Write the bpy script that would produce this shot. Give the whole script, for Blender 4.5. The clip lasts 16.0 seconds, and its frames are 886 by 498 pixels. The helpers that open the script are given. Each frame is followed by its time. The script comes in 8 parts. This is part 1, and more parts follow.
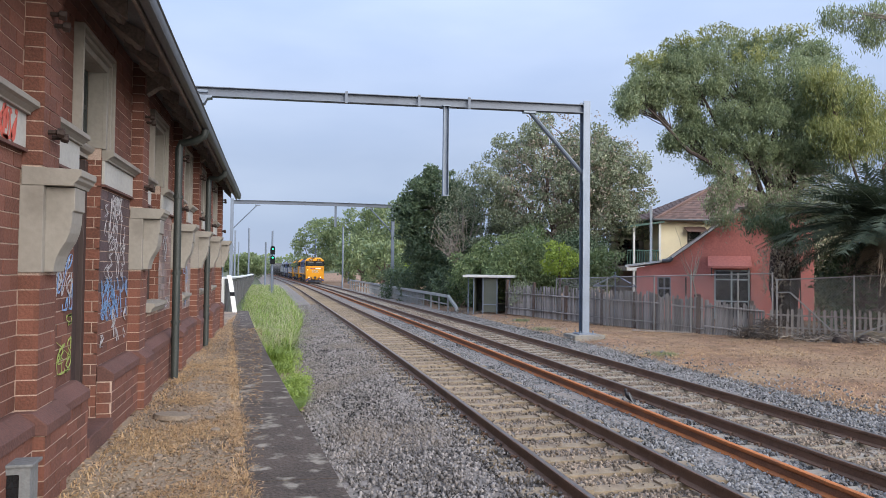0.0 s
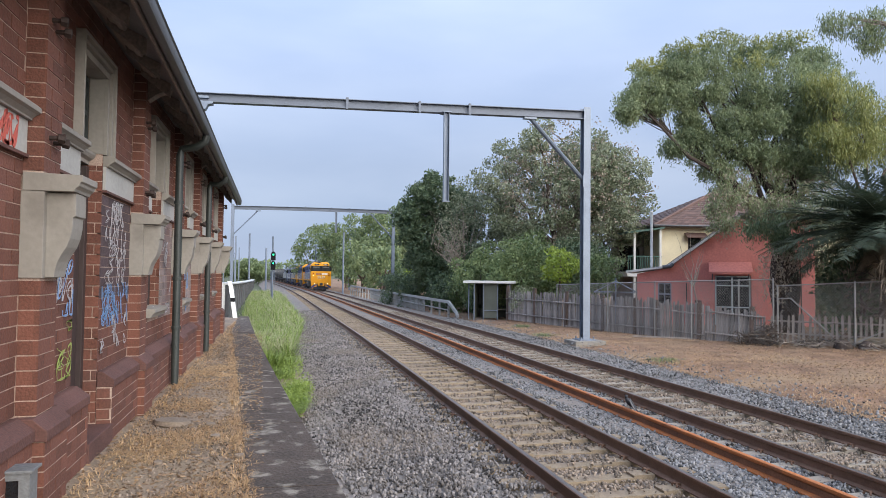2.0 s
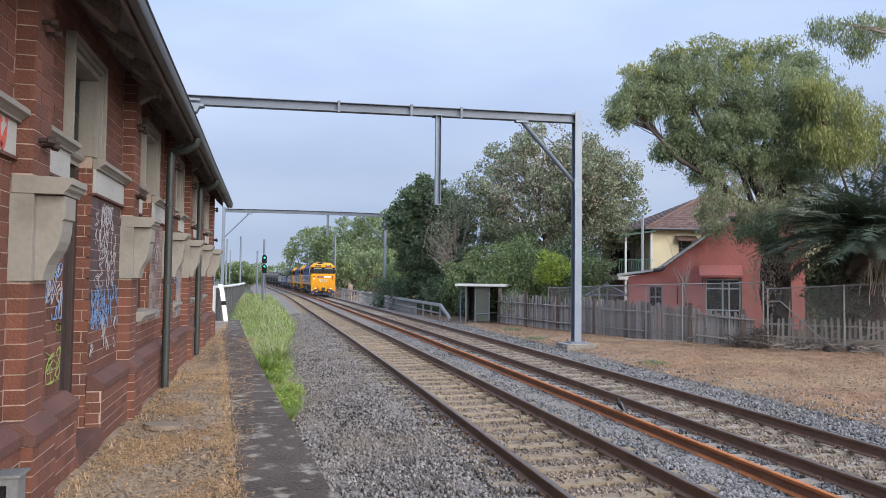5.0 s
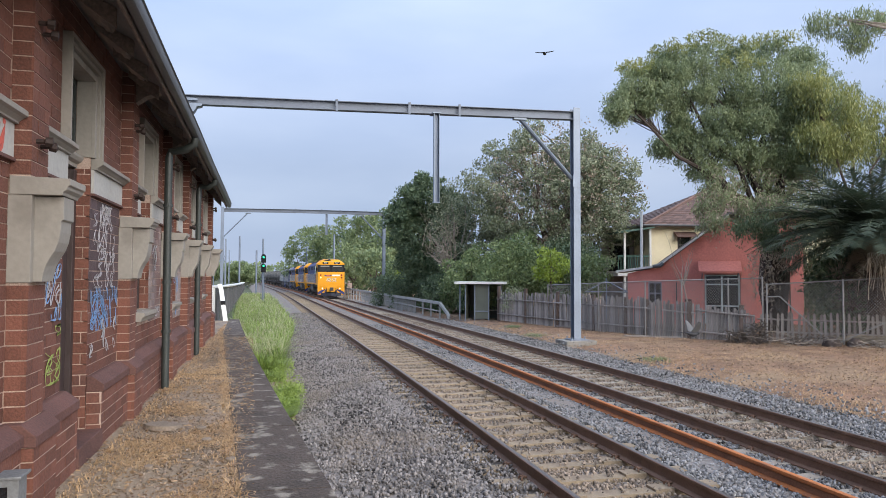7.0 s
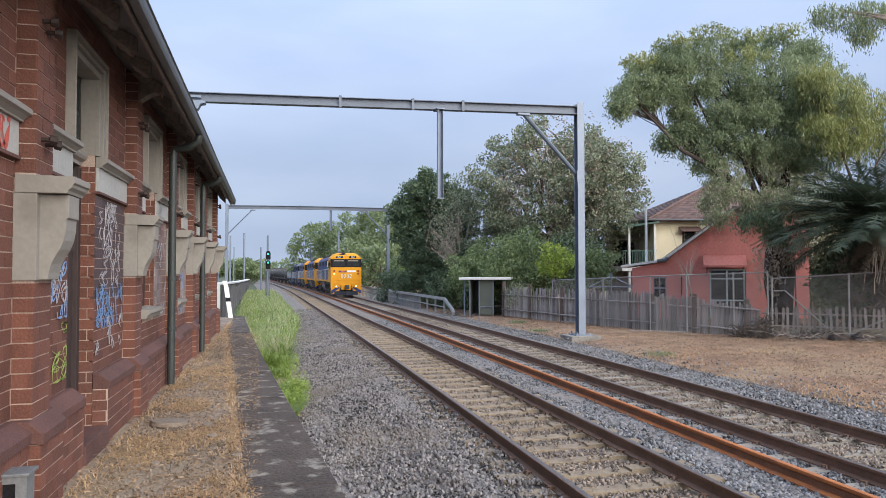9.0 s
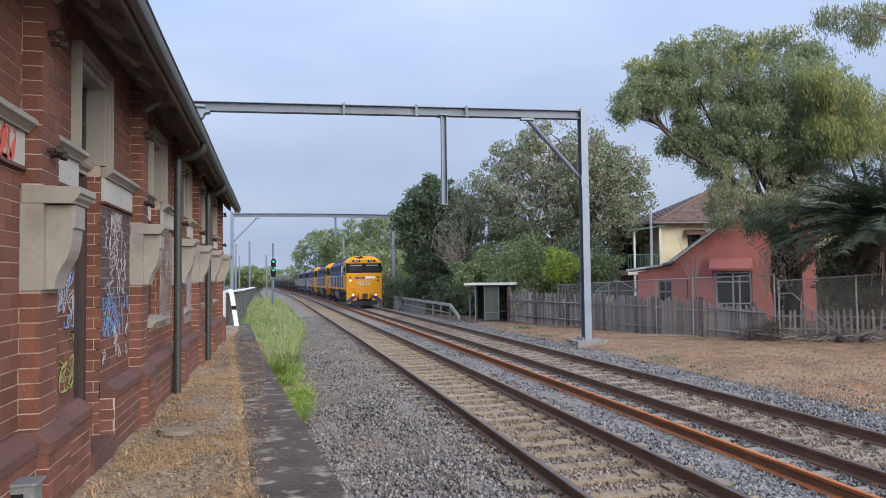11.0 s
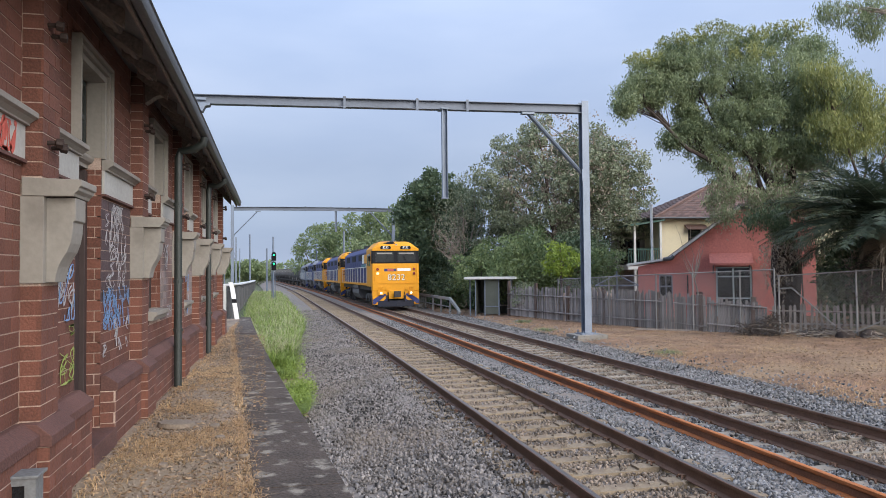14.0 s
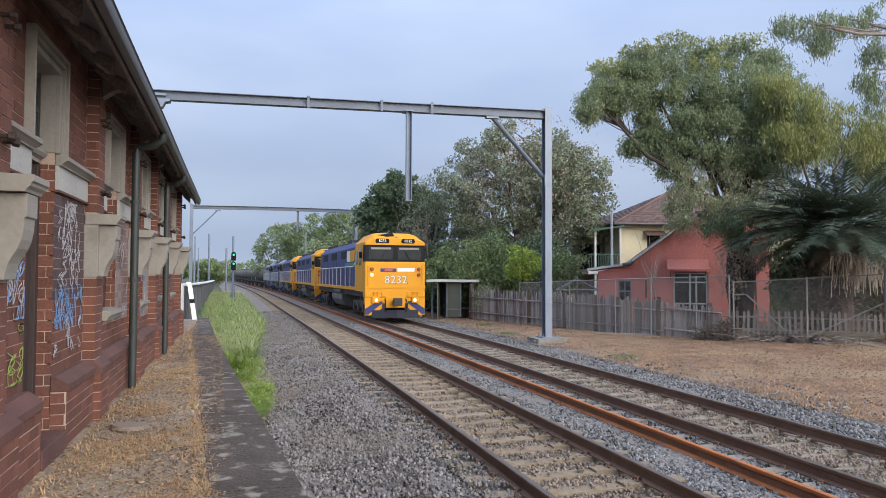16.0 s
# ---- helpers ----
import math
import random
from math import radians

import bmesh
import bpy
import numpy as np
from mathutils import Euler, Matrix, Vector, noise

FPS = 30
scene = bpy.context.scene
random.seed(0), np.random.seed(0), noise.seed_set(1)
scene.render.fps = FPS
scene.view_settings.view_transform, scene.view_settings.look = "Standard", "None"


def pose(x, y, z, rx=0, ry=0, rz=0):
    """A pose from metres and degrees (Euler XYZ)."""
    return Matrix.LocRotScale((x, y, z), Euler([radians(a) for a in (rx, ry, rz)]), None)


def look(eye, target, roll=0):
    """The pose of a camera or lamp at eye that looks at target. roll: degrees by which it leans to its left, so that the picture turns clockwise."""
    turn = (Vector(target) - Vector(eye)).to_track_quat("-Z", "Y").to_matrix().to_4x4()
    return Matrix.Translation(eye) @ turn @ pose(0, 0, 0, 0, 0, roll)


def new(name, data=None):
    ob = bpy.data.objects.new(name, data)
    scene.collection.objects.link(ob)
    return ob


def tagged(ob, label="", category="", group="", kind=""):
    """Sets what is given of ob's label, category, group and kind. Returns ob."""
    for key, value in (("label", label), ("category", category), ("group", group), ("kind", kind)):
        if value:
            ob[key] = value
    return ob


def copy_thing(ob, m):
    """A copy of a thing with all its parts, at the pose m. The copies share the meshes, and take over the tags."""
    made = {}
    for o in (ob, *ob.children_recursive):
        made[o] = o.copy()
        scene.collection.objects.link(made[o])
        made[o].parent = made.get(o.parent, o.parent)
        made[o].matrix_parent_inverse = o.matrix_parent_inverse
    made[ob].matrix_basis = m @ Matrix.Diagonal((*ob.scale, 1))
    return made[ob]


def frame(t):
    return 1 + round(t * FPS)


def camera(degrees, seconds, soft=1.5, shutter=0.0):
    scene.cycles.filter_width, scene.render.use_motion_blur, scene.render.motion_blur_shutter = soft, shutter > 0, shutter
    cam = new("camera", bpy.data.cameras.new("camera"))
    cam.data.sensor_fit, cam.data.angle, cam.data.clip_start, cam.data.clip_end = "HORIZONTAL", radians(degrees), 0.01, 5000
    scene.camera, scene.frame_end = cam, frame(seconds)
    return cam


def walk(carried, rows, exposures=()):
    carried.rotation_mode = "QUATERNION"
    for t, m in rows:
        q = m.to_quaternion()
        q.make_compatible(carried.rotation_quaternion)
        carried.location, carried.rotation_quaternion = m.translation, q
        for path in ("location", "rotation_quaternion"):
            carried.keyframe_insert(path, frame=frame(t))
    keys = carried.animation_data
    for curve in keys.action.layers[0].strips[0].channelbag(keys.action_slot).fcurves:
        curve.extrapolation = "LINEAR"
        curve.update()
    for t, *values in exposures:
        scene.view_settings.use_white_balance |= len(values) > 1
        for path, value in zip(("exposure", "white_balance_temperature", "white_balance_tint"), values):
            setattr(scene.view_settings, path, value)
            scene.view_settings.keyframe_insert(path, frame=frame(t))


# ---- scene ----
# World: z = 0 is the top of the rails, y runs along the line, x across it.
EYE = (0.0, 0.0, 2.224)
cam = camera(65.0, 16.0, soft=0.75)
walk(cam, [
    (0, pose(*EYE, 91.514, -0.627, -12.964)), (0.5, pose(*EYE, 91.645, -0.698, -13.072)), (1, pose(*EYE, 91.797, -0.556, -12.936)), (1.5, pose(*EYE,
    91.912, -0.603, -12.847)), (2, pose(*EYE, 91.991, -0.657, -12.923)), (2.5, pose(*EYE, 92.064, -1.043, -13.034)), (3, pose(*EYE, 92.094, -1.153,
    -13.183)), (3.5, pose(*EYE, 92.154, -0.988, -13.465)), (4, pose(*EYE, 92.188, -0.973, -13.641)), (6.5, pose(*EYE, 92.325, -0.087, -13.507)), (7,
    pose(*EYE, 92.091, -0.199, -13.662)), (7.5, pose(*EYE, 91.970, -0.171, -13.761)), (8, pose(*EYE, 91.898, 0.031, -13.840)), (8.5, pose(*EYE, 91.711,
    0.133, -13.612)), (9, pose(*EYE, 91.743, 0.096, -13.303)), (11.5, pose(*EYE, 92.275, 0.788, -12.906)), (12, pose(*EYE, 92.221, 0.845, -13.033)),
    (12.5, pose(*EYE, 92.146, 0.800, -13.076)), (13, pose(*EYE, 92.032, 0.841, -12.899)), (13.5, pose(*EYE, 91.871, 0.751, -12.748)), (14, pose(*EYE,
    91.736, 0.520, -12.854)), (14.5, pose(*EYE, 91.788, 0.167, -13.372)), (15, pose(*EYE, 91.848, 0.102, -14.538)), (15.5, pose(*EYE, 91.880, 0.072,
    -15.478)), (16, pose(*EYE, 91.934, -0.215, -15.953)),
], exposures=[(0.0, 0.37), (9.0, 0.37), (12.0, 0.25), (16.0, 0.25)])

# ---- sky and sun: a thin bright overcast ----
world = bpy.data.worlds.new("overcast_sky")
scene.world = world
world.use_nodes = True
wn, wl = world.node_tree.nodes, world.node_tree.links
wn.clear()
w_out, w_bg = wn.new("ShaderNodeOutputWorld"), wn.new("ShaderNodeBackground")
w_sky = wn.new("ShaderNodeTexSky")
w_sky.sky_type, w_sky.sun_disc = "NISHITA", False
w_sky.sun_elevation, w_sky.sun_rotation = radians(25), radians(152)
w_sky.air_density, w_sky.dust_density, w_sky.ozone_density = 1.0, 2.0, 2.0
w_map, w_co = wn.new("ShaderNodeMapping"), wn.new("ShaderNodeTexCoord")
w_map.inputs["Scale"].default_value = (1.0, 1.0, 3.2)
w_noise = wn.new("ShaderNodeTexNoise")
w_noise.inputs["Scale"].default_value, w_noise.inputs["Detail"].default_value = 1.9, 5.0
w_noise.inputs["Roughness"].default_value = 0.45
w_ramp = wn.new("ShaderNodeValToRGB")
w_ramp.color_ramp.elements[0].position, w_ramp.color_ramp.elements[0].color = 0.36, (3.14, 3.98, 5.85, 1)
w_ramp.color_ramp.elements[1].position, w_ramp.color_ramp.elements[1].color = 0.66, (4.50, 5.26, 6.95, 1)
w_mix = wn.new("ShaderNodeMixRGB")
w_mix.inputs["Fac"].default_value = 0.86
w_bg.inputs["Strength"].default_value = 0.1
wl.new(w_co.outputs["Generated"], w_map.inputs["Vector"])
wl.new(w_map.outputs["Vector"], w_noise.inputs["Vector"])
wl.new(w_noise.outputs["Fac"], w_ramp.inputs["Fac"])
wl.new(w_sky.outputs["Color"], w_mix.inputs["Color1"])
wl.new(w_ramp.outputs["Color"], w_mix.inputs["Color2"])
# an overcast dome: brighter towards the zenith than at the horizon
w_sep, w_dome, w_mul = wn.new("ShaderNodeSeparateXYZ"), wn.new("ShaderNodeMapRange"), wn.new("ShaderNodeVectorMath")
w_dome.inputs["From Min"].default_value, w_dome.inputs["From Max"].default_value = 0.15, 1.0
w_dome.inputs["To Min"].default_value, w_dome.inputs["To Max"].default_value = 1.0, 2.8
w_mul.operation = "SCALE"
wl.new(w_co.outputs["Generated"], w_sep.inputs["Vector"])
wl.new(w_sep.outputs["Z"], w_dome.inputs["Value"])
wl.new(w_mix.outputs["Color"], w_mul.inputs[0])
wl.new(w_dome.outputs["Result"], w_mul.inputs["Scale"])
wl.new(w_mul.outputs["Vector"], w_bg.inputs["Color"])
wl.new(w_bg.outputs["Background"], w_out.inputs["Surface"])
sun = new("sun", bpy.data.lights.new("sun", "SUN"))
sun.data.energy, sun.data.angle, sun.data.color = 3.9, radians(60), (1.0, 0.94, 0.86)
sun.matrix_world = look((27, -40, 27), (0, 10, 0))


# ---- materials ----
def mat(name, base, rough=0.8, metal=0.0, var=0.25, scale=3.0, fine=40.0, bump=0.25, spot=None, spot_at=0.62, spot_scale=1.2,
        island=0.0, per_object=0.0, emit=0.0, stretch=(1, 1, 1), soft=0.10, sheen=0.5):
    """A surface: base colour varied at two scales, patches of the colour spot, fine relief."""
    m = bpy.data.materials.new(name)
    m.use_nodes = True
    n, l = m.node_tree.nodes, m.node_tree.links
    b = n["Principled BSDF"]
    b.inputs["Roughness"].default_value, b.inputs["Metallic"].default_value = rough, metal
    b.inputs["Specular IOR Level"].default_value = sheen
    co, mp = n.new("ShaderNodeTexCoord"), n.new("ShaderNodeMapping")
    mp.inputs["Scale"].default_value = stretch
    l.new(co.outputs["Object"], mp.inputs["Vector"])

    def tex(sc, detail):
        t = n.new("ShaderNodeTexNoise")
        t.inputs["Scale"].default_value, t.inputs["Detail"].default_value = sc, detail
        l.new(mp.outputs["Vector"], t.inputs["Vector"])
        return t

    big, small = tex(scale, 3.0), tex(fine, 2.0)
    mean = n.new("ShaderNodeMath")
    mean.operation = "ADD"
    l.new(big.outputs["Fac"], mean.inputs[0])
    l.new(small.outputs["Fac"], mean.inputs[1])
    value = mean.outputs[0]
    if island or per_object:
        src = n.new("ShaderNodeNewGeometry").outputs["Random Per Island"] if island else n.new("ShaderNodeObjectInfo").outputs["Random"]
        mul = n.new("ShaderNodeMath")
        mul.operation = "MULTIPLY_ADD"
        k = island or per_object
        l.new(src, mul.inputs[0])
        mul.inputs[1].default_value, mul.inputs[2].default_value = 2 * k, -k
        add = n.new("ShaderNodeMath")
        add.operation = "ADD"
        l.new(value, add.inputs[0])
        l.new(mul.outputs[0], add.inputs[1])
        value = add.outputs[0]
    rng = n.new("ShaderNodeMapRange")
    rng.inputs["From Min"].default_value, rng.inputs["From Max"].default_value = 0.55, 1.45
    rng.inputs["To Min"].default_value, rng.inputs["To Max"].default_value = 1 - var * 1.4, 1 + var * 1.4
    rng.clamp = False
    l.new(value, rng.inputs["Value"])
    sc = n.new("ShaderNodeVectorMath")
    sc.operation = "SCALE"
    sc.inputs[0].default_value = base
    l.new(rng.outputs["Result"], sc.inputs["Scale"])
    colour = sc.outputs["Vector"]
    if spot:
        st = tex(spot_scale, 5.0)
        rp = n.new("ShaderNodeMapRange")
        rp.inputs["From Min"].default_value, rp.inputs["From Max"].default_value = spot_at - soft, spot_at + soft
        l.new(st.outputs["Fac"], rp.inputs["Value"])
        mx = n.new("ShaderNodeMixRGB")
        l.new(rp.outputs["Result"], mx.inputs["Fac"])
        l.new(colour, mx.inputs["Color1"])
        mx.inputs["Color2"].default_value = (*spot, 1)
        colour = mx.outputs["Color"]
    l.new(colour, b.inputs["Base Color"])
    if bump:
        bp = n.new("ShaderNodeBump")
        bp.inputs["Strength"].default_value, bp.inputs["Distance"].default_value = bump, 0.02
        l.new(small.outputs["Fac"], bp.inputs["Height"])
        l.new(bp.outputs["Normal"], b.inputs["Normal"])
    if emit:
        b.inputs["Emission Color"].default_value, b.inputs["Emission Strength"].default_value = (*base, 1), emit
    return m


def leaf_mat(name, base, other, through_light=0.25, rough=0.48):
    """Leaves: each one its own shade between two colours, a little light through them."""
    m = bpy.data.materials.new(name)
    m.use_nodes = True
    n, l = m.node_tree.nodes, m.node_tree.links
    b = n["Principled BSDF"]
    b.inputs["Roughness"].default_value, b.inputs["Specular IOR Level"].default_value = rough, 0.5
    geo, co, tx = n.new("ShaderNodeNewGeometry"), n.new("ShaderNodeTexCoord"), n.new("ShaderNodeTexNoise")
    tx.inputs["Scale"].default_value, tx.inputs["Detail"].default_value = 0.55, 2.0
    l.new(co.outputs["Object"], tx.inputs["Vector"])
    ad = n.new("ShaderNodeMath")
    ad.operation = "MULTIPLY_ADD"
    l.new(geo.outputs["Random Per Island"], ad.inputs[0])
    ad.inputs[1].default_value = 0.6
    l.new(tx.outputs["Fac"], ad.inputs[2])
    rp = n.new("ShaderNodeMapRange")
    rp.inputs["From Min"].default_value, rp.inputs["From Max"].default_value = 0.45, 1.1
    l.new(ad.outputs[0], rp.inputs["Value"])
    mx = n.new("ShaderNodeMixRGB")
    mx.inputs["Color1"].default_value, mx.inputs["Color2"].default_value = (*base, 1), (*other, 1)
    l.new(rp.outputs["Result"], mx.inputs["Fac"])
    l.new(mx.outputs["Color"], b.inputs["Base Color"])
    tr, ms = n.new("ShaderNodeBsdfTranslucent"), n.new("ShaderNodeMixShader")
    l.new(mx.outputs["Color"], tr.inputs["Color"])
    ms.inputs["Fac"].default_value = through_light
    l.new(b.outputs["BSDF"], ms.inputs[1])
    l.new(tr.outputs["BSDF"], ms.inputs[2])
    l.new(ms.outputs["Shader"], n["Material Output"].inputs["Surface"])
    return m


BRICK = mat("red_brick", (0.138, 0.053, 0.035), 0.85, var=0.32, scale=1.3, fine=55, bump=0.35, island=0.20, spot=(0.09, 0.05, 0.045), spot_at=0.66, spot_scale=0.9)
BRICK_ONE = mat("red_brick_single", (0.138, 0.053, 0.035), 0.85, var=0.32, scale=1.3, fine=55, bump=0.35, per_object=0.20, spot=(0.09, 0.05, 0.045), spot_at=0.66, spot_scale=0.9)
BRICK_CAP = mat("dark_plinth_brick", (0.10, 0.045, 0.036), 0.8, var=0.35, scale=2.0, fine=60, bump=0.3)
MORTAR = mat("lime_mortar", (0.40, 0.30, 0.245), 0.95, var=0.35, scale=2.2, fine=80, bump=0.4, spot=(0.19, 0.115, 0.09), spot_at=0.62, spot_scale=1.6)
BRICK_DARK = mat("brick_under_dark_paint", (0.082, 0.052, 0.054), 0.7, var=0.25, scale=1.5, fine=45, bump=0.3, per_object=0.25)
BRICK_WASH = mat("brick_under_pale_wash", (0.235, 0.185, 0.172), 0.85, var=0.3, scale=1.6, fine=45, bump=0.3, island=0.3, spot=(0.15, 0.07, 0.055), spot_at=0.6, spot_scale=1.3)
TRIM = mat("grey_beige_render_paint", (0.245, 0.225, 0.196), 0.7, var=0.10, scale=1.6, fine=25, bump=0.10, spot=(0.15, 0.13, 0.11), spot_at=0.66, spot_scale=2.3)
BAND = mat("pale_painted_band", (0.37, 0.36, 0.335), 0.7, var=0.12, scale=2.2, fine=30, bump=0.1, spot=(0.30, 0.27, 0.24), spot_at=0.7, spot_scale=3)
DARKWOOD = mat("dark_brown_door_timber", (0.040, 0.026, 0.024), 0.6, var=0.3, scale=3, fine=30, bump=0.2, stretch=(1, 1, 0.2))
SOFFIT = mat("weathered_eaves_timber", (0.185, 0.152, 0.130), 0.85, var=0.4, scale=2.5, fine=40, bump=0.3, stretch=(1, 0.3, 1), spot=(0.15, 0.13, 0.12), spot_at=0.66)
GUTTER = mat("grey_painted_gutter", (0.080, 0.084, 0.092), 0.5, var=0.15, scale=2, fine=25, bump=0.1)
ROOF = mat("grey_corrugated_roof", (0.20, 0.20, 0.21), 0.5, metal=0.3, var=0.2)
BEDMOULD = mat("pale_weathered_moulding", (0.30, 0.255, 0.225), 0.8, var=0.3, scale=2.5, fine=40, bump=0.2, stretch=(1, 0.3, 1), spot=(0.13, 0.11, 0.10), spot_at=0.6)
PIPE = mat("dark_green_downpipe", (0.030, 0.036, 0.033), 0.5, var=0.25, scale=4)
IRON = mat("rusty_iron_hook", (0.030, 0.017, 0.013), 0.7, var=0.3)
GLASS_DARK = mat("dark_window_glass", (0.012, 0.014, 0.016), 0.08, var=0.2, bump=0.0)
SPRAY_W = mat("pale_spray_paint", (0.40, 0.385, 0.40), 0.6, var=0.1, bump=0)
SPRAY_B = mat("blue_spray_paint", (0.17, 0.29, 0.50), 0.6, var=0.15, bump=0)
SPRAY_G = mat("green_spray_paint", (0.30, 0.36, 0.10), 0.6, var=0.15, bump=0)
SPRAY_R = mat("red_spray_paint", (0.50, 0.10, 0.07), 0.6, var=0.15, bump=0)
PANEL_BROWN = mat("dark_boarded_panel", (0.095, 0.062, 0.058), 0.7, var=0.2, scale=2, fine=30, bump=0.1)
PLATFORM = mat("bare_platform_soil", (0.215, 0.165, 0.124), 0.95, var=0.45, scale=2.6, fine=38, bump=0.9, spot=(0.27, 0.205, 0.135), spot_at=0.55, spot_scale=1.1, soft=0.14)
COPING = mat("dark_asphalt_coping", (0.066, 0.050, 0.041), 0.95, var=0.45, scale=1.9, fine=38, bump=0.9, spot=(0.24, 0.215, 0.18), spot_at=0.615, spot_scale=5.5, soft=0.06)
PLATWALL = mat("platform_face_brick", (0.13, 0.10, 0.085), 0.9, var=0.3)
BALLAST_BED = mat("grey_ballast_bed", (0.182, 0.160, 0.144), 0.95, var=0.5, scale=6, fine=13, bump=1.0, spot=(0.205, 0.168, 0.138), spot_at=0.56, spot_scale=0.5)
STONE = mat("crushed_grey_stone", (0.153, 0.139, 0.131), 0.92, var=0.44, scale=1.2, fine=40, bump=0.3, island=0.6, spot=(0.190, 0.160, 0.135), spot_at=0.60, spot_scale=0.55)
STONE_BLUE = mat("blue_grey_stone", (0.158, 0.154, 0.152), 0.9, var=0.46, scale=1.2, fine=40, bump=0.3, island=0.5)
STONE_BROWN = mat("dusty_brown_stone", (0.195, 0.152, 0.115), 0.95, var=0.4, scale=1.2, fine=40, bump=0.3, island=0.45)
SLEEPER = mat("stained_concrete_sleeper", (0.255, 0.196, 0.130), 0.9, var=0.22, scale=3, fine=50, bump=0.3, per_object=0.25, spot=(0.20, 0.15, 0.105), spot_at=0.60, spot_scale=4)
SLEEPER_PALE = mat("pale_concrete_sleeper", (0.268, 0.234, 0.190), 0.9, var=0.22, scale=3, fine=50, bump=0.3, per_object=0.2, spot=(0.22, 0.17, 0.13), spot_at=0.62, spot_scale=4)
RAIL = mat("brown_rail_steel", (0.150, 0.084, 0.054), 0.65, metal=0.2, var=0.3, scale=4, fine=60, bump=0.2)
RAILHEAD = mat("worn_rail_head", (0.20, 0.17, 0.15), 0.42, metal=0.8, var=0.2, scale=3, bump=0.05)
RUST = mat("bright_orange_rust", (0.37, 0.122, 0.034), 0.85, var=0.30, scale=2.5, fine=50, bump=0.2, spot=(0.22, 0.09, 0.045), spot_at=0.62, spot_scale=3)
RUSTWEB = mat("brown_rust_web", (0.17, 0.075, 0.038), 0.85, var=0.35, scale=3, fine=50, bump=0.2)
GALV = mat("galvanised_steel", (0.172, 0.204, 0.256), 0.5, metal=0.35, var=0.12, scale=1.5, fine=20, bump=0.05)
GUARDSTEEL = mat("pale_weathered_guard_steel", (0.33, 0.33, 0.32), 0.6, metal=0.15, var=0.18, scale=2, fine=20, bump=0.05)
GALV_DARK = mat("dull_galvanised_beam", (0.120, 0.138, 0.172), 0.55, metal=0.35, var=0.15, scale=1.0, fine=20, bump=0.05)
CONC = mat("weathered_concrete", (0.215, 0.20, 0.175), 0.92, var=0.25, scale=3, fine=50, bump=0.3)
DIRT = mat("dry_leaf_littered_earth", (0.205, 0.118, 0.070), 0.95, var=0.55, scale=1.6, fine=30, bump=0.9, spot=(0.285, 0.195, 0.115), spot_at=0.57, spot_scale=0.40, soft=0.12)
FARGROUND = mat("far_green_ground", (0.075, 0.085, 0.04), 0.95, var=0.4, scale=0.3, fine=4, bump=0.3)
PALING = mat("silvered_timber_paling", (0.265, 0.24, 0.222), 0.9, var=0.45, scale=2.5, fine=40, bump=0.4, stretch=(1, 1, 0.15), per_object=0.3)
PICKET = mat("pale_picket_timber", (0.25, 0.215, 0.19), 0.9, var=0.3, scale=2.5, fine=40, bump=0.3, stretch=(1, 1, 0.2), per_object=0.3)
WIRE = mat("galvanised_chain_wire", (0.27, 0.262, 0.25), 0.5, metal=0.4, var=0.1, bump=0)
REDWALL = mat("red_painted_render", (0.58, 0.215, 0.185), 0.85, var=0.16, scale=0.8, fine=12, bump=0.2, spot=(0.27, 0.075, 0.062), spot_at=0.66, spot_scale=0.7)
CREAM = mat("cream_weatherboard_paint", (0.66, 0.585, 0.40), 0.75, var=0.08, scale=1.5, fine=15, bump=0.1)
TILE = mat("terracotta_roof_tile", (0.098, 0.058, 0.048), 0.8, var=0.35, scale=1.5, fine=20, bump=0.2, island=0.3)
TILE_ONE = mat("terracotta_roof_tile_single", (0.098, 0.058, 0.048), 0.8, var=0.35, scale=1.5, fine=20, bump=0.2, per_object=0.3)
IRONROOF = mat("weathered_grey_roof_sheet", (0.23, 0.225, 0.21), 0.6, metal=0.2, var=0.2)
WHITE = mat("white_gloss_paint", (0.60, 0.60, 0.58), 0.5, var=0.08, scale=2, bump=0.05, spot=(0.45, 0.43, 0.40), spot_at=0.74, spot_scale=4)
BLACK = mat("black_paint", (0.010, 0.010, 0.012), 0.6, var=0.2, bump=0.05, sheen=0.15)
GREENPAINT = mat("dark_green_paint", (0.03, 0.085, 0.065), 0.5, var=0.2)
SHELTERWALL = mat("olive_shelter_sheet", (0.088, 0.098, 0.082), 0.7, var=0.15, scale=2, bump=0.1)
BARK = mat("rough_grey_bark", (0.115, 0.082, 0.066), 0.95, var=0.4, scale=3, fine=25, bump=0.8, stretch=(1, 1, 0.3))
# darker copy of BARK: crown shade put into the colour; also the dark brown stumps
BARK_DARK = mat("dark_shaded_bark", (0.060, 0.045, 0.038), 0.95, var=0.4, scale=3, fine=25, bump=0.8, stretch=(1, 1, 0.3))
BARK_PALE = mat("pale_gum_bark", (0.26, 0.22, 0.185), 0.9, var=0.35, scale=2, fine=20, bump=0.4, stretch=(1, 1, 0.3))
TWIG = mat("dead_pale_twigs", (0.25, 0.215, 0.18), 0.95, var=0.3)
EUCA = leaf_mat("eucalypt_leaf", (0.130, 0.178, 0.098), (0.330, 0.380, 0.205), 0.48)
TWIG_DARK = mat("dark_dead_brush", (0.085, 0.068, 0.056), 0.95, var=0.4)
THATCH = leaf_mat("bleached_palm_thatch", (0.24, 0.20, 0.155), (0.54, 0.47, 0.375), 0.2)
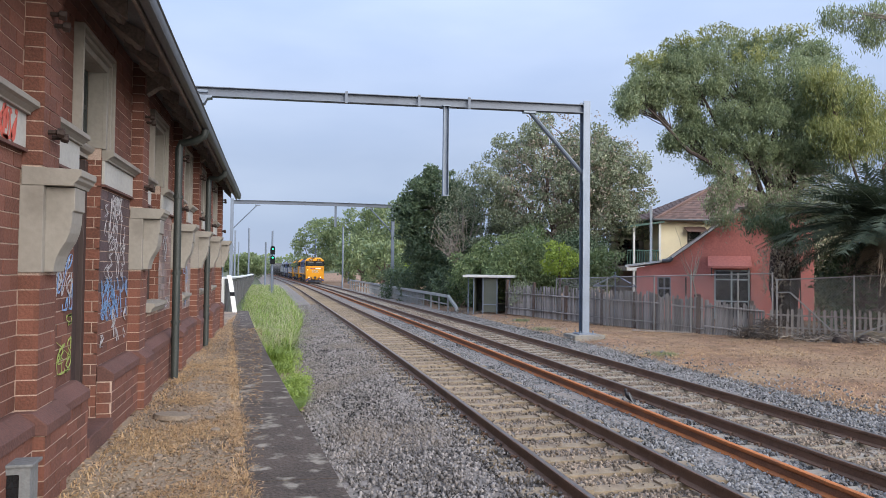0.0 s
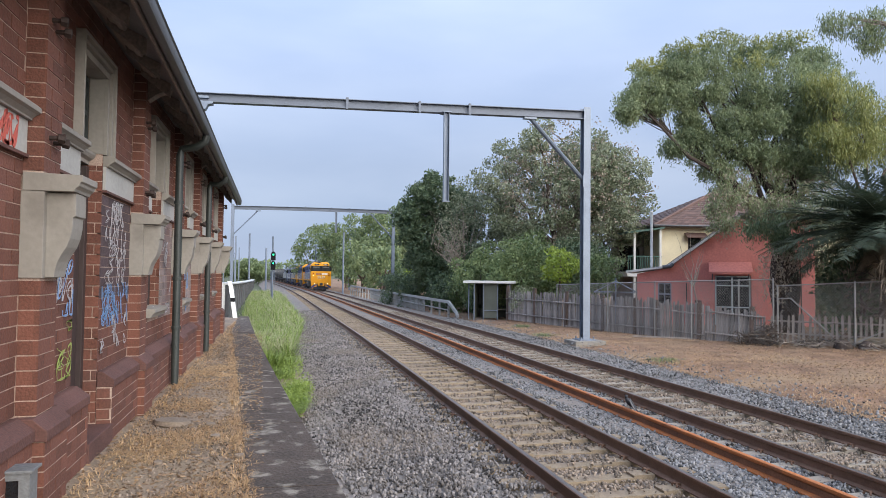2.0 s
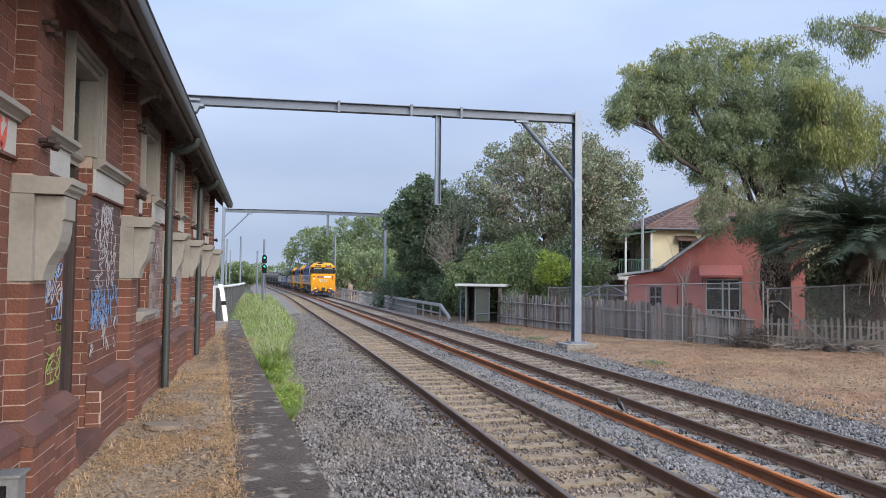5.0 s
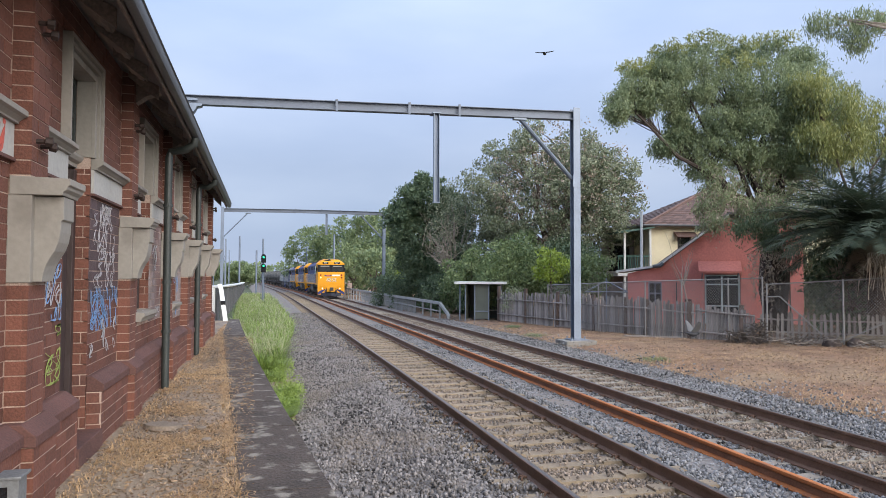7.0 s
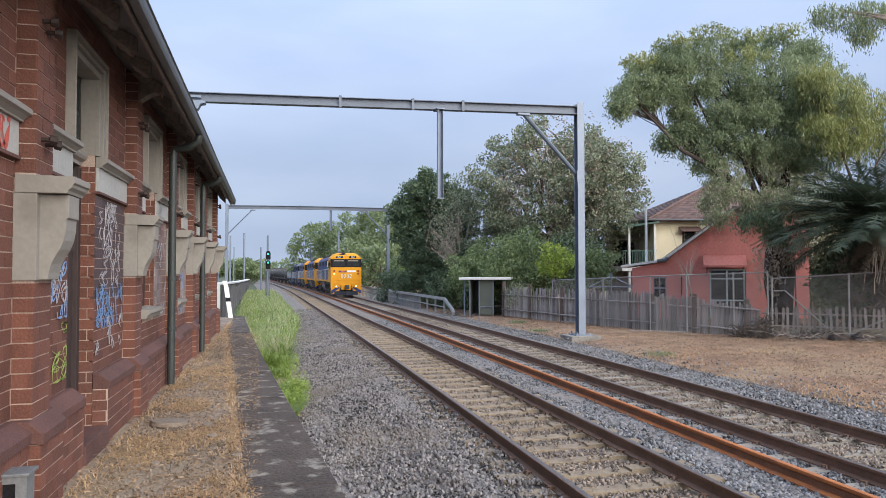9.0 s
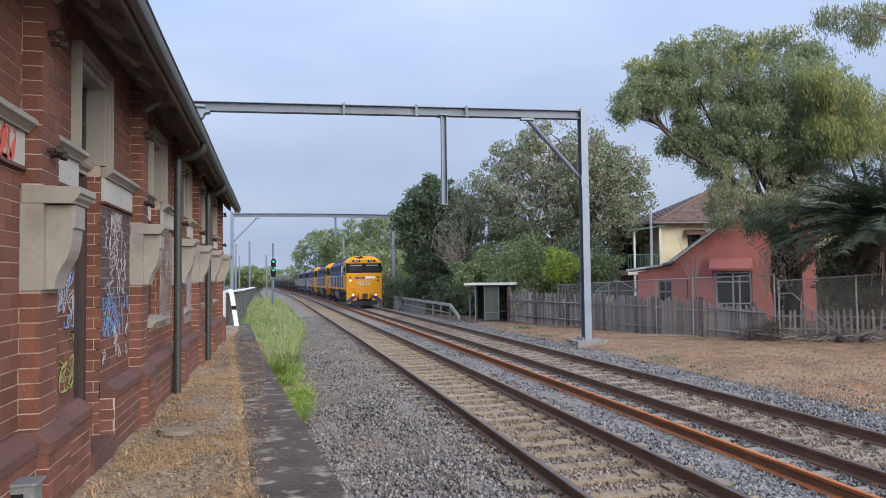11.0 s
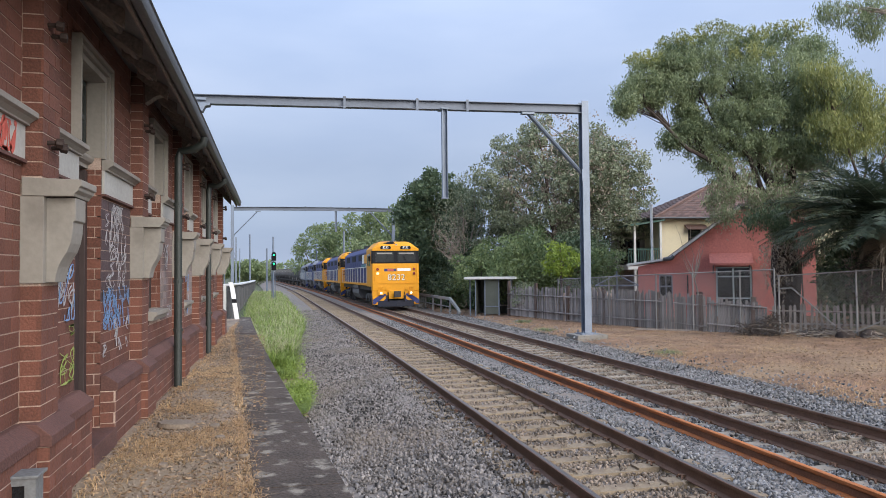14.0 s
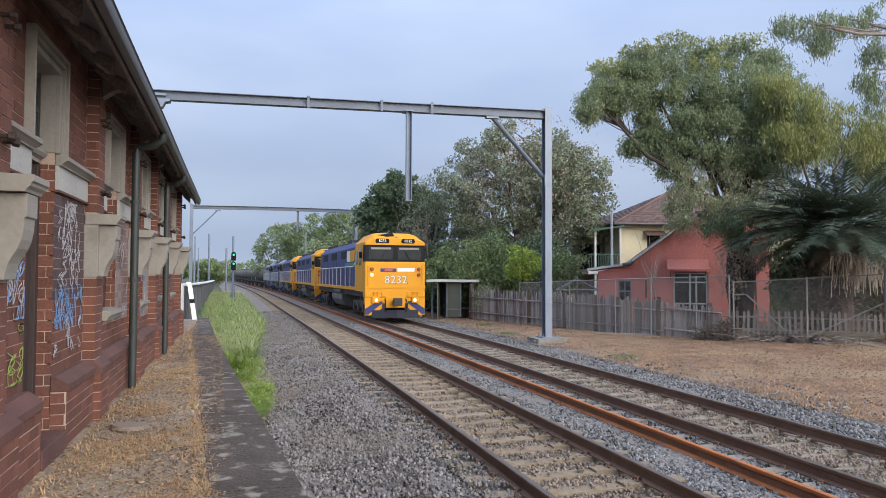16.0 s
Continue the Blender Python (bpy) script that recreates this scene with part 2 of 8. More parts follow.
EUCA_LIME = leaf_mat("fresh_eucalypt_leaf", (0.160, 0.188, 0.056), (0.345, 0.352, 0.125), 0.36)
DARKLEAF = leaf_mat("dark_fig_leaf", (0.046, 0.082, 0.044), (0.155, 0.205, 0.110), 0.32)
ROUNDLEAF = leaf_mat("grey_green_leaf", (0.086, 0.114, 0.062), (0.325, 0.350, 0.225), 0.30)
SHRUBLEAF = leaf_mat("shrub_leaf", (0.080, 0.132, 0.052), (0.250, 0.305, 0.135), 0.36)
LIMELEAF = leaf_mat("lime_shrub_leaf", (0.18, 0.26, 0.030), (0.36, 0.44, 0.075), 0.35)
FARLEAF = leaf_mat("distant_tree_leaf", (0.110, 0.165, 0.078), (0.280, 0.335, 0.160), 0.38)
PALMLEAF = leaf_mat("palm_frond", (0.032, 0.054, 0.034), (0.098, 0.122, 0.076), 0.25, 0.7)
DEADFROND = leaf_mat("dead_palm_frond", (0.20, 0.155, 0.10), (0.36, 0.29, 0.20))
GRASS = leaf_mat("green_grass_blade", (0.135, 0.205, 0.040), (0.335, 0.430, 0.105), 0.4)
SEED = leaf_mat("seeding_grass_stalk", (0.36, 0.35, 0.18), (0.58, 0.55, 0.36), 0.35)
STRAW = leaf_mat("dry_straw_grass", (0.34, 0.195, 0.092), (0.62, 0.425, 0.225), 0.2)
LITTER = leaf_mat("fallen_dry_leaf", (0.12, 0.075, 0.05), (0.37, 0.25, 0.145), 0.1)
YELLOW = mat("yellow_locomotive_paint", (0.70, 0.305, 0.014), 0.5, sheen=0.25, var=0.07, scale=1.5, fine=12, bump=0.03, spot=(0.52, 0.24, 0.03), spot_at=0.75, spot_scale=2)
TEAL = mat("teal_locomotive_stripe", (0.03, 0.16, 0.19), 0.5, var=0.1, bump=0)
BLUE = mat("navy_locomotive_paint", (0.034, 0.044, 0.150), 0.55, var=0.18, scale=1.5, fine=12, bump=0.03, sheen=0.3, spot=(0.075, 0.08, 0.12), spot_at=0.68, spot_scale=1.5)
SILVER = mat("dusty_silver_blue_paint", (0.20, 0.215, 0.26), 0.5, var=0.15, scale=1.5, bump=0.03)
UNDER = mat("grimy_underframe", (0.052, 0.048, 0.045), 0.8, var=0.4, scale=3, bump=0.3, spot=(0.10, 0.085, 0.07), spot_at=0.62, spot_scale=3)
TANKGREY = mat("dusty_grey_tank", (0.13, 0.125, 0.12), 0.7, var=0.25, scale=2, bump=0.1)
WAGON = mat("dark_grey_hopper_steel", (0.105, 0.102, 0.100), 0.75, var=0.4, scale=0.8, fine=8, bump=0.15, spot=(0.17, 0.155, 0.135), spot_at=0.6, spot_scale=0.9)
SEEDPOD = leaf_mat("pale_brown_seed_cluster", (0.20, 0.155, 0.11), (0.36, 0.30, 0.23), 0.2)
PLOUGH = mat("dark_navy_plough", (0.018, 0.020, 0.034), 0.6, var=0.3, scale=3, bump=0.1)
HANDRAIL = mat("pale_handrail_paint", (0.58, 0.57, 0.52), 0.5, var=0.1, bump=0)
LAMP_LIT = mat("lit_headlight_lens", (1.0, 0.82, 0.60), 0.3, var=0.0, bump=0, emit=1.25)
LAMP_SMALL = mat("lit_marker_lens", (1.0, 0.72, 0.30), 0.3, var=0.0, bump=0, emit=1.0)
LAMP_RED = mat("unlit_red_lens", (0.20, 0.02, 0.015), 0.25, var=0.1, bump=0)
SIGNAL_GREEN = mat("lit_green_signal_lens", (0.03, 0.80, 0.40), 0.3, var=0.0, bump=0, emit=1.1)
LETTER = mat("white_lettering", (0.80, 0.80, 0.76), 0.5, var=0.03, bump=0)
NUMERAL = mat("aged_cream_numeral_paint", (0.66, 0.62, 0.50), 0.55, var=0.15, scale=4, bump=0)
CABIN_DARK = mat("dark_cab_interior_glass", (0.018, 0.021, 0.022), 0.45, sheen=0.15, var=0.3, bump=0)
BIRD_DARK = mat("dark_feathers", (0.020, 0.020, 0.024), 0.7, var=0.3, bump=0.1)
BIRD_PALE = mat("pale_grey_feathers", (0.095, 0.093, 0.092), 0.7, var=0.25, bump=0.1)
DOORPAINT = mat("pale_blue_grey_door_paint", (0.36, 0.42, 0.43), 0.6, var=0.12, scale=3, bump=0.05)
BOXGREY = mat("dull_grey_cabinet_metal", (0.20, 0.21, 0.215), 0.5, metal=0.3, var=0.2, scale=3)
ORANGE = mat("orange_warning_mesh", (0.62, 0.20, 0.06), 0.7, var=0.1, bump=0)


# ---- mesh building ----
class Shape:
    """Collects the corners and faces of one part."""

    def __init__(self):
        self.v, self.f = [], []

    def add(self, verts, faces, m=None):
        k = len(self.v)
        self.v += [tuple(m @ Vector(p)) for p in verts] if m else [tuple(p) for p in verts]
        self.f += [tuple(k + i for i in q) for q in faces]
        return self

    def box(self, x0, x1, y0, y1, z0, z1, m=None):
        return self.add([(x0, y0, z0), (x1, y0, z0), (x1, y1, z0), (x0, y1, z0), (x0, y0, z1), (x1, y0, z1), (x1, y1, z1), (x0, y1, z1)],
                        [(3, 2, 1, 0), (4, 5, 6, 7), (0, 1, 5, 4), (1, 2, 6, 5), (2, 3, 7, 6), (3, 0, 4, 7)], m)

    def prism(self, poly, axis, a, b, m=None):
        """A polygon of two coordinates, drawn out along the axis from a to b."""
        put = {"x": lambda p, t: (t, p[0], p[1]), "y": lambda p, t: (p[0], t, p[1]), "z": lambda p, t: (p[0], p[1], t)}[axis]
        n = len(poly)
        v = [put(p, a) for p in poly] + [put(p, b) for p in poly]
        f = [tuple(range(n)), tuple(range(2 * n - 1, n - 1, -1))] + [(i, n + i, n + (i + 1) % n, (i + 1) % n) for i in range(n)]
        return self.add(v, f, m)

    def tube(self, pts, radii, n=8, m=None):
        """A round bar along the points, with a radius at each."""
        pts = [Vector(p) for p in pts]
        if isinstance(radii, (int, float)):
            radii = [radii] * len(pts)
        v, f = [], []
        for i, p in enumerate(pts):
            d = (pts[min(i + 1, len(pts) - 1)] - pts[max(i - 1, 0)]).normalized()
            a = d.orthogonal().normalized() if i == 0 else (a - d * a.dot(d)).normalized()
            c = d.cross(a)
            v += [tuple(p + (a * math.cos(2 * math.pi * k / n) + c * math.sin(2 * math.pi * k / n)) * radii[i]) for k in range(n)]
        for i in range(len(pts) - 1):
            f += [(i * n + k, i * n + (k + 1) % n, (i + 1) * n + (k + 1) % n, (i + 1) * n + k) for k in range(n)]
        f += [tuple(range(n - 1, -1, -1)), tuple(range((len(pts) - 1) * n, len(pts) * n))]
        return self.add(v, f, m)

    def lathe(self, prof, n=16, m=None, cap=True):
        v = [(r * math.cos(2 * math.pi * k / n), r * math.sin(2 * math.pi * k / n), z) for r, z in prof for k in range(n)]
        f = [(i * n + k, i * n + (k + 1) % n, (i + 1) * n + (k + 1) % n, (i + 1) * n + k) for i in range(len(prof) - 1) for k in range(n)]
        if cap:
            f += [tuple(range(n - 1, -1, -1)), tuple(range((len(prof) - 1) * n, len(prof) * n))]
        return self.add(v, f, m)

    def strip(self, sections, closed=True):
        """Skins cross-sections of equal length one to the next, and closes the ends."""
        n = len(sections[0])
        v = [p for s in sections for p in s]
        f = [(i * n + k, i * n + (k + 1) % n, (i + 1) * n + (k + 1) % n, (i + 1) * n + k) for i in range(len(sections) - 1) for k in range(n if closed else n - 1)]
        if closed:
            f += [tuple(range(n - 1, -1, -1)), tuple(range((len(sections) - 1) * n, len(sections) * n))]
        return self.add(v, f)


def mesh_of(name, shape, material, bevel=0.0, smooth=False, angle=40):
    me = bpy.data.meshes.new(name)
    me.from_pydata(shape.v, [], shape.f)
    bm = bmesh.new()
    bm.from_mesh(me)
    if len(bm.faces) < 4000:
        bmesh.ops.recalc_face_normals(bm, faces=bm.faces)
    if bevel:
        bmesh.ops.bevel(bm, geom=[e for e in bm.edges if len(e.link_faces) == 2 and e.calc_face_angle() > 0.5], offset=bevel, segments=2, affect="EDGES", profile=0.6)
    bm.to_mesh(me)
    bm.free()
    if smooth:
        me.shade_smooth()
        me.set_sharp_from_angle(angle=radians(angle))
    me.materials.append(material)
    return me


def part(name, shape, material, parent=None, label="", bevel=0.0, smooth=False, at=None):
    ob = new(name, mesh_of(name, shape, material, bevel, smooth))
    if parent:
        ob.parent = parent
    if at is not None:
        ob.matrix_basis = at
    return tagged(ob, label)


def thing(name, label, category, group="", kind="", at=None):
    ob = new(name)
    ob.empty_display_size = 0.2
    if at is not None:
        ob.matrix_basis = at
    return tagged(ob, label, category, group, kind)


def cloud_mesh(name, verts, faces_per, material):
    """A mesh of many small equal polygons, from an array (count, corners, 3)."""
    n, k = verts.shape[:2]
    me = bpy.data.meshes.new(name)
    me.vertices.add(n * k)
    me.vertices.foreach_set("co", verts.astype(np.float32).ravel())
    fp = np.array(faces_per)
    c = fp.shape[1]
    idx = (np.arange(n)[:, None, None] * k + fp[None]).ravel()
    me.loops.add(len(idx))
    me.loops.foreach_set("vertex_index", idx.astype(np.int32))
    me.polygons.add(len(idx) // c)
    me.polygons.foreach_set("loop_start", np.arange(0, len(idx), c, dtype=np.int32))
    me.polygons.foreach_set("loop_total", np.full(len(idx) // c, c, dtype=np.int32))
    me.update(calc_edges=True)
    me.materials.append(material)
    return me


rng_np = np.random.default_rng(7)


def unit(a):
    return a / (np.linalg.norm(a, axis=-1, keepdims=True) + 1e-9)


def leaves(name, centres, length, width, material, parent=None, droop=0.3, spread=1.0, label=""):
    """Pointed leaves at the centres, folded along the middle, hanging by droop."""
    n = len(centres)
    d = unit(rng_np.normal(size=(n, 3)) * (1, 1, spread) + (0, 0, -droop * 2))
    s = unit(np.cross(d, rng_np.normal(size=(n, 3))))
    up = np.cross(d, s)
    ln = (length * rng_np.uniform(0.6, 1.25, n))[:, None]
    wd = (width * rng_np.uniform(0.7, 1.2, n))[:, None]
    p0 = centres - d * ln * 0.5
    p2 = centres + d * ln * 0.5
    a = centres - d * ln * 0.08 + s * wd * 0.5 + up * wd * 0.14
    b = centres - d * ln * 0.08 - s * wd * 0.5 + up * wd * 0.14
    ob = new(name, cloud_mesh(name, np.stack([p0, a, p2, b], 1), [(0, 1, 2), (0, 2, 3)], material))
    if parent:
        ob.parent = parent
    return tagged(ob, label)


def in_clumps(clumps, per_m2, shell=0.35, ragged=0.10, hang=0.0):
    """Leaf places in the outer shells of ellipsoid clumps (x, y, z, rx, ry, rz)."""
    out = []
    for x, y, z, rx, ry, rz in clumps:
        n = int(per_m2 * 4 * math.pi * ((rx * ry + ry * rz + rx * rz) / 3))
        d = unit(rng_np.normal(size=(n, 3)))
        r = 1 - shell * rng_np.random(n) ** 1.3 + ragged * rng_np.normal(size=n)
        out.append(np.array((x, y, z)) + d * r[:, None] * (rx, ry, rz) - np.array((0, 0, 1)) * (hang * rng_np.exponential(1.0, n))[:, None])
    return np.concatenate(out)


def scatter_clumps(c, r, count, size, seed, low=-0.6, jitter=0.12):
    """Clumps spread over the surface and inside of one large ellipsoid."""
    rr = random.Random(seed)
    out = []
    for i in range(count):
        z = low + (1 - low) * (i + 0.5) / count
        a = i * 2.39996 + rr.uniform(-0.4, 0.4)
        q = math.sqrt(max(0, 1 - z * z))
        k = rr.uniform(0.62, 1.0) + rr.uniform(-jitter, jitter)
        s = size * rr.uniform(0.6, 1.35)
        out.append((c[0] + r[0] * q * math.cos(a) * k, c[1] + r[1] * q * math.sin(a) * k, c[2] + r[2] * z * k, s * rr.uniform(0.9, 1.3), s * rr.uniform(0.9, 1.3), s * rr.uniform(0.6, 0.9)))
    return out


def limbs(shape, base, tips, r0, seed, bends=5, sag=0.0, wob=0.35):
    """Tapered crooked limbs from one base to several tips."""
    rr = random.Random(seed)
    for tip in tips:
        b, t = Vector(base), Vector(tip)
        pts, rad = [], []
        ln = (t - b).length
        for i in range(bends + 1):
            u = i / bends
            w = wob * ln * 0.12 * math.sin(math.pi * u)
            pts.append(b.lerp(t, u) + Vector((rr.uniform(-w, w), rr.uniform(-w, w), rr.uniform(-w, w) + sag * ln * u * (1 - u))))
            rad.append(r0 * (1 - 0.82 * u))
        shape.tube(pts, rad, 6)
    return shape


# ---- the line of the railway: nearly straight by the platform, then a bend to -x ----
def bend(y):
    return 5e-4 * y * y if y < 22 else 0.242 + 0.0165 * (y - 22) + 1.5e-4 * max(0.0, y - 60) ** 2


def heading(y):
    return math.degrees(math.atan(1e-3 * y if y < 22 else 0.0165 + 3e-4 * max(0.0, y - 60)))


GRADE = 0.0061


def drop(y):
    """The line falls gently beyond the platform."""
    return -GRADE * max(0.0, min(y, 170.0) - 25.0)


NEAR_TRACK, FAR_TRACK, GAUGE = 3.75, 7.26, 1.505
STEPS = [-8 + 2 * i for i in range(26)] + [44 + 8 * i for i in range(48)]


def edge_x(y):
    """The platform's edge, which leaves the track along the building."""
    return 0.985 - 0.103 * y + 0.00075 * y * y


def coping_x(y):
    return 0.20 - 0.0775 * y if y < 20 else -1.35 - 0.03 * (y - 20)


# ---- ground ----
def sheet(name, left, right, ys, z, material, label, cat, cols=6, bumps=0.0, slope=None, kind="structure"):
    """A strip of ground between two lines, uneven by bumps."""
    s = Shape()
    for y in ys:
        a, b = left(y), right(y)
        for k in range(cols + 1):
            x = a + (b - a) * k / cols
            zz = z + (slope(x, y) if slope else 0)
            if bumps and 0 < k < cols:
                zz += bumps * (noise.noise((x * 0.9, y * 0.9, 3.1)) + 0.5 * noise.noise((x * 3.1, y * 3.1, 7.7)))
            s.v.append((x, y, zz))
    n = cols + 1
    s.f += [(i * n + k, i * n + k + 1, (i + 1) * n + k + 1, (i + 1) * n + k) for i in range(len(ys) - 1) for k in range(cols)]
    return tagged(part(name, s, material, smooth=True), label, cat, kind=kind)


fine_ys = [-10 + 0.5 * i for i in range(121)]
g = Shape().strip([[(-900, y, -0.62 + drop(y)), (900, y, -0.62 + drop(y))] for y in (-300, 25, 170, 2600)], closed=False)
tagged(part("ground", g, FARGROUND), "wide flat ground of dull green grass and scrub", "ground", kind="structure")
def bed_rise(u):
    """Falls to the platform, rises against the sleeper ends."""
    if u < 1.6:
        return -0.08 * (1.6 - u)
    return 0.066 if 2.0 < u < 2.42 or 5.08 < u < 5.92 or 8.6 < u < 8.9 else 0.0


long_ys = [-10 + 1.0 * i for i in range(60)] + [50 + 10 * i for i in range(40)]
sheet("ballast_bed", lambda y: -1.0 - bend(y), lambda y: 10.6 - bend(y), long_ys, -0.24, BALLAST_BED, "grey crushed stone ballast bed under two tracks", "ballast", cols=58, bumps=0.03,
      slope=lambda x, y: bed_rise(x + bend(y)) + drop(y))


def dirt_rise(x, y):
    return 0.05 * max(0, min(1, (x - 10) / 4)) + 0.20 * max(0.0, min(1.0, (x - 15) / 6)) - 0.16 * max(0.0, 1 - (x + bend(y) - 9.2) / 1.1) + drop(y)


sheet("earth_verge", lambda y: 9.55 - bend(y) + 0.3 * math.sin(y * 0.7) + 0.16 * math.sin(y * 2.3 + 1), lambda y: 62.0, fine_ys + [52, 60, 75, 100, 160, 300], -0.16, DIRT,
      "dry brown earth verge littered with leaves and straw", "verge", cols=46, bumps=0.05, slope=dirt_rise)
sheet("grass_bank", lambda y: edge_x(min(y, 26)) - 0.2 - (0.04 * (y - 26) if y > 26 else 0), lambda y: float(np.interp(y, [11, 13, 20, 24, 30, 45, 65, 95], [0.3, 0.5, 0.25, 0.5, 0.8, 0.6, 0.3, -0.6])) + 0.08 * math.sin(y * 1.3), [11.4 + i for i in range(85)], -0.20, PLATFORM,
      "earth bank under long grass beside the ballast", "bank", cols=6, bumps=0.04, slope=lambda x, y: -0.3 * max(0.0, 1 - (y - 11.4) / 1.6) + drop(y))

# ---- platform ----
py = [-9 + 0.5 * i for i in range(70)]
sheet("platform_surface", lambda y: -2.0 if y < 21.5 else -5.5, coping_x, py, 0.585, PLATFORM, "worn platform surface of bare soil and dry grass", "platform", cols=10, bumps=0.02)
cp_t = thing("platform_coping", "dark stained concrete platform coping with pale worn patches", "coping", kind="structure")
rr = random.Random(5)
for k in range(46):
    y0 = -9 + 0.76 * k
    y1 = y0 + 0.757
    dz = rr.uniform(-0.003, 0.003)
    cp = Shape().add([(coping_x(y0), y0, 0.2), (edge_x(y0), y0, 0.2), (edge_x(y1), y1, 0.2), (coping_x(y1), y1, 0.2),
            (coping_x(y0), y0, 0.602 + dz), (edge_x(y0), y0, 0.594 + dz), (edge_x(y1), y1, 0.594 + dz), (coping_x(y1), y1, 0.602 + dz)],
           [(3, 2, 1, 0), (4, 5, 6, 7), (0, 1, 5, 4), (1, 2, 6, 5), (2, 3, 7, 6), (3, 0, 4, 7)])
    part("coping_slab", cp, COPING, cp_t, bevel=0.003)
pf = Shape()
for y0, y1 in zip(py[:-1], py[1:]):
    pf.add([(edge_x(y0) - 0.06, y0, -0.6), (edge_x(y1) - 0.06, y1, -0.6), (edge_x(y1) - 0.06, y1, 0.3), (edge_x(y0) - 0.06, y0, 0.3),
            (-6, y0, -0.6), (-6, y1, -0.6)], [(0, 1, 2, 3)])
tagged(part("platform_face", pf, PLATWALL), "dark brick face of the old platform", "platform wall", kind="structure")


# ---- tracks ----
def rail_shape(x_off, y_from=-8.0, wob=0.0):
    foot = [(-0.073, -0.17), (0.073, -0.17), (0.073, -0.155), (0.012, -0.135), (0.010, -0.048), (0.035, -0.036), (0.035, -0.004), (0.028, 0.0), (-0.028, 0.0), (-0.035, -0.004), (-0.035, -0.036), (-0.010, -0.048), (-0.012, -0.135), (-0.073, -0.155)]
    ys = [y for y in STEPS if y >= y_from]
    return Shape().strip([[(x_off - bend(y) + px + wob * math.sin(y * 0.21), y, pz + drop(y)) for px, pz in foot] for y in ys])


def track(name, centre, label, sleeper_mat):
    t = thing(name, label, "railway track", "railway tracks")
    for side in (-1, 1):
        x = centre + side * GAUGE / 2
        rail = part("rail", rail_shape(x), RAIL, t, "brown steel rail", smooth=True)
        ys = STEPS
        top = Shape().strip([[(x - bend(y) + px, y, pz + drop(y)) for px, pz in ((-0.030, -0.004), (0.030, -0.004), (0.022, 0.003), (-0.022, 0.003))] for y in ys])
        part("rail_head", top, RAILHEAD, rail, "worn shiny running surface", smooth=True)
    prof = [(-0.125, -0.34), (0.125, -0.34), (0.105, -0.165), (-0.105, -0.165)]
    s = Shape()
    for xa, xb, dz in ((-1.25, -0.42, 0), (-0.42, 0.42, -0.028), (0.42, 1.25, 0)):
        pa = [(p, q + (dz if q > -0.2 else 0)) for p, q in prof]
        s.prism(pa, "x", xa, xb)
    sl = mesh_of("sleeper", s, sleeper_mat)
    cm = mesh_of("rail_clip", Shape().tube([(0.075, -0.05, -0.155), (0.065, -0.03, -0.12), (0.0, 0.0, -0.135), (0.065, 0.035, -0.12), (0.075, 0.05, -0.155)], 0.013, 5), RAIL)
    r2 = random.Random(len(name))
    for i in range(190):
        y = -2.0 + 0.61 * i
        m = pose(centre - bend(y) + r2.uniform(-0.02, 0.02), y + r2.uniform(-0.02, 0.02), drop(y) + r2.uniform(-0.012, 0.006), 0, 0, heading(y) + r2.uniform(-1, 1))
        o = new("sleeper", sl)
        o.parent, o.matrix_basis = t, m
        if y < 26:
            for side in (-1, 1):
                for e in (-1, 1):
                    c = new("rail_clip", cm)
                    c.parent, c.matrix_basis = o, pose(side * GAUGE / 2 + e * 0.065, 0, 0, 0, 0, 0 if e > 0 else 180)
    return t


track("railway_track", NEAR_TRACK, "running line with brown rails on stained concrete sleepers in ballast", SLEEPER)
track("railway_track", FAR_TRACK, "far running line with brown rails on dusty sleepers", SLEEPER_PALE)
rust = thing("spare_rail", "long spare rail, bright orange with rust, lying between the tracks", "rail")
part("rail_body", rail_shape(5.70, wob=0.012), RUST, rust, smooth=True)
web = Shape()
for sx in (-1, 1):
    web.strip([[(5.70 - bend(y) + 0.012 * math.sin(y * 0.21) + sx * px, y, pz + drop(y)) for px, pz in ((0.0105, -0.13), (0.0135, -0.13), (0.0135, -0.055), (0.0105, -0.055))] for y in STEPS])
part("rail_web", web, RUSTWEB, rust, "darker brown web of the rail")


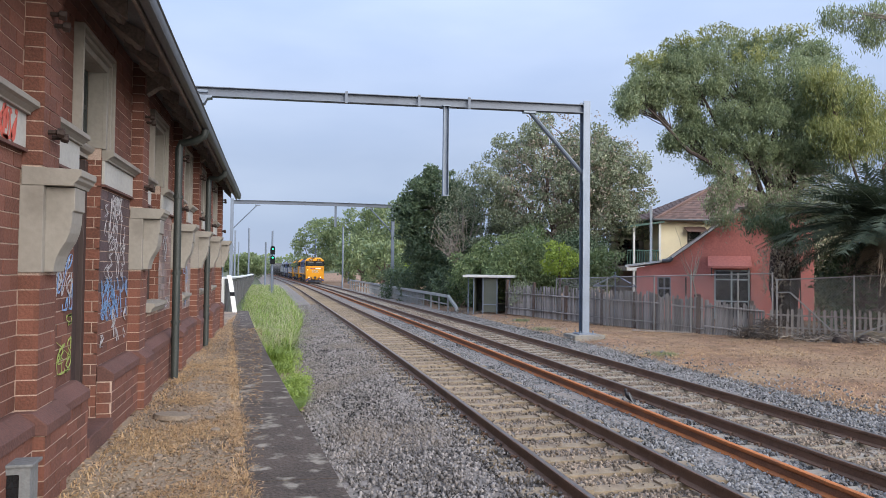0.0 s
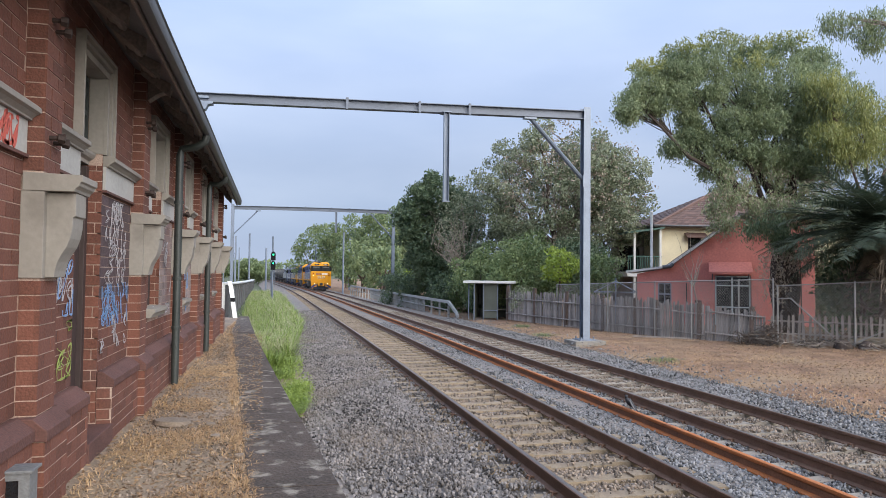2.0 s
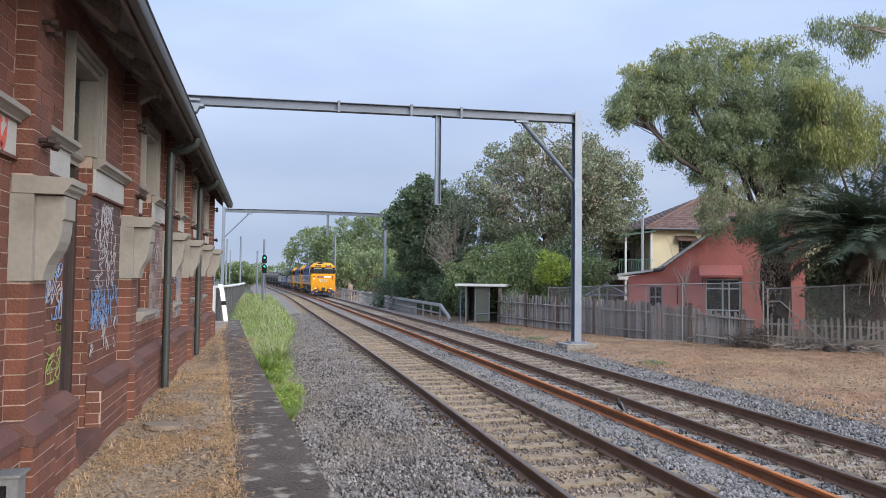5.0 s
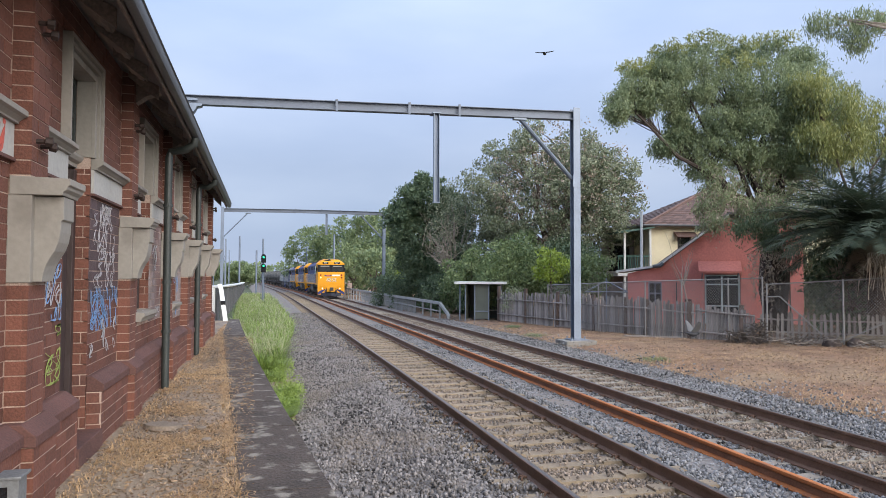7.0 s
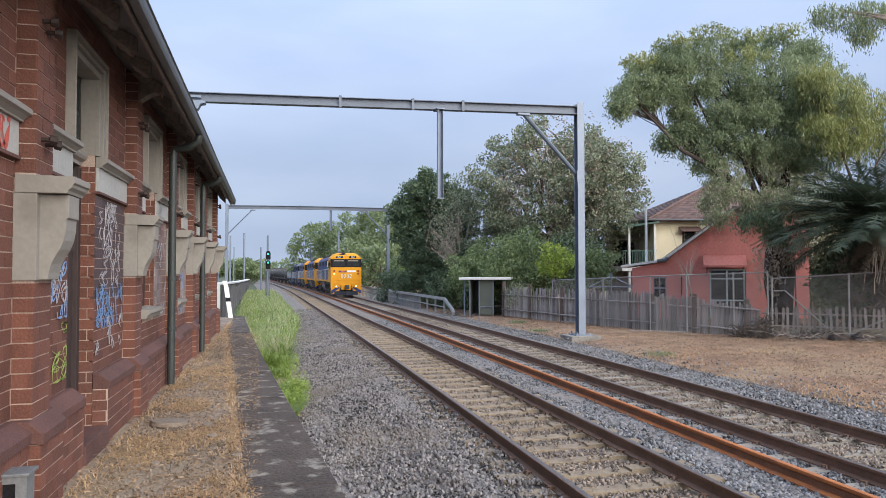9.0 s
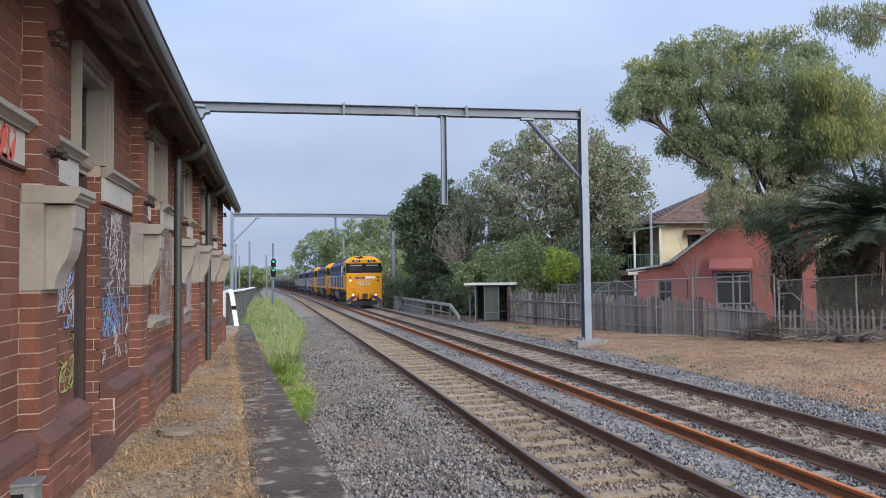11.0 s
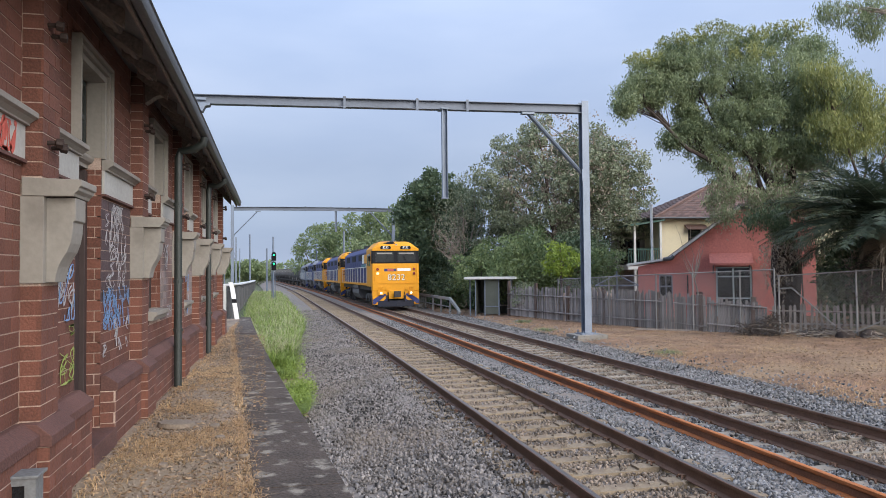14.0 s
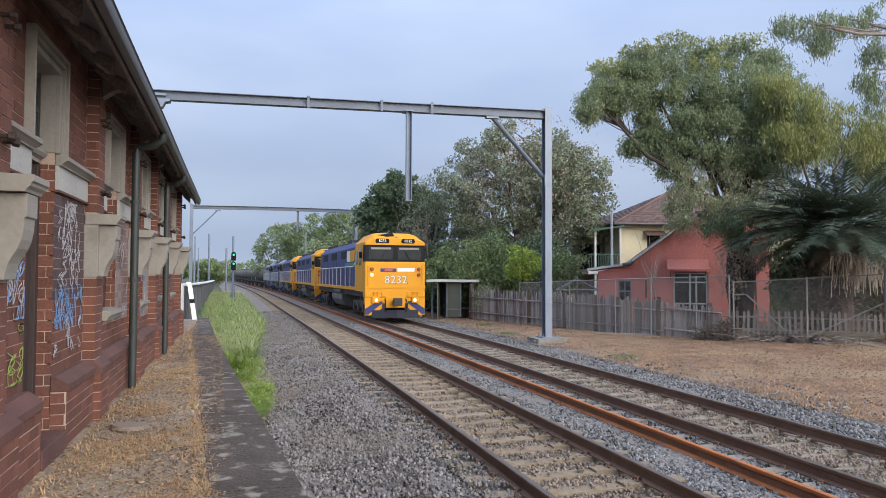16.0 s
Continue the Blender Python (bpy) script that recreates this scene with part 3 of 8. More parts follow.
# ---- ballast stones ----
def stones(name, xs, ys, zs, size, material, label):
    """Crushed stones: each a skewed six-cornered lump."""
    n = len(xs)
    base = np.array([(1, 0.25, -0.55), (-0.9, 0.5, -0.55), (-0.15, -1.05, -0.55), (0.55, 0.75, 0.30), (-0.75, -0.35, 0.42), (0.45, -0.55, 0.55), (-0.2, 0.3, 0.8)], float)
    faces = [(0, 3, 5), (3, 6, 5), (3, 1, 6), (1, 4, 6), (4, 5, 6), (1, 2, 4), (2, 5, 4), (2, 0, 5), (0, 1, 3)]
    v = base[None] * (1 + 0.32 * rng_np.normal(size=(n, 7, 3)))
    turn, tip, roll = rng_np.uniform(0, 2 * np.pi, n), rng_np.normal(0, 0.4, n), rng_np.normal(0, 0.4, n)
    v[:, :, 2] += np.sin(tip)[:, None] * v[:, :, 0] + np.sin(roll)[:, None] * v[:, :, 1]
    ca, sa = np.cos(turn)[:, None], np.sin(turn)[:, None]
    v = np.stack([ca * v[:, :, 0] - sa * v[:, :, 1], sa * v[:, :, 0] + ca * v[:, :, 1], v[:, :, 2]], 2)
    v = v * (size * rng_np.uniform(0.55, 1.35, n))[:, None, None] + np.stack([xs, ys, zs], 1)[:, None]
    return tagged(new(name, cloud_mesh(name, v, faces, material)), label, "ballast", kind="stuff")


def bend_np(y):
    return np.where(y < 22, 5e-4 * y * y, 0.242 + 0.0165 * (y - 22) + 1.5e-4 * np.maximum(0, y - 60) ** 2)


def drop_np(y):
    return -GRADE * np.clip(y - 25, 0, 145)


def near_first(n, y0, y1, power=1.7):
    return y0 + (y1 - y0) * rng_np.random(n) ** power


# grey stones between the platform and the near track
yy = near_first(42000, 4.2, 46)
xx = rng_np.uniform(-0.4, 2.93, 42000)
ph = np.abs(((yy + 2.0) / 0.61 + 0.5) % 1.0 - 0.5) * 0.61
ok = (xx > np.where(yy < 26, 0.985 - 0.103 * yy + 0.00075 * yy * yy, 0.3) - 0.02) & ((xx < 2.52) | (ph > 0.13) | (rng_np.random(42000) < 0.35))
yy, xx = yy[ok], xx[ok]
zz = -0.235 - 0.08 * np.maximum(0, 1.6 - xx) + 0.062 * np.clip((xx - 1.6) / 0.4, 0, 1) + 0.03 * rng_np.random(len(xx)) + drop_np(yy)
stones("ballast_stones", xx - bend_np(yy), yy, zz, 0.0215, STONE, "loose grey crushed ballast stones")
# blue-grey stones between the tracks and past the far track
yy = near_first(22000, 5.0, 34)
xx = rng_np.uniform(4.72, 6.42, 22000)
ph = np.abs(((yy + 2.0) / 0.61 + 0.5) % 1.0 - 0.5) * 0.61
ok = ((xx < 5.99) & (xx > 5.0)) | (ph > 0.13) | (rng_np.random(22000) < 0.10)
xx, yy = xx[ok], yy[ok]
stones("ballast_stones", xx - bend_np(yy), yy, -0.190 + drop_np(yy) + 0.026 * rng_np.random(len(yy)), 0.023, STONE_BLUE, "clean blue-grey ballast stones between the tracks")
spill = 9.75 + 0.9 * rng_np.random(700) ** 1.8
ys_ = near_first(700, 7.0, 40)
stones("spilled_stones", spill - bend_np(ys_), ys_, np.array([dirt_rise(a - bend(b), b) for a, b in zip(spill, ys_)]) - 0.002, 0.022, STONE_BLUE, "blue-grey stones spilled over the edge of the verge")
yy = near_first(16000, 6.5, 38)
stones("ballast_stones", 8.2 + 1.75 * rng_np.random(16000) ** 1.1 - bend_np(yy), yy, -0.200 + drop_np(yy) + 0.03 * rng_np.random(16000), 0.024, STONE_BLUE, "clean blue-grey ballast stones beside the far track")
# brown stones inside the tracks, partly over the sleepers
for centre, n, cover in ((NEAR_TRACK, 20000, 0.14), (FAR_TRACK, 22000, 0.62)):
    yy = near_first(n, 4.6, 44)
    ph = np.abs(((yy + 2.0) / 0.61 + 0.5) % 1.0 - 0.5) * 0.61
    on = ph < 0.13
    keep = ~on | (rng_np.random(n) < cover)
    yy, on = yy[keep], on[keep]
    stones("ballast_stones", centre + rng_np.uniform(-0.68, 0.68, len(yy)) - bend_np(yy), yy, np.where(on, -0.175, -0.225) + drop_np(yy) + 0.022 * rng_np.random(len(yy)), 0.019, STONE_BROWN, "dusty brown stones packed between the sleepers")


# ---- the old station building ----
WALL_X, PIL_X, Y_END, Y_START = -1.71, -1.58, 20.6, -6.0
PILASTERS = [-1.5, 1.85, 5.13, 8.51, 11.55, 13.95, 16.3, 19.0]
PIL_W = 0.35
BAYS = list(zip([p + PIL_W for p in PILASTERS[:-1]], PILASTERS[1:]))
EAVE_Z, WALL_TOP = 4.28, 4.75


def eave_x(y):
    return -1.10 - 0.0117 * (y - 5.4)


def eave_z(y):
    return 4.29 - 0.0105 * (y - 5.4)


# each bay: one tall opening (door below, window above) or a low and a high window
OPENINGS = []
for k, (a, b) in enumerate(BAYS):
    w = b - a
    o0 = a + 0.295 * w
    o1 = o0 + min(0.84, 0.36 * w)
    OPENINGS.append((o0, o1, k in (0, 2)))

holes = []
for o0, o1, door in OPENINGS:
    holes += [(o0, o1, 3.21, 4.07)]
    holes += [(o0, o1, 0.74, 3.21)] if door else [(o0, o1, 1.72, 3.21)]


def wall_body(x0, x1, y0, y1, z0, z1, cuts):
    """A wall with real openings, as blocks between the cuts."""
    s = Shape()
    ys = sorted({y0, y1, *[c for h in cuts for c in h[:2] if y0 < c < y1]})
    for a, b in zip(ys[:-1], ys[1:]):
        inside = sorted([(h[2], h[3]) for h in cuts if h[0] <= a + 1e-6 and h[1] >= b - 1e-6])
        z = z0
        for p, q in inside:
            if p > z:
                s.box(x0, x1, a, b, z, p)
            z = q
        s.box(x0, x1, a, b, z, z1)
    return s


wall_east = tagged(part("wall_east", wall_body(WALL_X - 0.33, WALL_X - 0.005, Y_START, Y_END, 0.2, WALL_TOP, holes), MORTAR), "weathered red brick wall of a disused station building", "wall", kind="structure")
end = Shape().box(-9, WALL_X - 0.008, Y_END - 0.33, Y_END - 0.004, 0.2, WALL_TOP)
tagged(part("wall_north", end, BRICK), "red brick end wall of the station building", "wall", kind="structure")
tagged(part("wall_south", Shape().box(-9, WALL_X - 0.01, Y_START - 0.33, Y_START, 0.2, WALL_TOP), BRICK), "red brick end wall of the station building", "wall", kind="structure")
tagged(part("wall_west", Shape().box(-9.3, -9, Y_START, Y_END, 0.2, WALL_TOP), BRICK), "red brick rear wall of the station building", "wall", kind="structure")
tagged(part("floor", Shape().box(-9, WALL_X - 0.34, Y_START, Y_END - 0.34, 0.3, 0.62), CONC), "dusty floor inside the dark building", "floor", kind="structure")

for p in PILASTERS:
    pil = thing("pilaster", "red brick pilaster with a painted bracket on the station wall", "pilaster", "pilasters of the station wall", at=pose(0, p, 0))
    body = part("pilaster_core", Shape().box(WALL_X - 0.004, PIL_X - 0.005, 0.005, PIL_W - 0.005, 0.45, WALL_TOP), MORTAR, pil)
    # painted bracket block
    br = part("bracket", Shape().box(WALL_X - 0.002, PIL_X + 0.012, -0.012, PIL_W + 0.012, 2.16, 2.745), TRIM, pil, "grey-beige painted bracket", bevel=0.004)
    prof = [(-1.57, 2.74), (-1.39, 2.74), (-1.39, 2.585), (-1.405, 2.575), (-1.408, 2.50), (-1.42, 2.43), (-1.442, 2.37), (-1.472, 2.32), (-1.495, 2.27), (-1.51, 2.21), (-1.515, 2.165), (-1.57, 2.165)]
    part("console", Shape().prism(prof, "y", 0.05, PIL_W - 0.05), TRIM, br, bevel=0.004)
    cap = [(-1.70, 2.745), (-1.385, 2.745), (-1.378, 2.765), (-1.355, 2.785), (-1.35, 2.805), (-1.335, 2.815), (-1.335, 2.858), (-1.70, 2.868)]
    part("cap_moulding", Shape().prism(cap, "y", -0.02, PIL_W + 0.02), TRIM, br, bevel=0.003)
    # plinth of the pilaster with a sloped dark cap
    part("plinth_cap", Shape().prism([(WALL_X, 1.24), (-1.575, 1.24), (-1.485, 1.16), (-1.485, 1.09), (WALL_X, 1.09)], "y", -0.085, PIL_W + 0.085), BRICK_CAP, pil, "dark bullnose plinth bricks", bevel=0.008)
    part("plinth", Shape().box(WALL_X, -1.505, -0.07, PIL_W + 0.07, 0.45, 1.09), MORTAR, pil)
    for z, dy in ((3.93, 0.08), (3.88, 0.17), (3.12, 0.10), (3.10, 0.19)):
        hook = Shape().tube([(PIL_X - 0.01, dy, z), (PIL_X + 0.05, dy, z), (PIL_X + 0.055, dy, z), (PIL_X + 0.095, dy + 0.01, z - 0.004), (PIL_X + 0.10, dy + 0.012, z - 0.004)], [0.017, 0.017, 0.032, 0.036, 0.020], 7)
        part("iron_hook", hook, IRON, pil, "rusty iron hook")

SILLS = [(-1.71, 3.315), (-1.625, 3.315), (-1.60, 3.295), (-1.60, 3.262), (-1.625, 3.25), (-1.655, 3.225), (-1.655, 3.212), (-1.71, 3.212)]
for k, (a, b) in enumerate(BAYS):
    o0, o1, door = OPENINGS[k]
    bay = thing("window_bay", "grey painted upper window over a pale band on brick", "window", "window bays of the station wall")
    # moulded surround of the upper window
    for wdt, i, dep in ((0.150, 0.118, 0.080), (0.148, -0.010, 0.012), (0.100, 0.062, 0.058), (0.044, -0.013, 0.036)):
        fr = Shape().prism([(o0 - wdt, 3.32), (o0 - i, 3.32), (o0 - i, 4.07 + i), (o1 + i, 4.07 + i), (o1 + i, 3.32), (o1 + wdt, 3.32), (o1 + wdt, 4.07 + wdt), (o0 - wdt, 4.07 + wdt)], "x", WALL_X, WALL_X + dep)
        part("surround_moulding", fr, TRIM, bay, bevel=0.004)
    rv = Shape()
    rv.box(WALL_X - 0.13, WALL_X + 0.012, o0 - 0.012, o0 + 0.012, 3.33, 4.07).box(WALL_X - 0.13, WALL_X + 0.012, o1 - 0.012, o1 + 0.012, 3.33, 4.07)
    rv.box(WALL_X - 0.13, WALL_X + 0.012, o0, o1, 4.055, 4.082)
    part("reveal", rv, TRIM, bay)
    sash = part("sash", Shape().box(WALL_X - 0.17, WALL_X - 0.135, o0 + 0.013, o0 + 0.06, 3.33, 4.05).box(WALL_X - 0.17, WALL_X - 0.135, o1 - 0.06, o1 - 0.013, 3.33, 4.05)
                .box(WALL_X - 0.17, WALL_X - 0.135, o0 + 0.06, o1 - 0.06, 3.68, 3.72).box(WALL_X - 0.17, WALL_X - 0.135, o0 + 0.06, o1 - 0.06, 4.0, 4.05), PIPE, bay)
    part("pane", Shape().box(WALL_X - 0.160, WALL_X - 0.153, o0 + 0.06, o1 - 0.06, 3.33, 4.0), GLASS_DARK, sash, "dark window pane")
    # cornice sill and pale band, on both sides of the opening
    spans = [(a + 0.01, o0 - 0.005), (o1 + 0.005, b - 0.01)]
    for y0, y1 in spans:
        part("cornice", Shape().prism(SILLS, "y", y0, y1), TRIM, bay, bevel=0.003)
        part("band", Shape().box(WALL_X, WALL_X + 0.028, y0, y1, 2.985, 3.211), BAND, bay, "pale painted band", bevel=0.003)
        part("band_edge", Shape().box(WALL_X, WALL_X + 0.04, y0, y1, 2.962, 2.984), BRICK_CAP, bay)
    lin = Shape().prism([(WALL_X - 0.32, 3.22), (WALL_X - 0.12, 3.22), (WALL_X - 0.12, 3.255), (WALL_X - 0.085, 3.275), (WALL_X - 0.065, 3.305), (WALL_X - 0.065, 3.328), (WALL_X - 0.32, 3.328)], "y", o0 - 0.004, o1 + 0.004)
    part("transom", lin, TRIM, bay, "recessed moulded transom", bevel=0.003)
    if door:
        dr = thing("door_frame", "dark brown timber door set deep in the brick wall", "door", "doors of the station building")
        part("jamb", Shape().box(WALL_X - 0.23, WALL_X - 0.12, o0 + 0.005, o0 + 0.09, 0.75, 3.20), DARKWOOD, dr, bevel=0.004)
        part("jamb", Shape().box(WALL_X - 0.23, WALL_X - 0.12, o1 - 0.09, o1 - 0.005, 0.75, 3.20), DARKWOOD, dr, bevel=0.004)
        leaf = part("door_leaf", Shape().box(WALL_X - 0.21, WALL_X - 0.165, o0 + 0.09, o1 - 0.09, 0.78, 2.85), DARKWOOD, dr)
        for z0, z1 in ((0.95, 1.7), (1.85, 2.7)):
            part("door_panel", Shape().box(WALL_X - 0.168, WALL_X - 0.158, o0 + 0.19, o1 - 0.19, z0, z1), DARKWOOD, leaf, bevel=0.004)
        part("fanlight", Shape().box(WALL_X - 0.20, WALL_X - 0.19, o0 + 0.09, o1 - 0.09, 2.92, 3.20), GLASS_DARK, dr)
        part("threshold", Shape().box(WALL_X - 0.3, -1.555, o0 + 0.003, o1 - 0.003, 0.45, 0.76), BRICK_CAP, dr, "worn dark threshold", bevel=0.01)
    else:
        lw = thing("window_lower", "boarded lower window with a moulded sill in the brick wall", "window", "lower windows of the station building")
        part("board", Shape().box(WALL_X - 0.20, WALL_X - 0.17, o0, o1, 1.73, 3.215), PANEL_BROWN, lw)
        part("window_sill", Shape().prism([(-1.80, 1.735), (-1.60, 1.715), (-1.60, 1.67), (-1.63, 1.65), (-1.65, 1.60), (-1.80, 1.60)], "y", o0 - 0.07, o1 + 0.07), TRIM, lw, "painted moulded sill", bevel=0.004)
        part("mullion", Shape().box(WALL_X - 0.17, WALL_X - 0.12, o0, o0 + 0.06, 1.735, 3.215).box(WALL_X - 0.17, WALL_X - 0.12, o1 - 0.06, o1, 1.735, 3.215), DARKWOOD, lw)
    # plinth of the wall
    for y0, y1 in ([(a + 0.08, o0), (o1, b - 0.08)] if door else [(a + 0.08, b - 0.08)]):
        pl = tagged(part("plinth", Shape().box(WALL_X, -1.575, y0, y1, 0.45, 1.10), MORTAR), "brick plinth along the foot of the wall", "plinth", kind="structure")
        part("plinth_cap", Shape().prism([(WALL_X, 1.25), (-1.66, 1.25), (-1.555, 1.17), (-1.555, 1.10), (WALL_X, 1.10)], "y", y0, y1), BRICK_CAP, pl, bevel=0.008)

# the scrawls in the first bay
pa, pb = OPENINGS[2][1] + 0.004, PILASTERS[3] - 0.004
panel = thing("graffiti", "looping pale spray-painted scrawl on dark painted brick", "graffiti", "graffiti on the station wall")


def scrawl(name, material, x, y0, y1, z0, z1, count, seed, parent, r=0.009):
    """Illegible loops and strokes of spray paint on the wall."""
    r1 = random.Random(seed)
    for _ in range(count):
        cy, cz = r1.uniform(y0, y1), r1.uniform(z0, z1)
        a, b, ph, kx = r1.uniform(0.03, 0.10), r1.uniform(0.06, 0.20), r1.uniform(0, 6.28), r1.choice((1, 1, 2, 3))
        pts = []
        for i in range(15):
            u = ph + i * 0.42
            pts.append((x + 0.001, min(y1, max(y0, cy + a * math.sin(kx * u + seed) + 0.035 * (i - 7) / 7)), min(z1, max(z0, cz + b * math.cos(u * 1.1) * (1 - i / 40)))))
        secs, pts = [], [Vector(p) for p in pts]
        for i, p in enumerate(pts):
            d = pts[min(i + 1, 14)] - pts[max(i - 1, 0)]
            n = (Vector((0, -d.z, d.y)).normalized() if d.length > 1e-4 else Vector((0, 0, 1))) * r * (0.7 + 0.5 * math.sin(i * 0.9 + seed))
            secs.append([p + n, p - n, p - n + Vector((0.0025, 0, 0)), p + n + Vector((0.0025, 0, 0))])
        part("spray_stroke", Shape().strip(secs), material, parent)


scrawl("a", SPRAY_W, WALL_X + 0.008, pa + 0.10, pb - 0.25, 2.08, 2.92, 32, 3, panel, 0.0048)
graf = thing("graffiti", "blue and white spray-painted scrawl on red brick", "graffiti", "graffiti on the station wall")
scrawl("b", SPRAY_B, WALL_X + 0.007, pa + 0.06, pb - 0.10, 1.66, 2.08, 30, 11, graf, 0.0065)
scrawl("c", SPRAY_W, WALL_X + 0.009, pa + 0.05, pb - 0.15, 1.42, 1.75, 7, 12, graf)
graf = thing("graffiti", "pale blue and green spray-painted scrawl beside a doorway", "graffiti", "graffiti on the station wall")
scrawl("d", SPRAY_W, WALL_X + 0.008, OPENINGS[2][0] - 0.48, OPENINGS[2][0] - 0.06, 1.75, 2.3, 8, 21, graf)
scrawl("e", SPRAY_B, WALL_X + 0.010, OPENINGS[2][0] - 0.48, OPENINGS[2][0] - 0.06, 1.85, 2.3, 4, 22, graf)
scrawl("f", SPRAY_G, WALL_X + 0.009, OPENINGS[2][0] - 0.48, OPENINGS[2][0] - 0.06, 1.35, 1.8, 5, 23, graf)
graf = thing("graffiti", "white and blue spray-painted scrawl on the wall past the downpipe", "graffiti", "graffiti on the station wall")
for k, (sd, mt) in enumerate(((31, SPRAY_W), (32, SPRAY_B))):
    scrawl("g", mt, WALL_X + 0.008 + 0.002 * k, BAYS[4][0] + 0.1, BAYS[4][1] - 0.1, 1.5, 2.7, 10, sd, graf, 0.014)
scrawl("h", SPRAY_W, WALL_X + 0.008, BAYS[3][0] + 0.1, BAYS[3][1] - 0.2, 1.6, 1.72, 4, 33, graf)
scrawl("i", SPRAY_W, WALL_X + 0.008, BAYS[3][0] + 1.5, BAYS[3][1] - 0.1, 1.9, 2.8, 7, 34, graf)
graf = thing("graffiti", "red spray-painted scrawl on the pale band", "graffiti", "graffiti on the station wall")
scrawl("j", SPRAY_R, WALL_X + 0.030, 4.55, 5.02, 3.00, 3.19, 5, 41, graf, 0.016)

# ---- roof, eaves, gutter ----
roof_s = Shape()
sec = []
for i in range(28):
    y = Y_START - 0.3 + i * (20.05 - Y_START + 0.3) / 27
    ex, ez = eave_x(y), eave_z(y)
    sec.append([(ex, y, ez + 0.05), (-5.3, y, ez + 2.1), (-9.7, y, ez + 0.05), (-9.7, y, ez), (-5.3, y, ez + 2.04), (ex, y, ez)])
roof_s.strip(sec)
tagged(part("roof", roof_s, ROOF), "grey sheet roof with wide weathered eaves", "roof", kind="structure")
eaves = thing("eaves", "weathered timber eaves with exposed rafter ends", "eaves", kind="structure")
for k in range(46):
    y = 5.97 - 0.77 * 15 + k * 0.77
    if y > 20.0:
        break
    ex, ez = eave_x(y), eave_z(y)
    rake = (ez + 2.04 - ez) / (-5.3 - ex)
    zr = lambda x: ez + rake * (x - ex) - 0.004
    part("rafter", Shape().prism([(-1.6, zr(-1.6)), (-1.6, zr(-1.6) - 0.07), (ex - 0.15, zr(ex - 0.15) - 0.155), (ex - 0.15, zr(ex - 0.15))], "y", y, y + 0.05), SOFFIT, eaves)
ga, gb = Y_START - 0.3, 20.1
gut, fas, bed = [], [], []
for i in range(20):
    y = ga + (gb - ga) * i / 19
    ex, ez = eave_x(y), eave_z(y)
    sagz = 0.008 * math.sin(y * 0.8)
    prof = [(0.02, 0.06), (0.02, -0.05), (0.035, -0.075), (0.07, -0.085), (0.105, -0.07), (0.12, -0.04), (0.12, 0.02), (0.135, 0.03), (0.12, 0.04), (0.108, 0.03), (0.105, -0.03), (0.07, -0.07), (0.04, -0.06), (0.03, 0.06)]
    gut.append([(ex - 0.02 + px, y, ez + pz + sagz) for px, pz in prof])
    fas.append([(ex - 0.03, y, ez - 0.10), (ex - 0.005, y, ez - 0.10), (ex - 0.005, y, ez + 0.04), (ex - 0.03, y, ez + 0.04)])
    bed.append([(px, y, pz - 0.0088 * (y - 5.4)) for px, pz in ((WALL_X, 4.575), (-1.65, 4.565), (-1.645, 4.535), (-1.575, 4.51), (-1.57, 4.475), (-1.50, 4.445), (-1.495, 4.42), (-1.44, 4.40), (-1.42, 4.44), (-1.42, 4.475), (WALL_X, 4.61))])
part("gutter", Shape().strip(gut), GUTTER, eaves, "long grey quad gutter", smooth=True)
part("fascia", Shape().strip(fas), SOFFIT, eaves)
part("bed_mould", Shape().strip(bed), BEDMOULD, eaves)
for y in [p + 0.1 for p in PILASTERS[2:]]:
    ex = eave_x(y)
    s = Shape().prism([(WALL_X, 4.48), (-1.32, 4.42), (-1.32, 4.34), (-1.47, 4.28), (-1.575, 4.20), (WALL_X, 4.20)], "y", y, y + 0.16)
    part("eaves_bracket", s, SOFFIT, eaves, bevel=0.006)


def downpipe(y, r=0.055):
    ex, ez = eave_x(y), eave_z(y)
    t = thing("downpipe", "dark green round downpipe fixed to the brick wall", "downpipe", "downpipes of the station wall")
    part("pipe", Shape().tube([(ex + 0.04, y - 0.15, ez - 0.07), (ex + 0.03, y - 0.15, ez - 0.16), (ex - 0.1, y - 0.10, ez - 0.24), (-1.46, y, 3.98), (-1.49, y, 3.88), (-1.49, y, 3.5), (-1.49, y, 1.3), (-1.49, y, 0.55)], r, 10), PIPE, t, smooth=True)
    for z in (3.2, 2.1, 1.4):
        part("pipe_bracket", Shape().lathe([(r + 0.002, -0.02), (r + 0.012, -0.02), (r + 0.012, 0.02), (r + 0.002, 0.02)], 10, pose(-1.49, y, z)), PIPE, t)
    return t


downpipe(10.62)
downpipe(14.75)

# grey metal cabinet by the wall
cab = thing("electrical_cabinet", "dull grey metal electrical cabinet with a dark recessed panel", "cabinet", at=pose(-1.575, 4.60, 0.59))
part("body", Shape().box(-0.13, 0.13, 0.02, 0.16, 0, 0.42), BOXGREY, cab, bevel=0.008)
part("lid", Shape().box(-0.132, 0.15, -0.01, 0.17, 0.421, 0.440), BOXGREY, cab, "dented pale lid", bevel=0.005)
part("frame_side", Shape().box(-0.13, -0.085, 0.0, 0.018, 0, 0.42), BOXGREY, cab)
part("frame_side", Shape().box(0.075, 0.135, 0.0, 0.018, 0, 0.42), BOXGREY, cab)
part("frame_top", Shape().box(-0.085, 0.075, 0.0, 0.018, 0.38, 0.42), BOXGREY, cab)
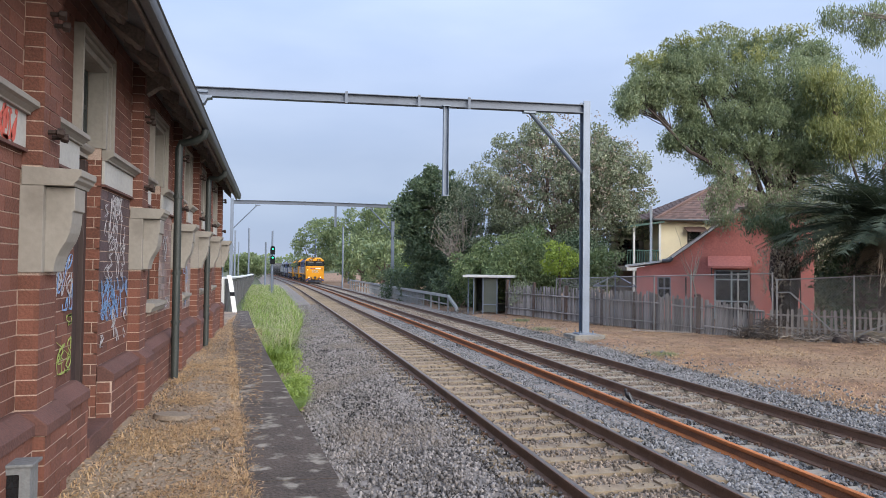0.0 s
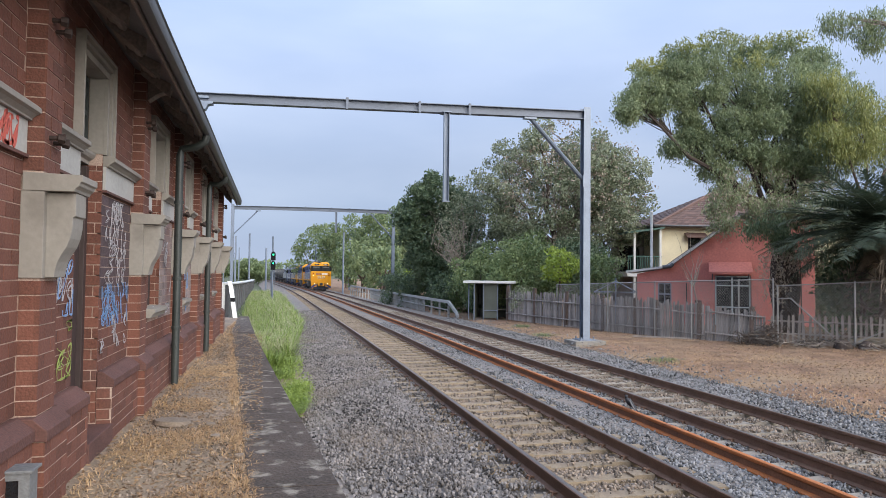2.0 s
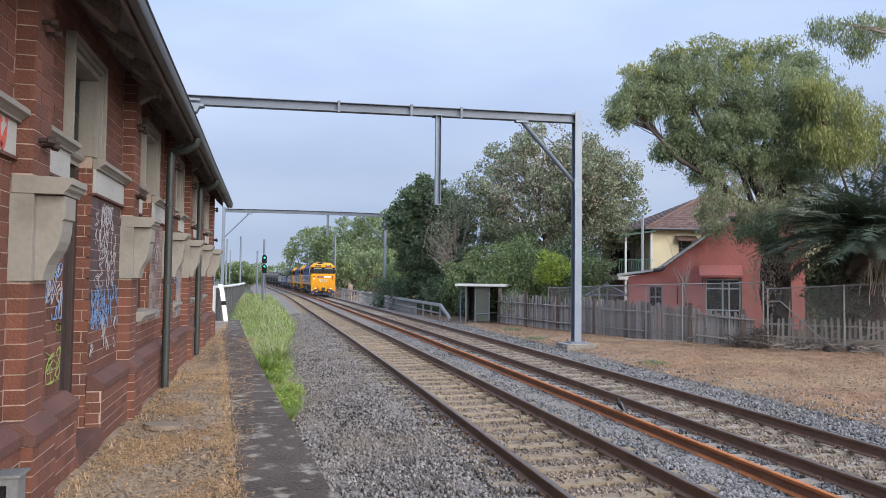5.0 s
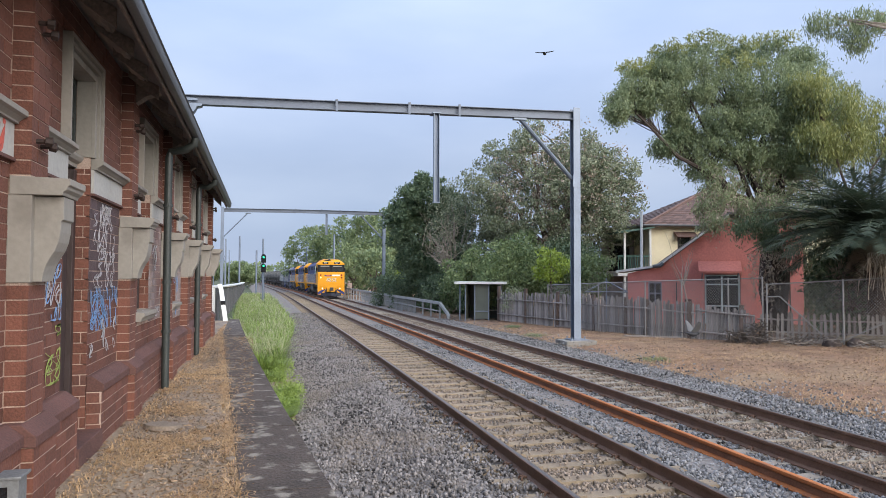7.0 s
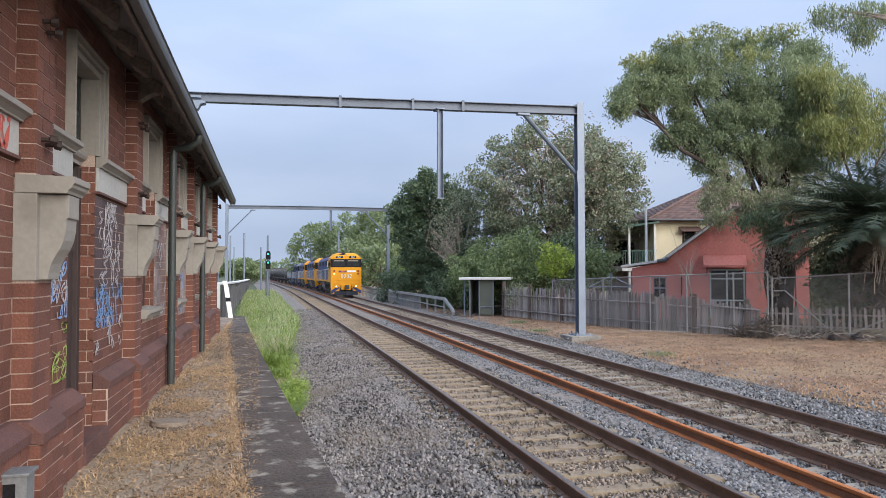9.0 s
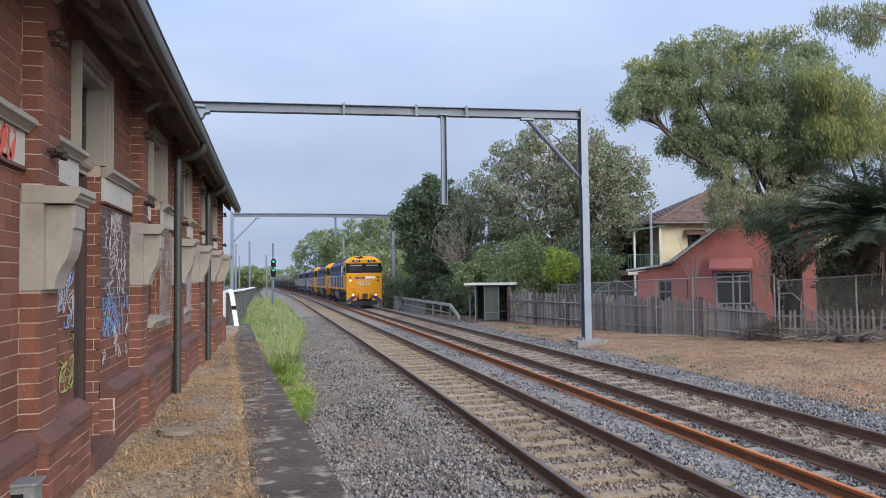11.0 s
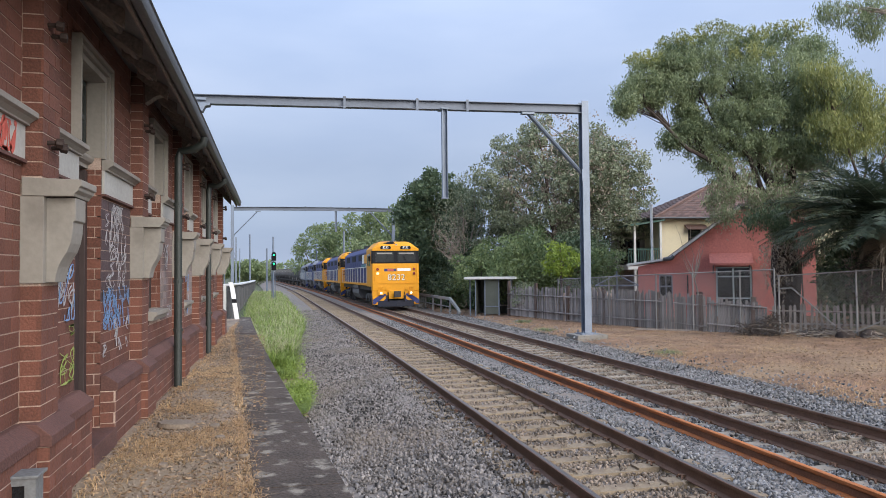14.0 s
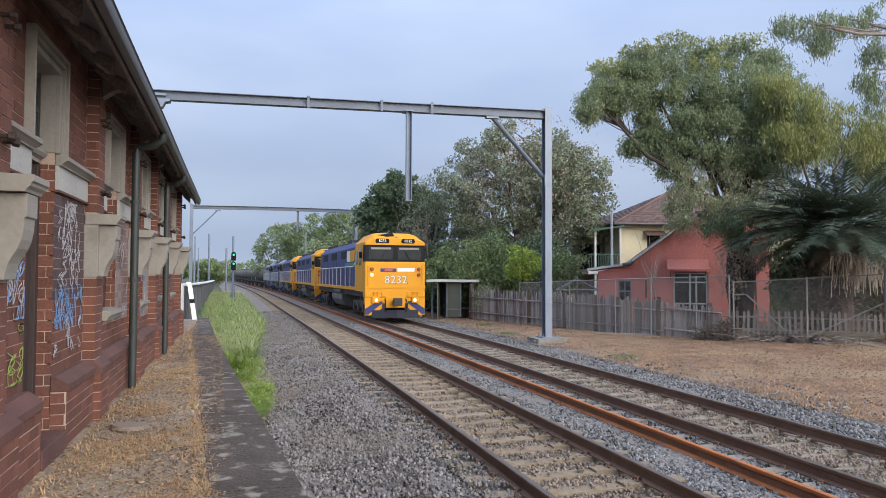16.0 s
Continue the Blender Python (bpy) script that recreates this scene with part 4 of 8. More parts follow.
part("recessed_panel", Shape().box(-0.085, 0.075, 0.012, 0.019, 0.0, 0.38), GLASS_DARK, cab, "dark recessed panel")


# ---- overhead line portals ----
def portal(y, xl, xr, ztop, zbase, label, drop_x, drop_z, bow=0.0, left_brace=True, fall=0.0):
    p = thing("line_portal", label, "line portal", "portals over the tracks")
    for x, zz in ((xl, zbase + 0.1), (xr, zbase)):
        s = Shape()
        h_sec = [(-0.125, -0.15), (0.125, -0.15), (0.125, -0.13), (0.012, -0.13), (0.012, 0.13), (0.125, 0.13), (0.125, 0.15), (-0.125, 0.15), (-0.125, 0.13), (-0.012, 0.13), (-0.012, -0.13), (-0.125, -0.13)]
        s.prism(h_sec, "z", zz, ztop + 0.12, pose(x, y, 0))
        post = part("post", s, GALV, p, "grey galvanised column")
        part("base_plate", Shape().box(x - 0.3, x + 0.3, y - 0.28, y + 0.28, zz - 0.035, zz), GALV, post)
        part("footing", Shape().box(x - 0.55, x + 0.55, y - 0.5, y + 0.5, zz - 0.5, zz - 0.036), CONC, post, "concrete footing", bevel=0.02)
        for bx, by in ((-0.23, -0.21), (0.23, -0.21), (-0.23, 0.21), (0.23, 0.21)):
            part("bolt", Shape().lathe([(0.025, 0), (0.025, 0.09), (0.012, 0.095)], 6, pose(x + bx, y + by, zz)), GALV, post)
    tilt = lambda u: ztop + bow * 4 * u * (1 - u) - fall * (1 - u)
    sec = [(-0.13, 0), (-0.13, -0.022), (-0.011, -0.022), (-0.011, -0.268), (-0.13, -0.268), (-0.13, -0.29), (0.13, -0.29), (0.13, -0.268), (0.011, -0.268), (0.011, -0.022), (0.13, -0.022), (0.13, 0)]
    beam = Shape().strip([[(xl + (xr - xl) * i / 10, y + py_, tilt(i / 10) + pz_) for py_, pz_ in sec] for i in range(11)])
    part("beam", beam, GALV_DARK, p, "long rolled steel beam")
    for u in (0.44, 0.60, 0.715):
        x = xl + (xr - xl) * u
        z = tilt(u)
        part("splice_plate", Shape().box(x - 0.04, x + 0.04, y - 0.15, y - 0.132, z - 0.33, z + 0.05).box(x - 0.045, x + 0.045, y - 0.16, y + 0.16, z + 0.002, z + 0.022), GALV_DARK, p)
    for x, d, on in ((xr, -1, True), (xl, 1, left_brace)):
        if on:
            b = part("brace", Shape().tube([(x + d * 0.1, y, ztop - 2.35), (x + d * 2.0, y, ztop - 0.36)], 0.055, 6).tube([(x + d * 0.1, y + 0.12, ztop - 2.35), (x + d * 2.0, y + 0.12, ztop - 0.36)], 0.045, 6), GALV, p, "diagonal brace")
            part("gusset", Shape().box(x + d * 0.02 - 0.13, x + d * 0.02 + 0.13, y - 0.16, y - 0.152, ztop - 2.65, ztop - 2.25), GALV, b)
            part("gusset", Shape().box(x + d * 2.05 - 0.22, x + d * 2.05 + 0.22, y - 0.1, y + 0.1, ztop - 0.40, ztop - 0.325), GALV, b)
    if drop_x is not None:
        z1 = tilt((drop_x - xl) / (xr - xl)) - 0.30
        s = Shape().prism([(drop_x + px, y + py_) for px, py_ in ((-0.09, -0.34), (-0.075, -0.34), (-0.075, -0.20), (0.075, -0.20), (0.075, -0.34), (0.09, -0.34), (0.09, -0.185), (-0.09, -0.185))], "z", drop_z, z1)
        d = part("drop_post", s, GALV, p, "hanging vertical mast")
        part("clamp", Shape().box(drop_x - 0.14, drop_x + 0.14, y - 0.36, y + 0.13, z1 - 0.02, z1 + 0.012), GALV, d)
        part("foot_plate", Shape().box(drop_x - 0.11, drop_x + 0.11, y - 0.36, y - 0.18, drop_z - 0.03, drop_z), GALV, d)
    return p


portal(22.3, -4.6, 10.14, 7.90, 0.02, "grey galvanised steel portal spanning both tracks with a hanging mast", 5.12, 4.58, bow=0.0, fall=0.27)
near_portal = scene.objects["line_portal"]
part("bearing_bracket", Shape().prism([(-2.95, 7.40), (-2.20, 7.40), (-2.20, 7.33), (-2.34, 7.30), (-2.42, 7.14), (-2.72, 7.14), (-2.80, 7.30), (-2.95, 7.33)], "y", 22.14, 22.46), GALV, near_portal, "bolted bearing bracket", bevel=0.01)
portal(60.0, -4.18, 9.28, 7.62, -0.2, "distant grey steel portal spanning both tracks", 4.30, 5.6, bow=0.05)
for y, xs in ((108, (-7.0, 6.6)), (160, (-9.6, 4.6))):
    m = thing("line_mast", "thin grey steel mast beside the distant tracks", "mast", "masts along the line")
    part("mast_pole", Shape().box(xs[0] - 0.12, xs[0] + 0.12, y - 0.12, y + 0.12, -0.5, 7.4), GALV, m)
    m = thing("line_mast", "thin grey steel mast beside the distant tracks", "mast", "masts along the line")
    part("mast_pole", Shape().box(xs[1] + 3.2, xs[1] + 3.45, y - 0.12, y + 0.12, -0.5, 7.4), GALV, m)
for x, y, zt in ((7.45, 89.6, 7.3), (6.0, 135.0, 7.3), (-4.17, 90, 6.9), (-2.13, 90, 5.15), (-6.6, 75, 4.6), (-5.6, 62, 4.3), (-5.2, 56, 4.1), (-4.9, 50, 3.9)):
    m = thing("line_mast", "slim grey pole standing beside the distant tracks", "mast", "masts along the line")
    part("mast_pole", Shape().tube([(x, y, -0.6), (x, y, zt)], 0.11 if y > 70 else 0.045, 8), GALV, m)

# thin line wires far off
for x0, x1, z in ((-4.2, -7.0, 4.6), (-4.2, -7.0, 4.1), (8.8, 5.4, 5.2)):
    w = thing("overhead_wire", "thin dark wire strung between distant masts", "wire", "wires along the line")
    part("wire", Shape().tube([(x0, 60, z), ((x0 + x1) / 2, 84, z - 0.35), (x1, 108, z)], 0.012, 4), BLACK, w)

# ---- colour-light signal ----
sig = thing("railway_signal", "tall grey signal post with two black heads showing green", "signal", at=pose(-0.92, 62, 0))
part("post", Shape().tube([(0, 0, -0.7), (0, 0, 5.25)], [0.095, 0.075], 10), GALV, sig, smooth=True)
part("base", Shape().box(-0.3, 0.3, -0.3, 0.3, -0.75, -0.35), CONC, sig)
part("ladder", Shape().tube([(-0.16, 0.35, -0.4), (-0.16, 0.35, 3.6)], 0.018, 5).tube([(0.16, 0.35, -0.4), (0.16, 0.35, 3.6)], 0.018, 5), GALV, sig)
for z, lit in ((3.55, 0.10), (2.72, 0.18)):
    hd = part("signal_head", Shape().prism([(-0.20, -0.38), (0.20, -0.38), (0.20, 0.17), (0.15, 0.31), (0, 0.38), (-0.15, 0.31), (-0.20, 0.17)], "y", -0.32, -0.22, pose(0.05, 0, z)), BLACK, sig, "black signal head with a hood")
    part("lens_hood", Shape().lathe([(0.12, 0), (0.135, 0.0), (0.135, 0.16), (0.12, 0.16), (0.12, 0)], 14, pose(0.05, -0.32, z + lit, 90), cap=False), BLACK, hd)
    part("signal_lens", Shape().lathe([(0.0, 0), (0.085, 0.0), (0.07, 0.03), (0.0, 0.04)], 14, pose(0.05, -0.325, z + lit, 90)), SIGNAL_GREEN, hd, "lit green lens")

# orange mesh panels on thin frames beside the bridge
for k, (x, y, z) in enumerate(((-5.5, 62, 3.35), (-5.0, 62, 2.95), (-4.65, 58, 2.95))):
    o = thing("warning_panel", "small orange warning panel on a thin frame", "panel", "orange warning panels")
    part("panel_sheet", Shape().box(x - 0.26, x + 0.26, y, y + 0.03, z - 0.24, z + 0.24), ORANGE, o)
    part("panel_leg", Shape().tube([(x, y + 0.05, -0.5), (x, y + 0.05, z + 0.3)], 0.03, 5), GALV, o)

# ---- bridge parapet at the platform's far end ----
par = thing("bridge_parapet", "grey steel bridge parapet with a white top rail beyond the platform", "parapet", kind="structure")
pp = [(-1.95, 26.0, 1.78), (-2.2, 38.0, 1.62), (-2.6, 54.0, 1.45), (-3.0, 70.0, 1.3), (-3.45, 88.0, 1.18)]
for (x0, y0, z0), (x1, y1, z1) in zip(pp[:-1], pp[1:]):
    part("parapet_panel", Shape().strip([[(x, y, 0.3), (x, y, z - 0.06), (x - 0.06, y, z - 0.06), (x - 0.06, y, 0.3)] for x, y, z in ((x0, y0, z0), (x1, y1, z1))]), GUTTER, par)
    part("top_rail", Shape().strip([[(x + 0.08, y, z - 0.058), (x + 0.08, y, z), (x - 0.40, y, z + 0.01), (x - 0.40, y, z - 0.058)] for x, y, z in ((x0, y0, z0), (x1, y1, z1))]), WHITE, par, "white painted top rail")
    for u in (0.0, 0.2, 0.4, 0.6, 0.8):
        part("rib", Shape().box(-0.02, 0.05, -0.05, 0.05, 0.3, z1 - 0.06, pose(x0 + (x1 - x0) * u + 0.02, y0 + (y1 - y0) * u, 0)), GUTTER, par)
gp = thing("guard_post", "leaning white guard post with a black band at the platform end", "post")
lean = [(-1.86, 25.75, 1.86), (-1.80, 25.7, 1.66), (-1.72, 25.4, 1.28), (-1.70, 25.38, 1.14), (-1.60, 25.2, 0.56)]
for i, (m, nm) in enumerate(((WHITE, "white_length"), (WHITE, "white_length"), (BLACK, "black_band"), (WHITE, "white_length"))):
    a, b = lean[i], lean[i + 1]
    part(nm, Shape().strip([[(p[0] - 0.075, p[1], p[2]), (p[0] + 0.075, p[1], p[2]), (p[0] + 0.075, p[1] + 0.08, p[2]), (p[0] - 0.075, p[1] + 0.08, p[2])] for p in (a, b)]), m, gp)
bt = thing("barrier_side", "white painted side panel of the platform-end barrier", "barrier")
part("sheet", Shape().box(-2.5, -2.02, 25.9, 25.97, 0.55, 1.72), WHITE, bt)

# ---- pedestrian guard rail beside the far track ----
gr = thing("guard_rail", "long grey steel guard rail along the far side of the line", "guard rail")
ys = [39.3 + 2.1 * i for i in range(23)]


def gx(y):
    return 9.41 - 0.0285 * (y - 38)


for y in ys:
    part("post", Shape().box(gx(y) - 0.05, gx(y) + 0.05, y - 0.04, y + 0.04, -0.6, 0.58), GUARDSTEEL, gr)
part("rail_top", Shape().strip([[(gx(y) - 0.07, y, 0.48), (gx(y) + 0.05, y, 0.48), (gx(y) + 0.05, y, 0.64), (gx(y) - 0.07, y, 0.64)] for y in ys]), GUARDSTEEL, gr)
part("rail_mid", Shape().strip([[(gx(y) - 0.04, y, 0.06), (gx(y) + 0.0, y, 0.06), (gx(y) + 0.0, y, 0.12), (gx(y) - 0.04, y, 0.12)] for y in ys]), GUARDSTEEL, gr)
part("sloping_end", Shape().strip([[(x - 0.07, y, z - 0.08), (x + 0.07, y, z - 0.08), (x + 0.07, y, z + 0.08), (x - 0.07, y, z + 0.08)] for x, y, z in ((gx(39.3), 39.3, 0.56), (9.42, 37.6, 0.03), (9.42, 37.3, -0.15))]), GUARDSTEEL, gr)
bars = Shape()
for i in range(150):
    y = 46.0 + 0.16 * i
    bars.box(gx(y) - 0.012, gx(y) + 0.012, y - 0.012, y + 0.012, -0.35, 0.50)
tagged(part("bar_infill", bars, GUARDSTEEL, gr), kind="stuff")

# ---- small waiting shelter ----
sh = thing("waiting_shelter", "small open shelter with a flat white-edged roof and olive sheet walls", "shelter", at=pose(10.55, 35.9, -0.14, 0, 0, -24))
part("roof", Shape().box(-1.05, 1.65, -0.8, 1.1, 1.86, 1.98), WHITE, sh, "flat roof with a pale edge", bevel=0.01)
part("roof_underside", Shape().box(-0.95, 1.55, -0.7, 1.0, 1.84, 1.858), SHELTERWALL, sh)
part("back_wall", Shape().box(-0.5, 1.4, 0.92, 0.97, 0.0, 1.84), SHELTERWALL, sh)
part("side_wall", Shape().box(-0.5, -0.46, -0.45, 0.92, 0.0, 1.84), SHELTERWALL, sh)
part("side_wall", Shape().box(1.36, 1.40, -0.45, 0.92, 0.0, 1.84), SHELTERWALL, sh)
part("front_panel", Shape().box(-0.02, 0.72, -0.47, -0.44, 0.02, 1.84), SHELTERWALL, sh, "olive front panel")
part("bench", Shape().box(0.0, 1.3, 0.45, 0.85, 0.40, 0.45), PALING, sh)
for x, y in ((-0.5, -0.46), (0.74, -0.46), (0.0, -0.48), (1.38, -0.46), (-0.85, -0.1)):
    part("post", Shape().box(x - 0.03, x + 0.03, y - 0.03, y + 0.03, -0.1, 1.86), GALV, sh)
part("rail", Shape().box(0.0, 0.76, -0.52, -0.48, 0.40, 0.45), GALV, sh)


# ---- fences ----
def along(path, u):
    """The place at u metres along a path of (x, y) points, and its direction."""
    for (x0, y0), (x1, y1) in zip(path[:-1], path[1:]):
        ln = math.hypot(x1 - x0, y1 - y0)
        if u <= ln or (x1, y1) == path[-1]:
            k = u / ln
            return x0 + (x1 - x0) * k, y0 + (y1 - y0) * k, math.degrees(math.atan2(y1 - y0, x1 - x0))
        u -= ln


def path_len(path):
    return sum(math.hypot(b[0] - a[0], b[1] - a[1]) for a, b in zip(path[:-1], path[1:]))


FENCE = [(11.35, 34.6), (12.0, 31.8), (13.15, 26.8), (14.1, 24.0), (16.1, 20.75)]
pf_t = thing("paling_fence", "old silvered timber paling fence, gapped and leaning", "fence")
pal = [mesh_of("paling", Shape().prism([(-0.041, 0), (0.041, 0), (0.041, h - 0.03), (0.02, h), (-0.03, h - 0.01), (-0.041, h - 0.04)], "y", -0.009, 0.009), PALING) for h in (1.0, 0.96, 1.03, 0.9)]
r3 = random.Random(8)
total = path_len(FENCE)
u = 0.0
while u < total:
    x, y, a = along(FENCE, u)
    top = 1.36 - 0.40 * max(0, (u - 10.5) / 5.0) + r3.uniform(-0.05, 0.02) - (0.16 if r3.random() < 0.04 else 0)
    z0 = -0.14
    if r3.random() > 0.035:
        o = new("paling", r3.choice(pal))
        o.parent = pf_t
        o.matrix_basis = pose(x, y, z0, r3.uniform(-2, 2), r3.uniform(-0.7, 0.7) + (2 if u > 13 else 0), a) @ Matrix.Diagonal((1, 1, (top - z0), 1))
    u += r3.uniform(0.088, 0.104)
for u in (0.1, 2.6, 5.2, 7.8, 9.6, 10.6, 12.4, 14.3):
    x, y, a = along(FENCE, u)
    part("fence_post", Shape().box(-0.07, 0.07, -0.06, 0.06, -0.3, 1.62 - 0.03 * u, pose(x, y, 0, r3.uniform(-2, 2), r3.uniform(-3, 3), a)), BARK, pf_t, "dark weathered post", bevel=0.01)
for k in range(7):
    for z in (0.2, 0.95):
        x0, y0, _ = along(FENCE, k * total / 7)
        x1, y1, _ = along(FENCE, (k + 1) * total / 7)
        part("fence_rail", Shape().tube([(x0 - 0.045, y0 - 0.03, z), (x1 - 0.045, y1 - 0.03, z - (0.12 if k > 4 else 0))], 0.032, 5), PALING, pf_t)

pk = thing("picket_fence", "low fence of pale spaced pickets behind the wire mesh", "fence")
PICKETS = [(16.35, 20.95), (18.0, 19.4), (20.5, 17.3)]
pm = mesh_of("picket", Shape().prism([(-0.04, 0), (0.04, 0), (0.04, 0.94), (0, 1.0), (-0.04, 0.94)], "y", -0.01, 0.01), PICKET)
u = 0.1
while u < path_len(PICKETS):
    x, y, a = along(PICKETS, u)
    o = new("picket", pm)
    o.parent, o.matrix_basis = pk, pose(x, y, -0.02, r3.uniform(-3, 3), r3.uniform(-3, 3), a) @ Matrix.Diagonal((1, 1, 0.98 + r3.uniform(-0.05, 0.05), 1))
    u += 0.165
for z in (0.3, 0.72):
    part("fence_rail", Shape().tube([(x, y + 0.04, z) for x, y in PICKETS], 0.03, 5), PICKET, pk)


def mesh_fence(path, tops, posts, label, gauge=0.085):
    """Wire mesh between posts: a top rail and two sets of slanting wires."""
    t = thing("wire_fence", label, "wire fence", "wire mesh fences")
    ln = path_len(path)
    h = lambda u: tops[0] + (tops[1] - tops[0]) * u / ln
    for u in posts:
        x, y, a = along(path, u)
        part("fence_post", Shape().tube([(x, y, -0.3), (x, y, h(u) + 0.04)], 0.028, 8), WIRE, t)
    pts = [along(path, ln * i / 8) for i in range(9)]
    part("top_rail", Shape().tube([(p[0], p[1], h(ln * i / 8)) for i, p in enumerate(pts)], 0.020, 6), WIRE, t)
    s = Shape()
    n = int(ln / gauge)
    hh = min(tops)
    for i in range(-int(hh / gauge), n):
        for d in (0, 1):
            u0 = i * gauge
            a0, a1 = (u0, u0 + hh) if d == 0 else (u0 + hh, u0)
            p = []
            for k in range(5):
                u = a0 + (a1 - a0) * k / 4
                z = -0.05 + (hh + 0.05) * k / 4
                if -0.001 <= u <= ln:
                    x, y, _ = along(path, max(0, u))
                    p.append((x, y, z * h(u) / hh))
            if len(p) > 1:
                s.tube(p, 0.0034, 3)
    tagged(part("wire_mesh", s, WIRE, t, "fine diamond wire mesh"), kind="stuff")
    return t


mesh_fence([(12.4, 30.4), (13.05, 26.7), (14.0, 23.85), (16.22, 20.55)], (1.74, 2.14), (0.05, 2.0, 3.9, 6.4, 7.9, 9.6, 10.75), "tall rusty chain wire fence in front of the palings")
wf = mesh_fence([(16.26, 20.45), (17.9, 18.9), (19.45, 17.35)], (1.92, 2.22), (0.05, 2.3), "chain wire fence with a leaning brace")
part("corner_post", Shape().tube([(19.5, 17.3, -0.3), (19.5, 17.3, 2.45)], 0.05, 10), GALV, wf, "thick galvanised corner post", smooth=True)
part("brace", Shape().tube([(19.45, 17.35, 1.3), (17.6, 18.9, 0.0)], 0.020, 6), WIRE, wf)
part("brace", Shape().tube([(16.3, 20.4, 1.5), (16.55, 20.1, 1.52), (17.4, 19.2, 0.3)], 0.022, 6), WIRE, wf)
mesh_fence([(19.55, 17.25), (24.0, 13.0)], (2.25, 2.45), (2.5, 5.0), "chain wire fence running on beside the earth verge")
gb_t = thing("fallen_rails", "two pale timber rails lying at the foot of the fence", "timber")
part("timber", Shape().box(-1.6, 1.3, -0.03, 0.03, 0, 0.06, pose(14.25, 23.2, -0.1, 0, 0, -35)), PICKET, gb_t)
part("timber", Shape().box(-1.1, 1.1, -0.03, 0.03, 0, 0.05, pose(12.7, 28.2, -0.1, 0, 0, -72)), PICKET, gb_t)
# a clothes line behind the fence
hoist = thing("clothes_hoist", "pale steel rotary clothes line behind the fence", "clothes line", at=pose(14.9, 29.4, 0))
part("pole", Shape().tube([(0, 0, -0.2), (0, 0, 2.1)], 0.03, 8), GALV, hoist)
for a in range(4):
    part("arm", Shape().tube([(0, 0, 1.95), (1.35 * math.cos(a * 1.571 + 0.3), 1.35 * math.sin(a * 1.571 + 0.3), 1.45)], 0.018, 5).tube([(0, 0, 1.45), (1.35 * math.cos(a * 1.571 + 0.3), 1.35 * math.sin(a * 1.571 + 0.3), 1.45)], 0.016, 5), GALV, hoist)

# ---- fallen branches, stumps and scraps by the fence ----
for k, (x, y, n, sp) in enumerate(((17.0, 19.4, 60, 1.0), (18.6, 17.9, 70, 1.1), (19.6, 16.6, 40, 1.0))):
    pile = Shape()
    for i in range(n):
        a, ln = r3.uniform(0, 6.28), r3.uniform(0.3, 1.2)
        bx, by, bz = x + r3.gauss(0, sp * 0.6), y + r3.gauss(0, sp * 0.35), -0.05 + abs(r3.gauss(0, 0.10))
        pile.tube([(bx, by, bz), (bx + ln * 0.5 * math.cos(a), by + ln * 0.5 * math.sin(a), bz + r3.uniform(0.0, 0.16)), (bx + ln * math.cos(a + 0.3), by + ln * math.sin(a + 0.3), bz + r3.uniform(-0.04, 0.2))], [0.014, 0.010, 0.004], 4)
    tagged(part("fallen_branches", pile, TWIG), "heap of dry pale fallen branches by the fence", "branches", "heaps of branches", kind="stuff")
for x, y, n, sx, h in ((16.0, 20.5, 110, 0.30, 0.62), (15.5, 20.95, 60, 0.35, 0.40), (17.0, 19.6, 70, 0.6, 0.20)):
    pile = Shape()
    for i in range(n):
        a, ln = r3.uniform(0, 6.28), r3.uniform(0.15, 0.6)
        bx, by, bz = x + r3.gauss(0, sx * 0.6), y + r3.gauss(0, 0.16), -0.08 + h * r3.random() ** 1.6
        pile.tube([(bx, by, bz), (bx + ln * 0.5 * math.cos(a), by + ln * 0.4 * math.sin(a), bz + r3.uniform(-0.05, 0.2)), (bx + ln * math.cos(a + 0.4), by + ln * 0.7 * math.sin(a + 0.4), bz + r3.uniform(-0.1, 0.15))], [0.020, 0.014, 0.005], 4)
    tagged(part("dark_brush", pile, TWIG_DARK), "heap of dark rotten brush at the fence foot", "branches", "heaps of branches", kind="stuff")
pile = Shape()
for i in range(120):
    bx, by, a, ln = r3.uniform(17.8, 19.8), 36.2 - r3.uniform(17.8, 18.3), r3.gauss(-0.55, 0.16), r3.uniform(0.7, 2.0)
    by = 18.35 - 0.85 * (bx - 18.6) + r3.gauss(0, 0.16) + 0.35
    pile.tube([(bx, by, 0.02 + 0.2 * r3.random()), (bx + ln * 0.5 * math.cos(a), by + ln * 0.5 * math.sin(a), 0.10 + 0.22 * r3.random()), (bx + ln * math.cos(a), by + ln * math.sin(a), 0.0 + 0.12 * r3.random())], [0.02, 0.016, 0.006], 4)
tagged(part("fallen_fronds", pile, DEADFROND), "bleached palm fronds fallen along the wire fence", "palm fronds", kind="stuff")
for x, y, s in ((17.35, 18.75, 0.29), (17.95, 18.45, 0.24)):
    st = Shape().lathe([(s * 0.9, -0.1), (s, 0.02), (s * 0.92, 0.16), (s * 0.6, 0.26), (s * 0.2, 0.30)], 10, pose(x, y, -0.05, 12, -8, 30))
    tagged(part("tree_stump", st, BARK_DARK, smooth=True), "low dark rotten stump in the dry litter", "stump", "stumps by the fence")

# ---- the red building ----
rh = thing("red_outbuilding", "single-storey red rendered house with a skillion roof", "house", at=pose(16.3, 30.0, 0, 0, 0, -32.2))


